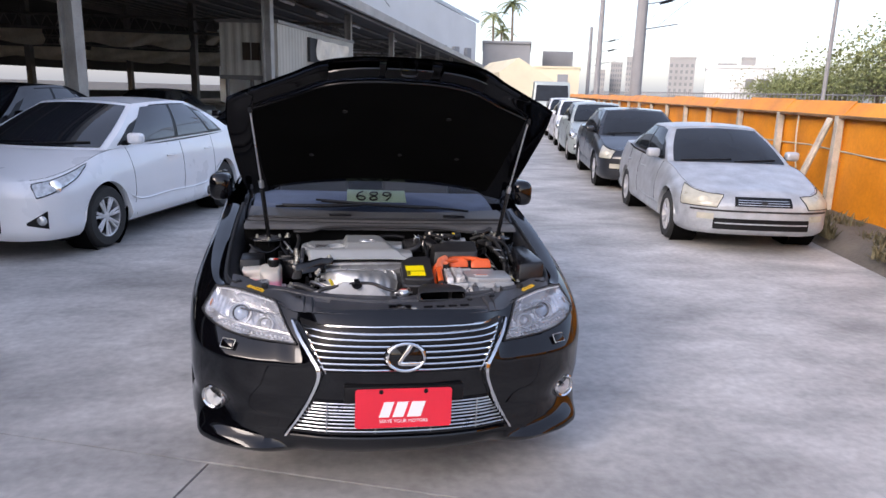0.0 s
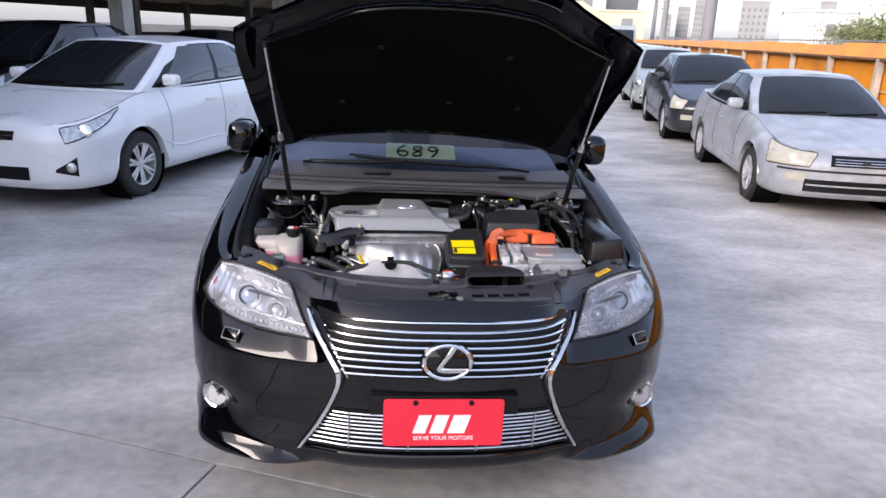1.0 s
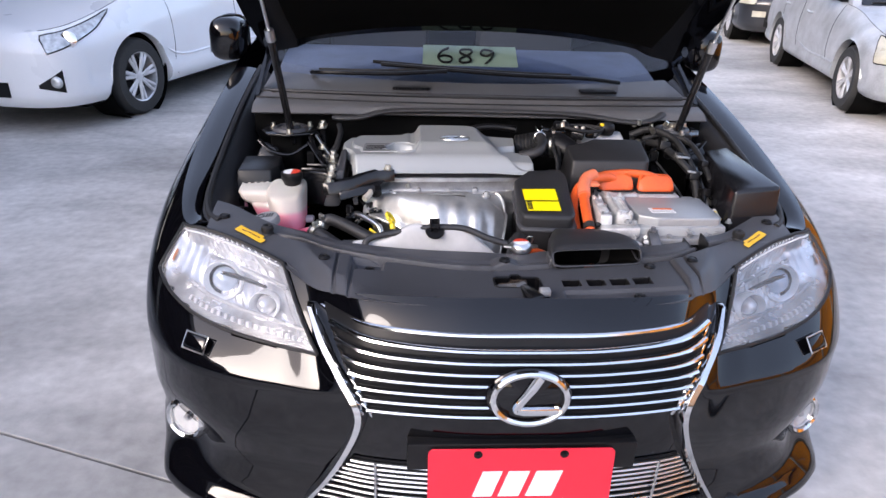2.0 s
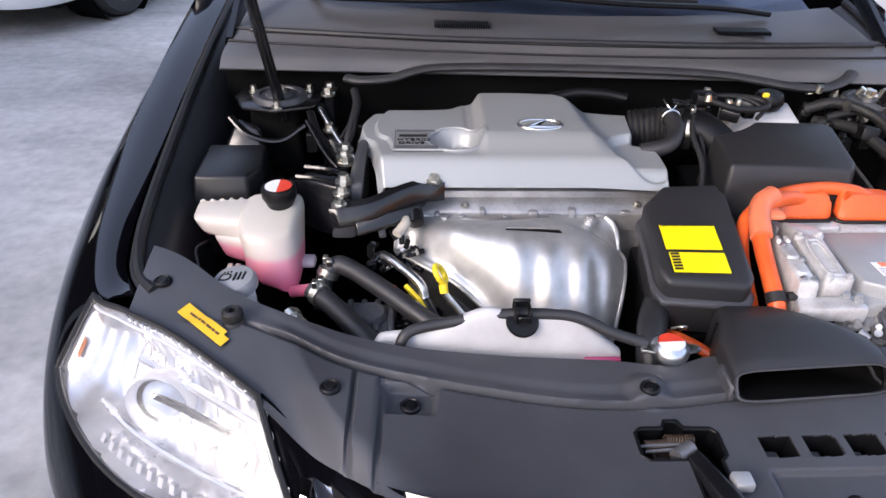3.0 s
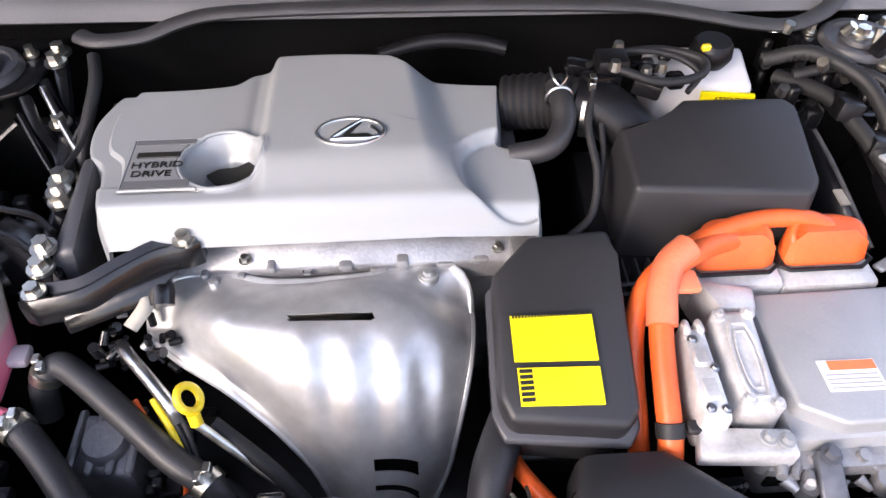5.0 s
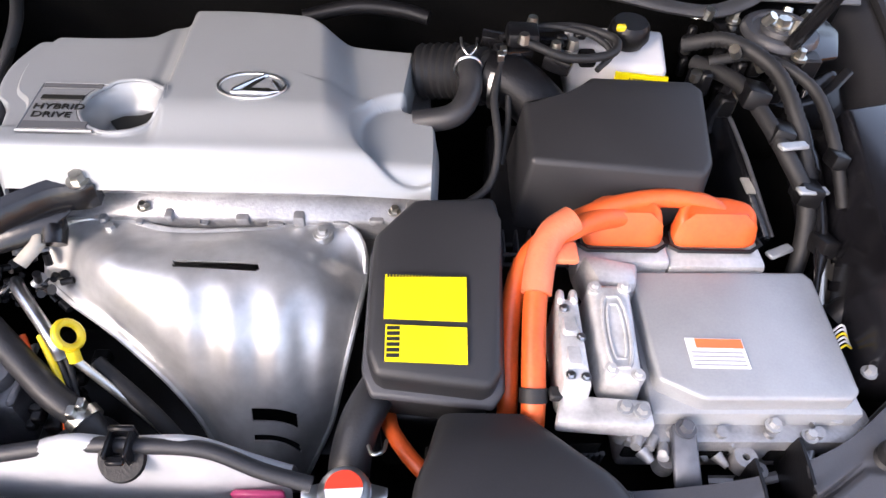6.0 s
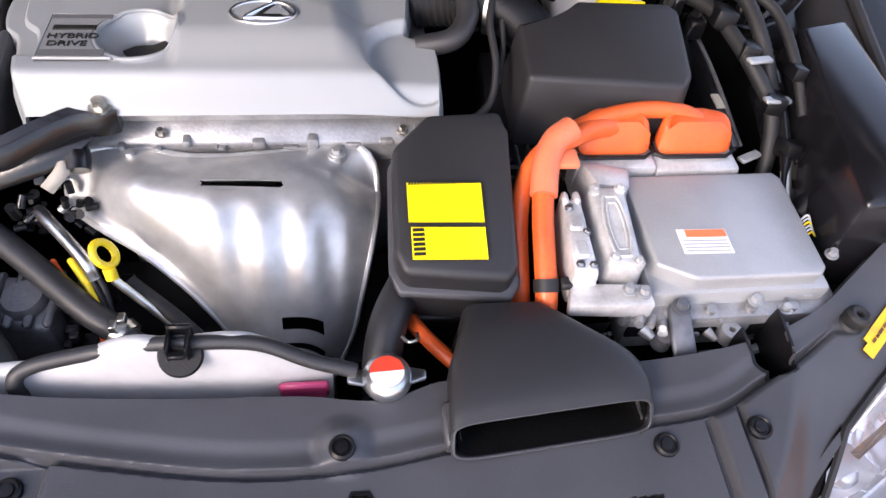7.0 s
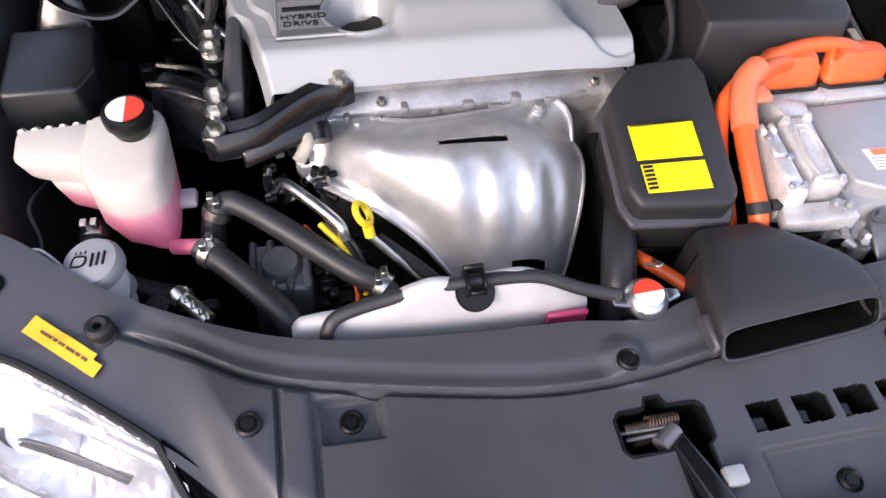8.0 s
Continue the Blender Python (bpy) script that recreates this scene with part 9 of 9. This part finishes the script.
        tube(bm, [side(lerp(.08, .88, k / 10), .06, .008) for k in range(11)], 0.006, 6, 1)
        if sg < 0:
            flip_x(bm)
        part("belt_trim", bm, DARK_PLASTIC, owner)
        for s_, in ((7.05,), (8.35,), (9.3,)):
            bm = B()
            tube(bm, [shell(s_, t, 0.001) for t in (.15, .5, .8, 1, 1.3, 1.6, 1.85, 1.98)], 0.0022, 5, 2)
            if sg < 0:
                flip_x(bm)
            part("door_gap", bm, SEAM, owner)
        for s_ in (8.05, 9.05):
            bm = B()
            tube(bm, [shell(s_ + d, 1.62, 0.012 + o) for d, o in ((-.1, -.006), (-.05, .012), (.05, .012), (.1, -.006))], 0.011, 6, 3)
            if sg < 0:
                flip_x(bm)
            part("door_handle", bm, paint, owner)
        bm = B()
        tube(bm, [shell(s_, .55, .006) for s_ in (6.6, 7.2, 8, 9, 9.8)], 0.012, 6, 4)
        if sg < 0:
            flip_x(bm)
        part("side_moulding", bm, paint, owner)
        bm = B()
        tube(bm, [(stat(k * .1)[2] * 1.0, stat(k * .1)[3], stat(k * .1)[4] + .002) for k in range(24, 71, 2)], 0.002, 5, 1)
        if sg < 0:
            flip_x(bm)
        part("bonnet_gap", bm, SEAM, owner)
        bm = B()
        c = side(.07, .1)
        box(bm, -.085, .085, -.06, .05, -.055, .06, .04, 4, Matrix.Translation((sg * (c.x + .13), c.y + .06, c.z + .05)))
        mr = part("door_mirror", bm, mirror_mat or paint, owner)
        bm = B()
        rod(bm, (sg * c.x, c.y + .07, c.z), (sg * (c.x + .08), c.y + .06, c.z + .02), .03, .022, 8)
        part("mirror_foot", bm, DARK_PLASTIC, mr)
        # headlamp on the corner
        s0, s1, tilt_ = lamp
        bm = B()
        sheet(bm, lambda u, v: shell(lerp(s0 + (1 - v) * .25, s1 - (1 - v) * tilt_, u), lerp(lerp(1.04, 1.36 + tilt_ * .5, u), lerp(1.80, 1.93, u), v) if look_ != "old" else lerp(1.02, 1.93, v), .007 + .012 * math.sin(math.pi * u) * math.sin(math.pi * v)), 16, 8)
        if sg < 0:
            flip_x(bm)
        lm = part("headlamp", bm, lamp_mat, owner)
        edge = [(u, 0) for u in (0, .2, .4, .6, .8, 1)] + [(1, .5)] + [(u, 1) for u in (1, .8, .6, .4, .2, 0)] + [(0, .5), (0, 0)]
        bm = B()
        tube(bm, [shell(lerp(s0 + (1 - v) * .25, s1 - (1 - v) * tilt_, u), lerp(lerp(1.04, 1.36 + tilt_ * .5, u), lerp(1.80, 1.93, u), v) if look_ != "old" else lerp(1.02, 1.93, v), .004) for u, v in edge], .006, 6, 2)
        if sg < 0:
            flip_x(bm)
        part("lamp_gap", bm, SEAM, lm)
        bm = B()
        c = shell(lerp(s0, s1, .38), 1.5 if look_ != "old" else 1.4, .012)
        lathe(bm, [(0, .012), (.04, .008), (.06, 0)], 18, Matrix.Translation((sg * c.x, c.y, c.z)) @ Vector((sg * .4, -.9, .2)).to_track_quat("Z", "Y").to_matrix().to_4x4())
        part("lamp_bowl", bm, CHROME if look_ != "old" else lamp_mat, lm)
        # fog lamp in a dark pocket
        if look_ == "old":
            continue
        bm = B()
        sheet(bm, lambda u, v: shell(lerp(2.3, 3.1, u), lerp(lerp(.40, .30, u), lerp(.46, .72, u), v), .004), 8, 4)
        if sg < 0:
            flip_x(bm)
        fg = part("fog_pocket", bm, DARK_PLASTIC, owner)
        bm = B()
        c = shell(2.85, .5, .006)
        lathe(bm, [(0, .02), (.03, .018), (.042, .008), (.045, 0)], 18, Matrix.Translation((sg * c.x, c.y, c.z)) @ Vector((sg * .3, -.95, 0)).to_track_quat("Z", "Y").to_matrix().to_4x4())
        part("fog_lamp", bm, CLEAR_LAMP, fg)
        bm = B()
        sheet(bm, lambda u, v: shell(lerp(12.2, 13.0, u), lerp(1.0, 1.85, v), .006), 8, 5)
        if sg < 0:
            flip_x(bm)
        part("tail_lamp", bm, material("red_lens", (0.35, 0.02, 0.02), 0.2, bump=0), owner)

    def strip(nm, x, t0, t1, mat_, off=.004, n=20, out=None):
        bm = B()

        def f(u, v):
            xx = lerp(-x, x, u)
            ax = abs(xx)
            lo_s, hi_s = 0.0, 4.0
            for _ in range(18):
                mid_ = (lo_s + hi_s) / 2
                if stat(mid_)[0] < ax:
                    lo_s = mid_
                else:
                    hi_s = mid_
            p = shell(lo_s, lerp(t0, t1, v), off)
            return (math.copysign(p.x, xx), p.y, p.z)
        sheet(bm, f, n, 5)
        return part(nm, bm, mat_, out or owner)
    gr = strip("grille", .33 * w if look_ != "old" else .36 * w, 1.18 if look_ != "old" else 1.15, 1.7 if look_ != "old" else 1.86, DARK_PLASTIC, .006)
    for k in range(3):
        t = (1.28 + .15 * k) if look_ != "old" else (1.28 + .17 * k)
        strip("grille_bar", .32 * w, t, t + .05, CHROME if look_ != "old" else SATIN, .014, 20, gr)
    strip("lower_opening", .45 * w if look_ != "old" else .6 * w, .22, .5 if look_ != "old" else .62, DARK_PLASTIC, .005)
    if look_ == "old":
        strip("bumper_strip", .86 * w, .86, .93, GREY_PLASTIC, .006, 30)
        strip("lower_bar", .58 * w, .42, .47, paint, .012)
        for sg in (-1, 1):
            bm = B()
            sheet(bm, lambda u, v: shell(lerp(1.9, 2.7, u), lerp(.56, .78, v), .006), 6, 3)
            if sg < 0:
                flip_x(bm)
            part("indicator", bm, CLOUDY, owner)
    bm = B()
    lathe(bm, [(0, .006), (.03, .004), (.034, 0)], 24, Matrix.Translation((0, -.02, lerp(waist, nose, .5))) @ pose(0, 0, 0, 80, 0, 0) @ Matrix.Diagonal((1, .7, 1, 1)))
    part("emblem", bm, SATIN if look_ != "old" else GREY_PLASTIC, owner)
    add_wheels(owner, wr, 0.2, w - 0.12, axles, spokes, ALLOY_WHEEL)
    for sg in (-1, 1):
        for ya in axles:
            bm = B()
            lathe(bm, [(ar + .006, 0), (ar, -.28), (0.0, -.29)], 24, Matrix.Translation((sg * (w - .04), ya, wr + .01)) @ pose(0, 0, 0, 0, 90 * sg, 0))
            part("wheel_well", bm, FELT_AND_SHADE, owner)
    bm = B()
    box(bm, -w * .85, w * .85, .35, L - .35, .16, .3, .03)
    part("underbody", bm, FELT_AND_SHADE, owner, smooth=False)
    return owner


def parked(contact, heading, half, over, sg):
    """Pose of a car from where its front wheel on one side stands."""
    a = radians(heading)
    ex, ey = Vector((math.cos(a), -math.sin(a), 0)), Vector((math.sin(a), math.cos(a), 0))
    o = Vector((*contact, 0)) - ex * sg * half - ey * over
    return pose(o.x, o.y, 0, 0, 0, -heading)


sedan("white_sedan", "clean white sedan with dark tinted windows on alloy wheels", WHITE_PAINT, parked((-2.65, 4.75), 16.4, 0.80, 0.90, 1), W=1.76, L=4.54, H=1.47, over=0.90, nose=0.74, cowl_z=0.98, belt=0.98, tail=1.06,
      cowl_y=1.02, a_top=1.92, c_top=3.3, c_base=4.02, spokes=7, lamp=(2.5, 5.0, .5), wr=0.315)
sedan("silver_sedan", "dusty dented silver sedan with clouded headlamps", SILVER_DULL, parked((3.66, 5.10), 11.8, 0.76, 0.78, -1), W=1.69, L=4.25, H=1.32, over=0.78, base=2.45, nose=0.64, cowl_z=0.87, belt=0.87, tail=0.95,
      cowl_y=1.18, a_top=1.95, c_top=2.95, c_base=3.6, glass=GLASS_PALE, lamp_mat=CLOUDY, lamp=(1.55, 4.0, .15), look_="old", wr=0.29, spokes=6)
sedan("dark_sedan", "dusty dark grey sedan in the parked row", DUSK_PAINT, parked((4.5, 9.8), 13, 0.78, 0.9, -1), W=1.76, L=4.7, H=1.42, over=0.9, base=2.65, nose=0.70, cowl_z=0.92, belt=0.93, glass=GLASS_PALE, lamp_mat=CLOUDY, lamp=(2.4, 4.2, .1), look_="old", wr=0.31)
sedan("pale_sedan", "pale greenish silver sedan in the parked row", GREEN_SILVER, parked((5.58, 14.7), 13, 0.78, 0.9, -1), W=1.76, L=4.6, H=1.46, over=0.9, glass=GLASS_PALE)
sedan("white_sedan", "white sedan further down the parked row", WHITE_PAINT, parked((6.75, 19.6), 13, 0.78, 0.9, -1), W=1.76, L=4.5, H=1.48, glass=GLASS_PALE)
sedan("white_sedan", "white sedan at the end of the parked row", WHITE_PAINT, parked((7.9, 24.6), 13, 0.78, 0.9, -1), W=1.74, L=4.5, H=1.5, glass=GLASS_PALE)
sedan("black_parked_sedan", "glossy black sedan parked behind a white one", DARK_PAINT, parked((-1.15, 10.2), 16.4, 0.8, 0.9, 1), W=1.82, L=4.8, H=1.50, nose=0.78, cowl_z=1.02, belt=1.03)
sedan("black_parked_sedan", "black car parked under the shed roof", DARK_PAINT, parked((-4.9, 7.2), 16.4, 0.8, 0.9, 1), W=1.85, L=4.7, H=1.60, nose=0.85, cowl_z=1.08, belt=1.1)
sedan("black_parked_sedan", "black car parked under the shed roof", DARK_PAINT, parked((-7.6, 8.4), 16.4, 0.8, 0.9, 1), W=1.85, L=4.7, H=1.60, nose=0.85, cowl_z=1.08, belt=1.1)
sedan("grey_parked_sedan", "dark grey car parked deep under the shed", DUSK_PAINT, parked((-5.2, 17.0), 16.4, 0.8, 0.9, 1), W=1.8, L=4.7, H=1.5)

# small pale lorry at the end of the row
lorry = thing("small_lorry", "small pale lorry with a boxy cab at the row's end", "lorry", parked((9.0, 31.0), 13, 0.9, 0.8, -1), "parked cars")
bm = B()
hull(bm, [(-.95, 0, .5), (.95, 0, .5), (.95, 1.9, .5), (-.95, 1.9, .5)], [(-.85, .45, 2.2), (.85, .45, 2.2), (.85, 1.9, 2.25), (-.85, 1.9, 2.25)], .06, 3)
part("cab", bm, GREEN_SILVER, lorry)
bm = B()
hull(bm, [(-.8, .18, 1.3), (.8, .18, 1.3), (.8, .26, 1.3), (-.8, .26, 1.3)], [(-.75, .38, 2.05), (.75, .38, 2.05), (.75, .46, 2.05), (-.75, .46, 2.05)])
part("windscreen", bm, GLASS_PALE, lorry, smooth=False)
bm = B()
box(bm, -1.0, 1.0, 2.0, 5.2, .7, 1.4, .03)
part("bed", bm, GREEN_SILVER, lorry)
add_wheels(lorry, 0.36, 0.22, 0.8, (0.8, 4.0), 6, GREY_PLASTIC)
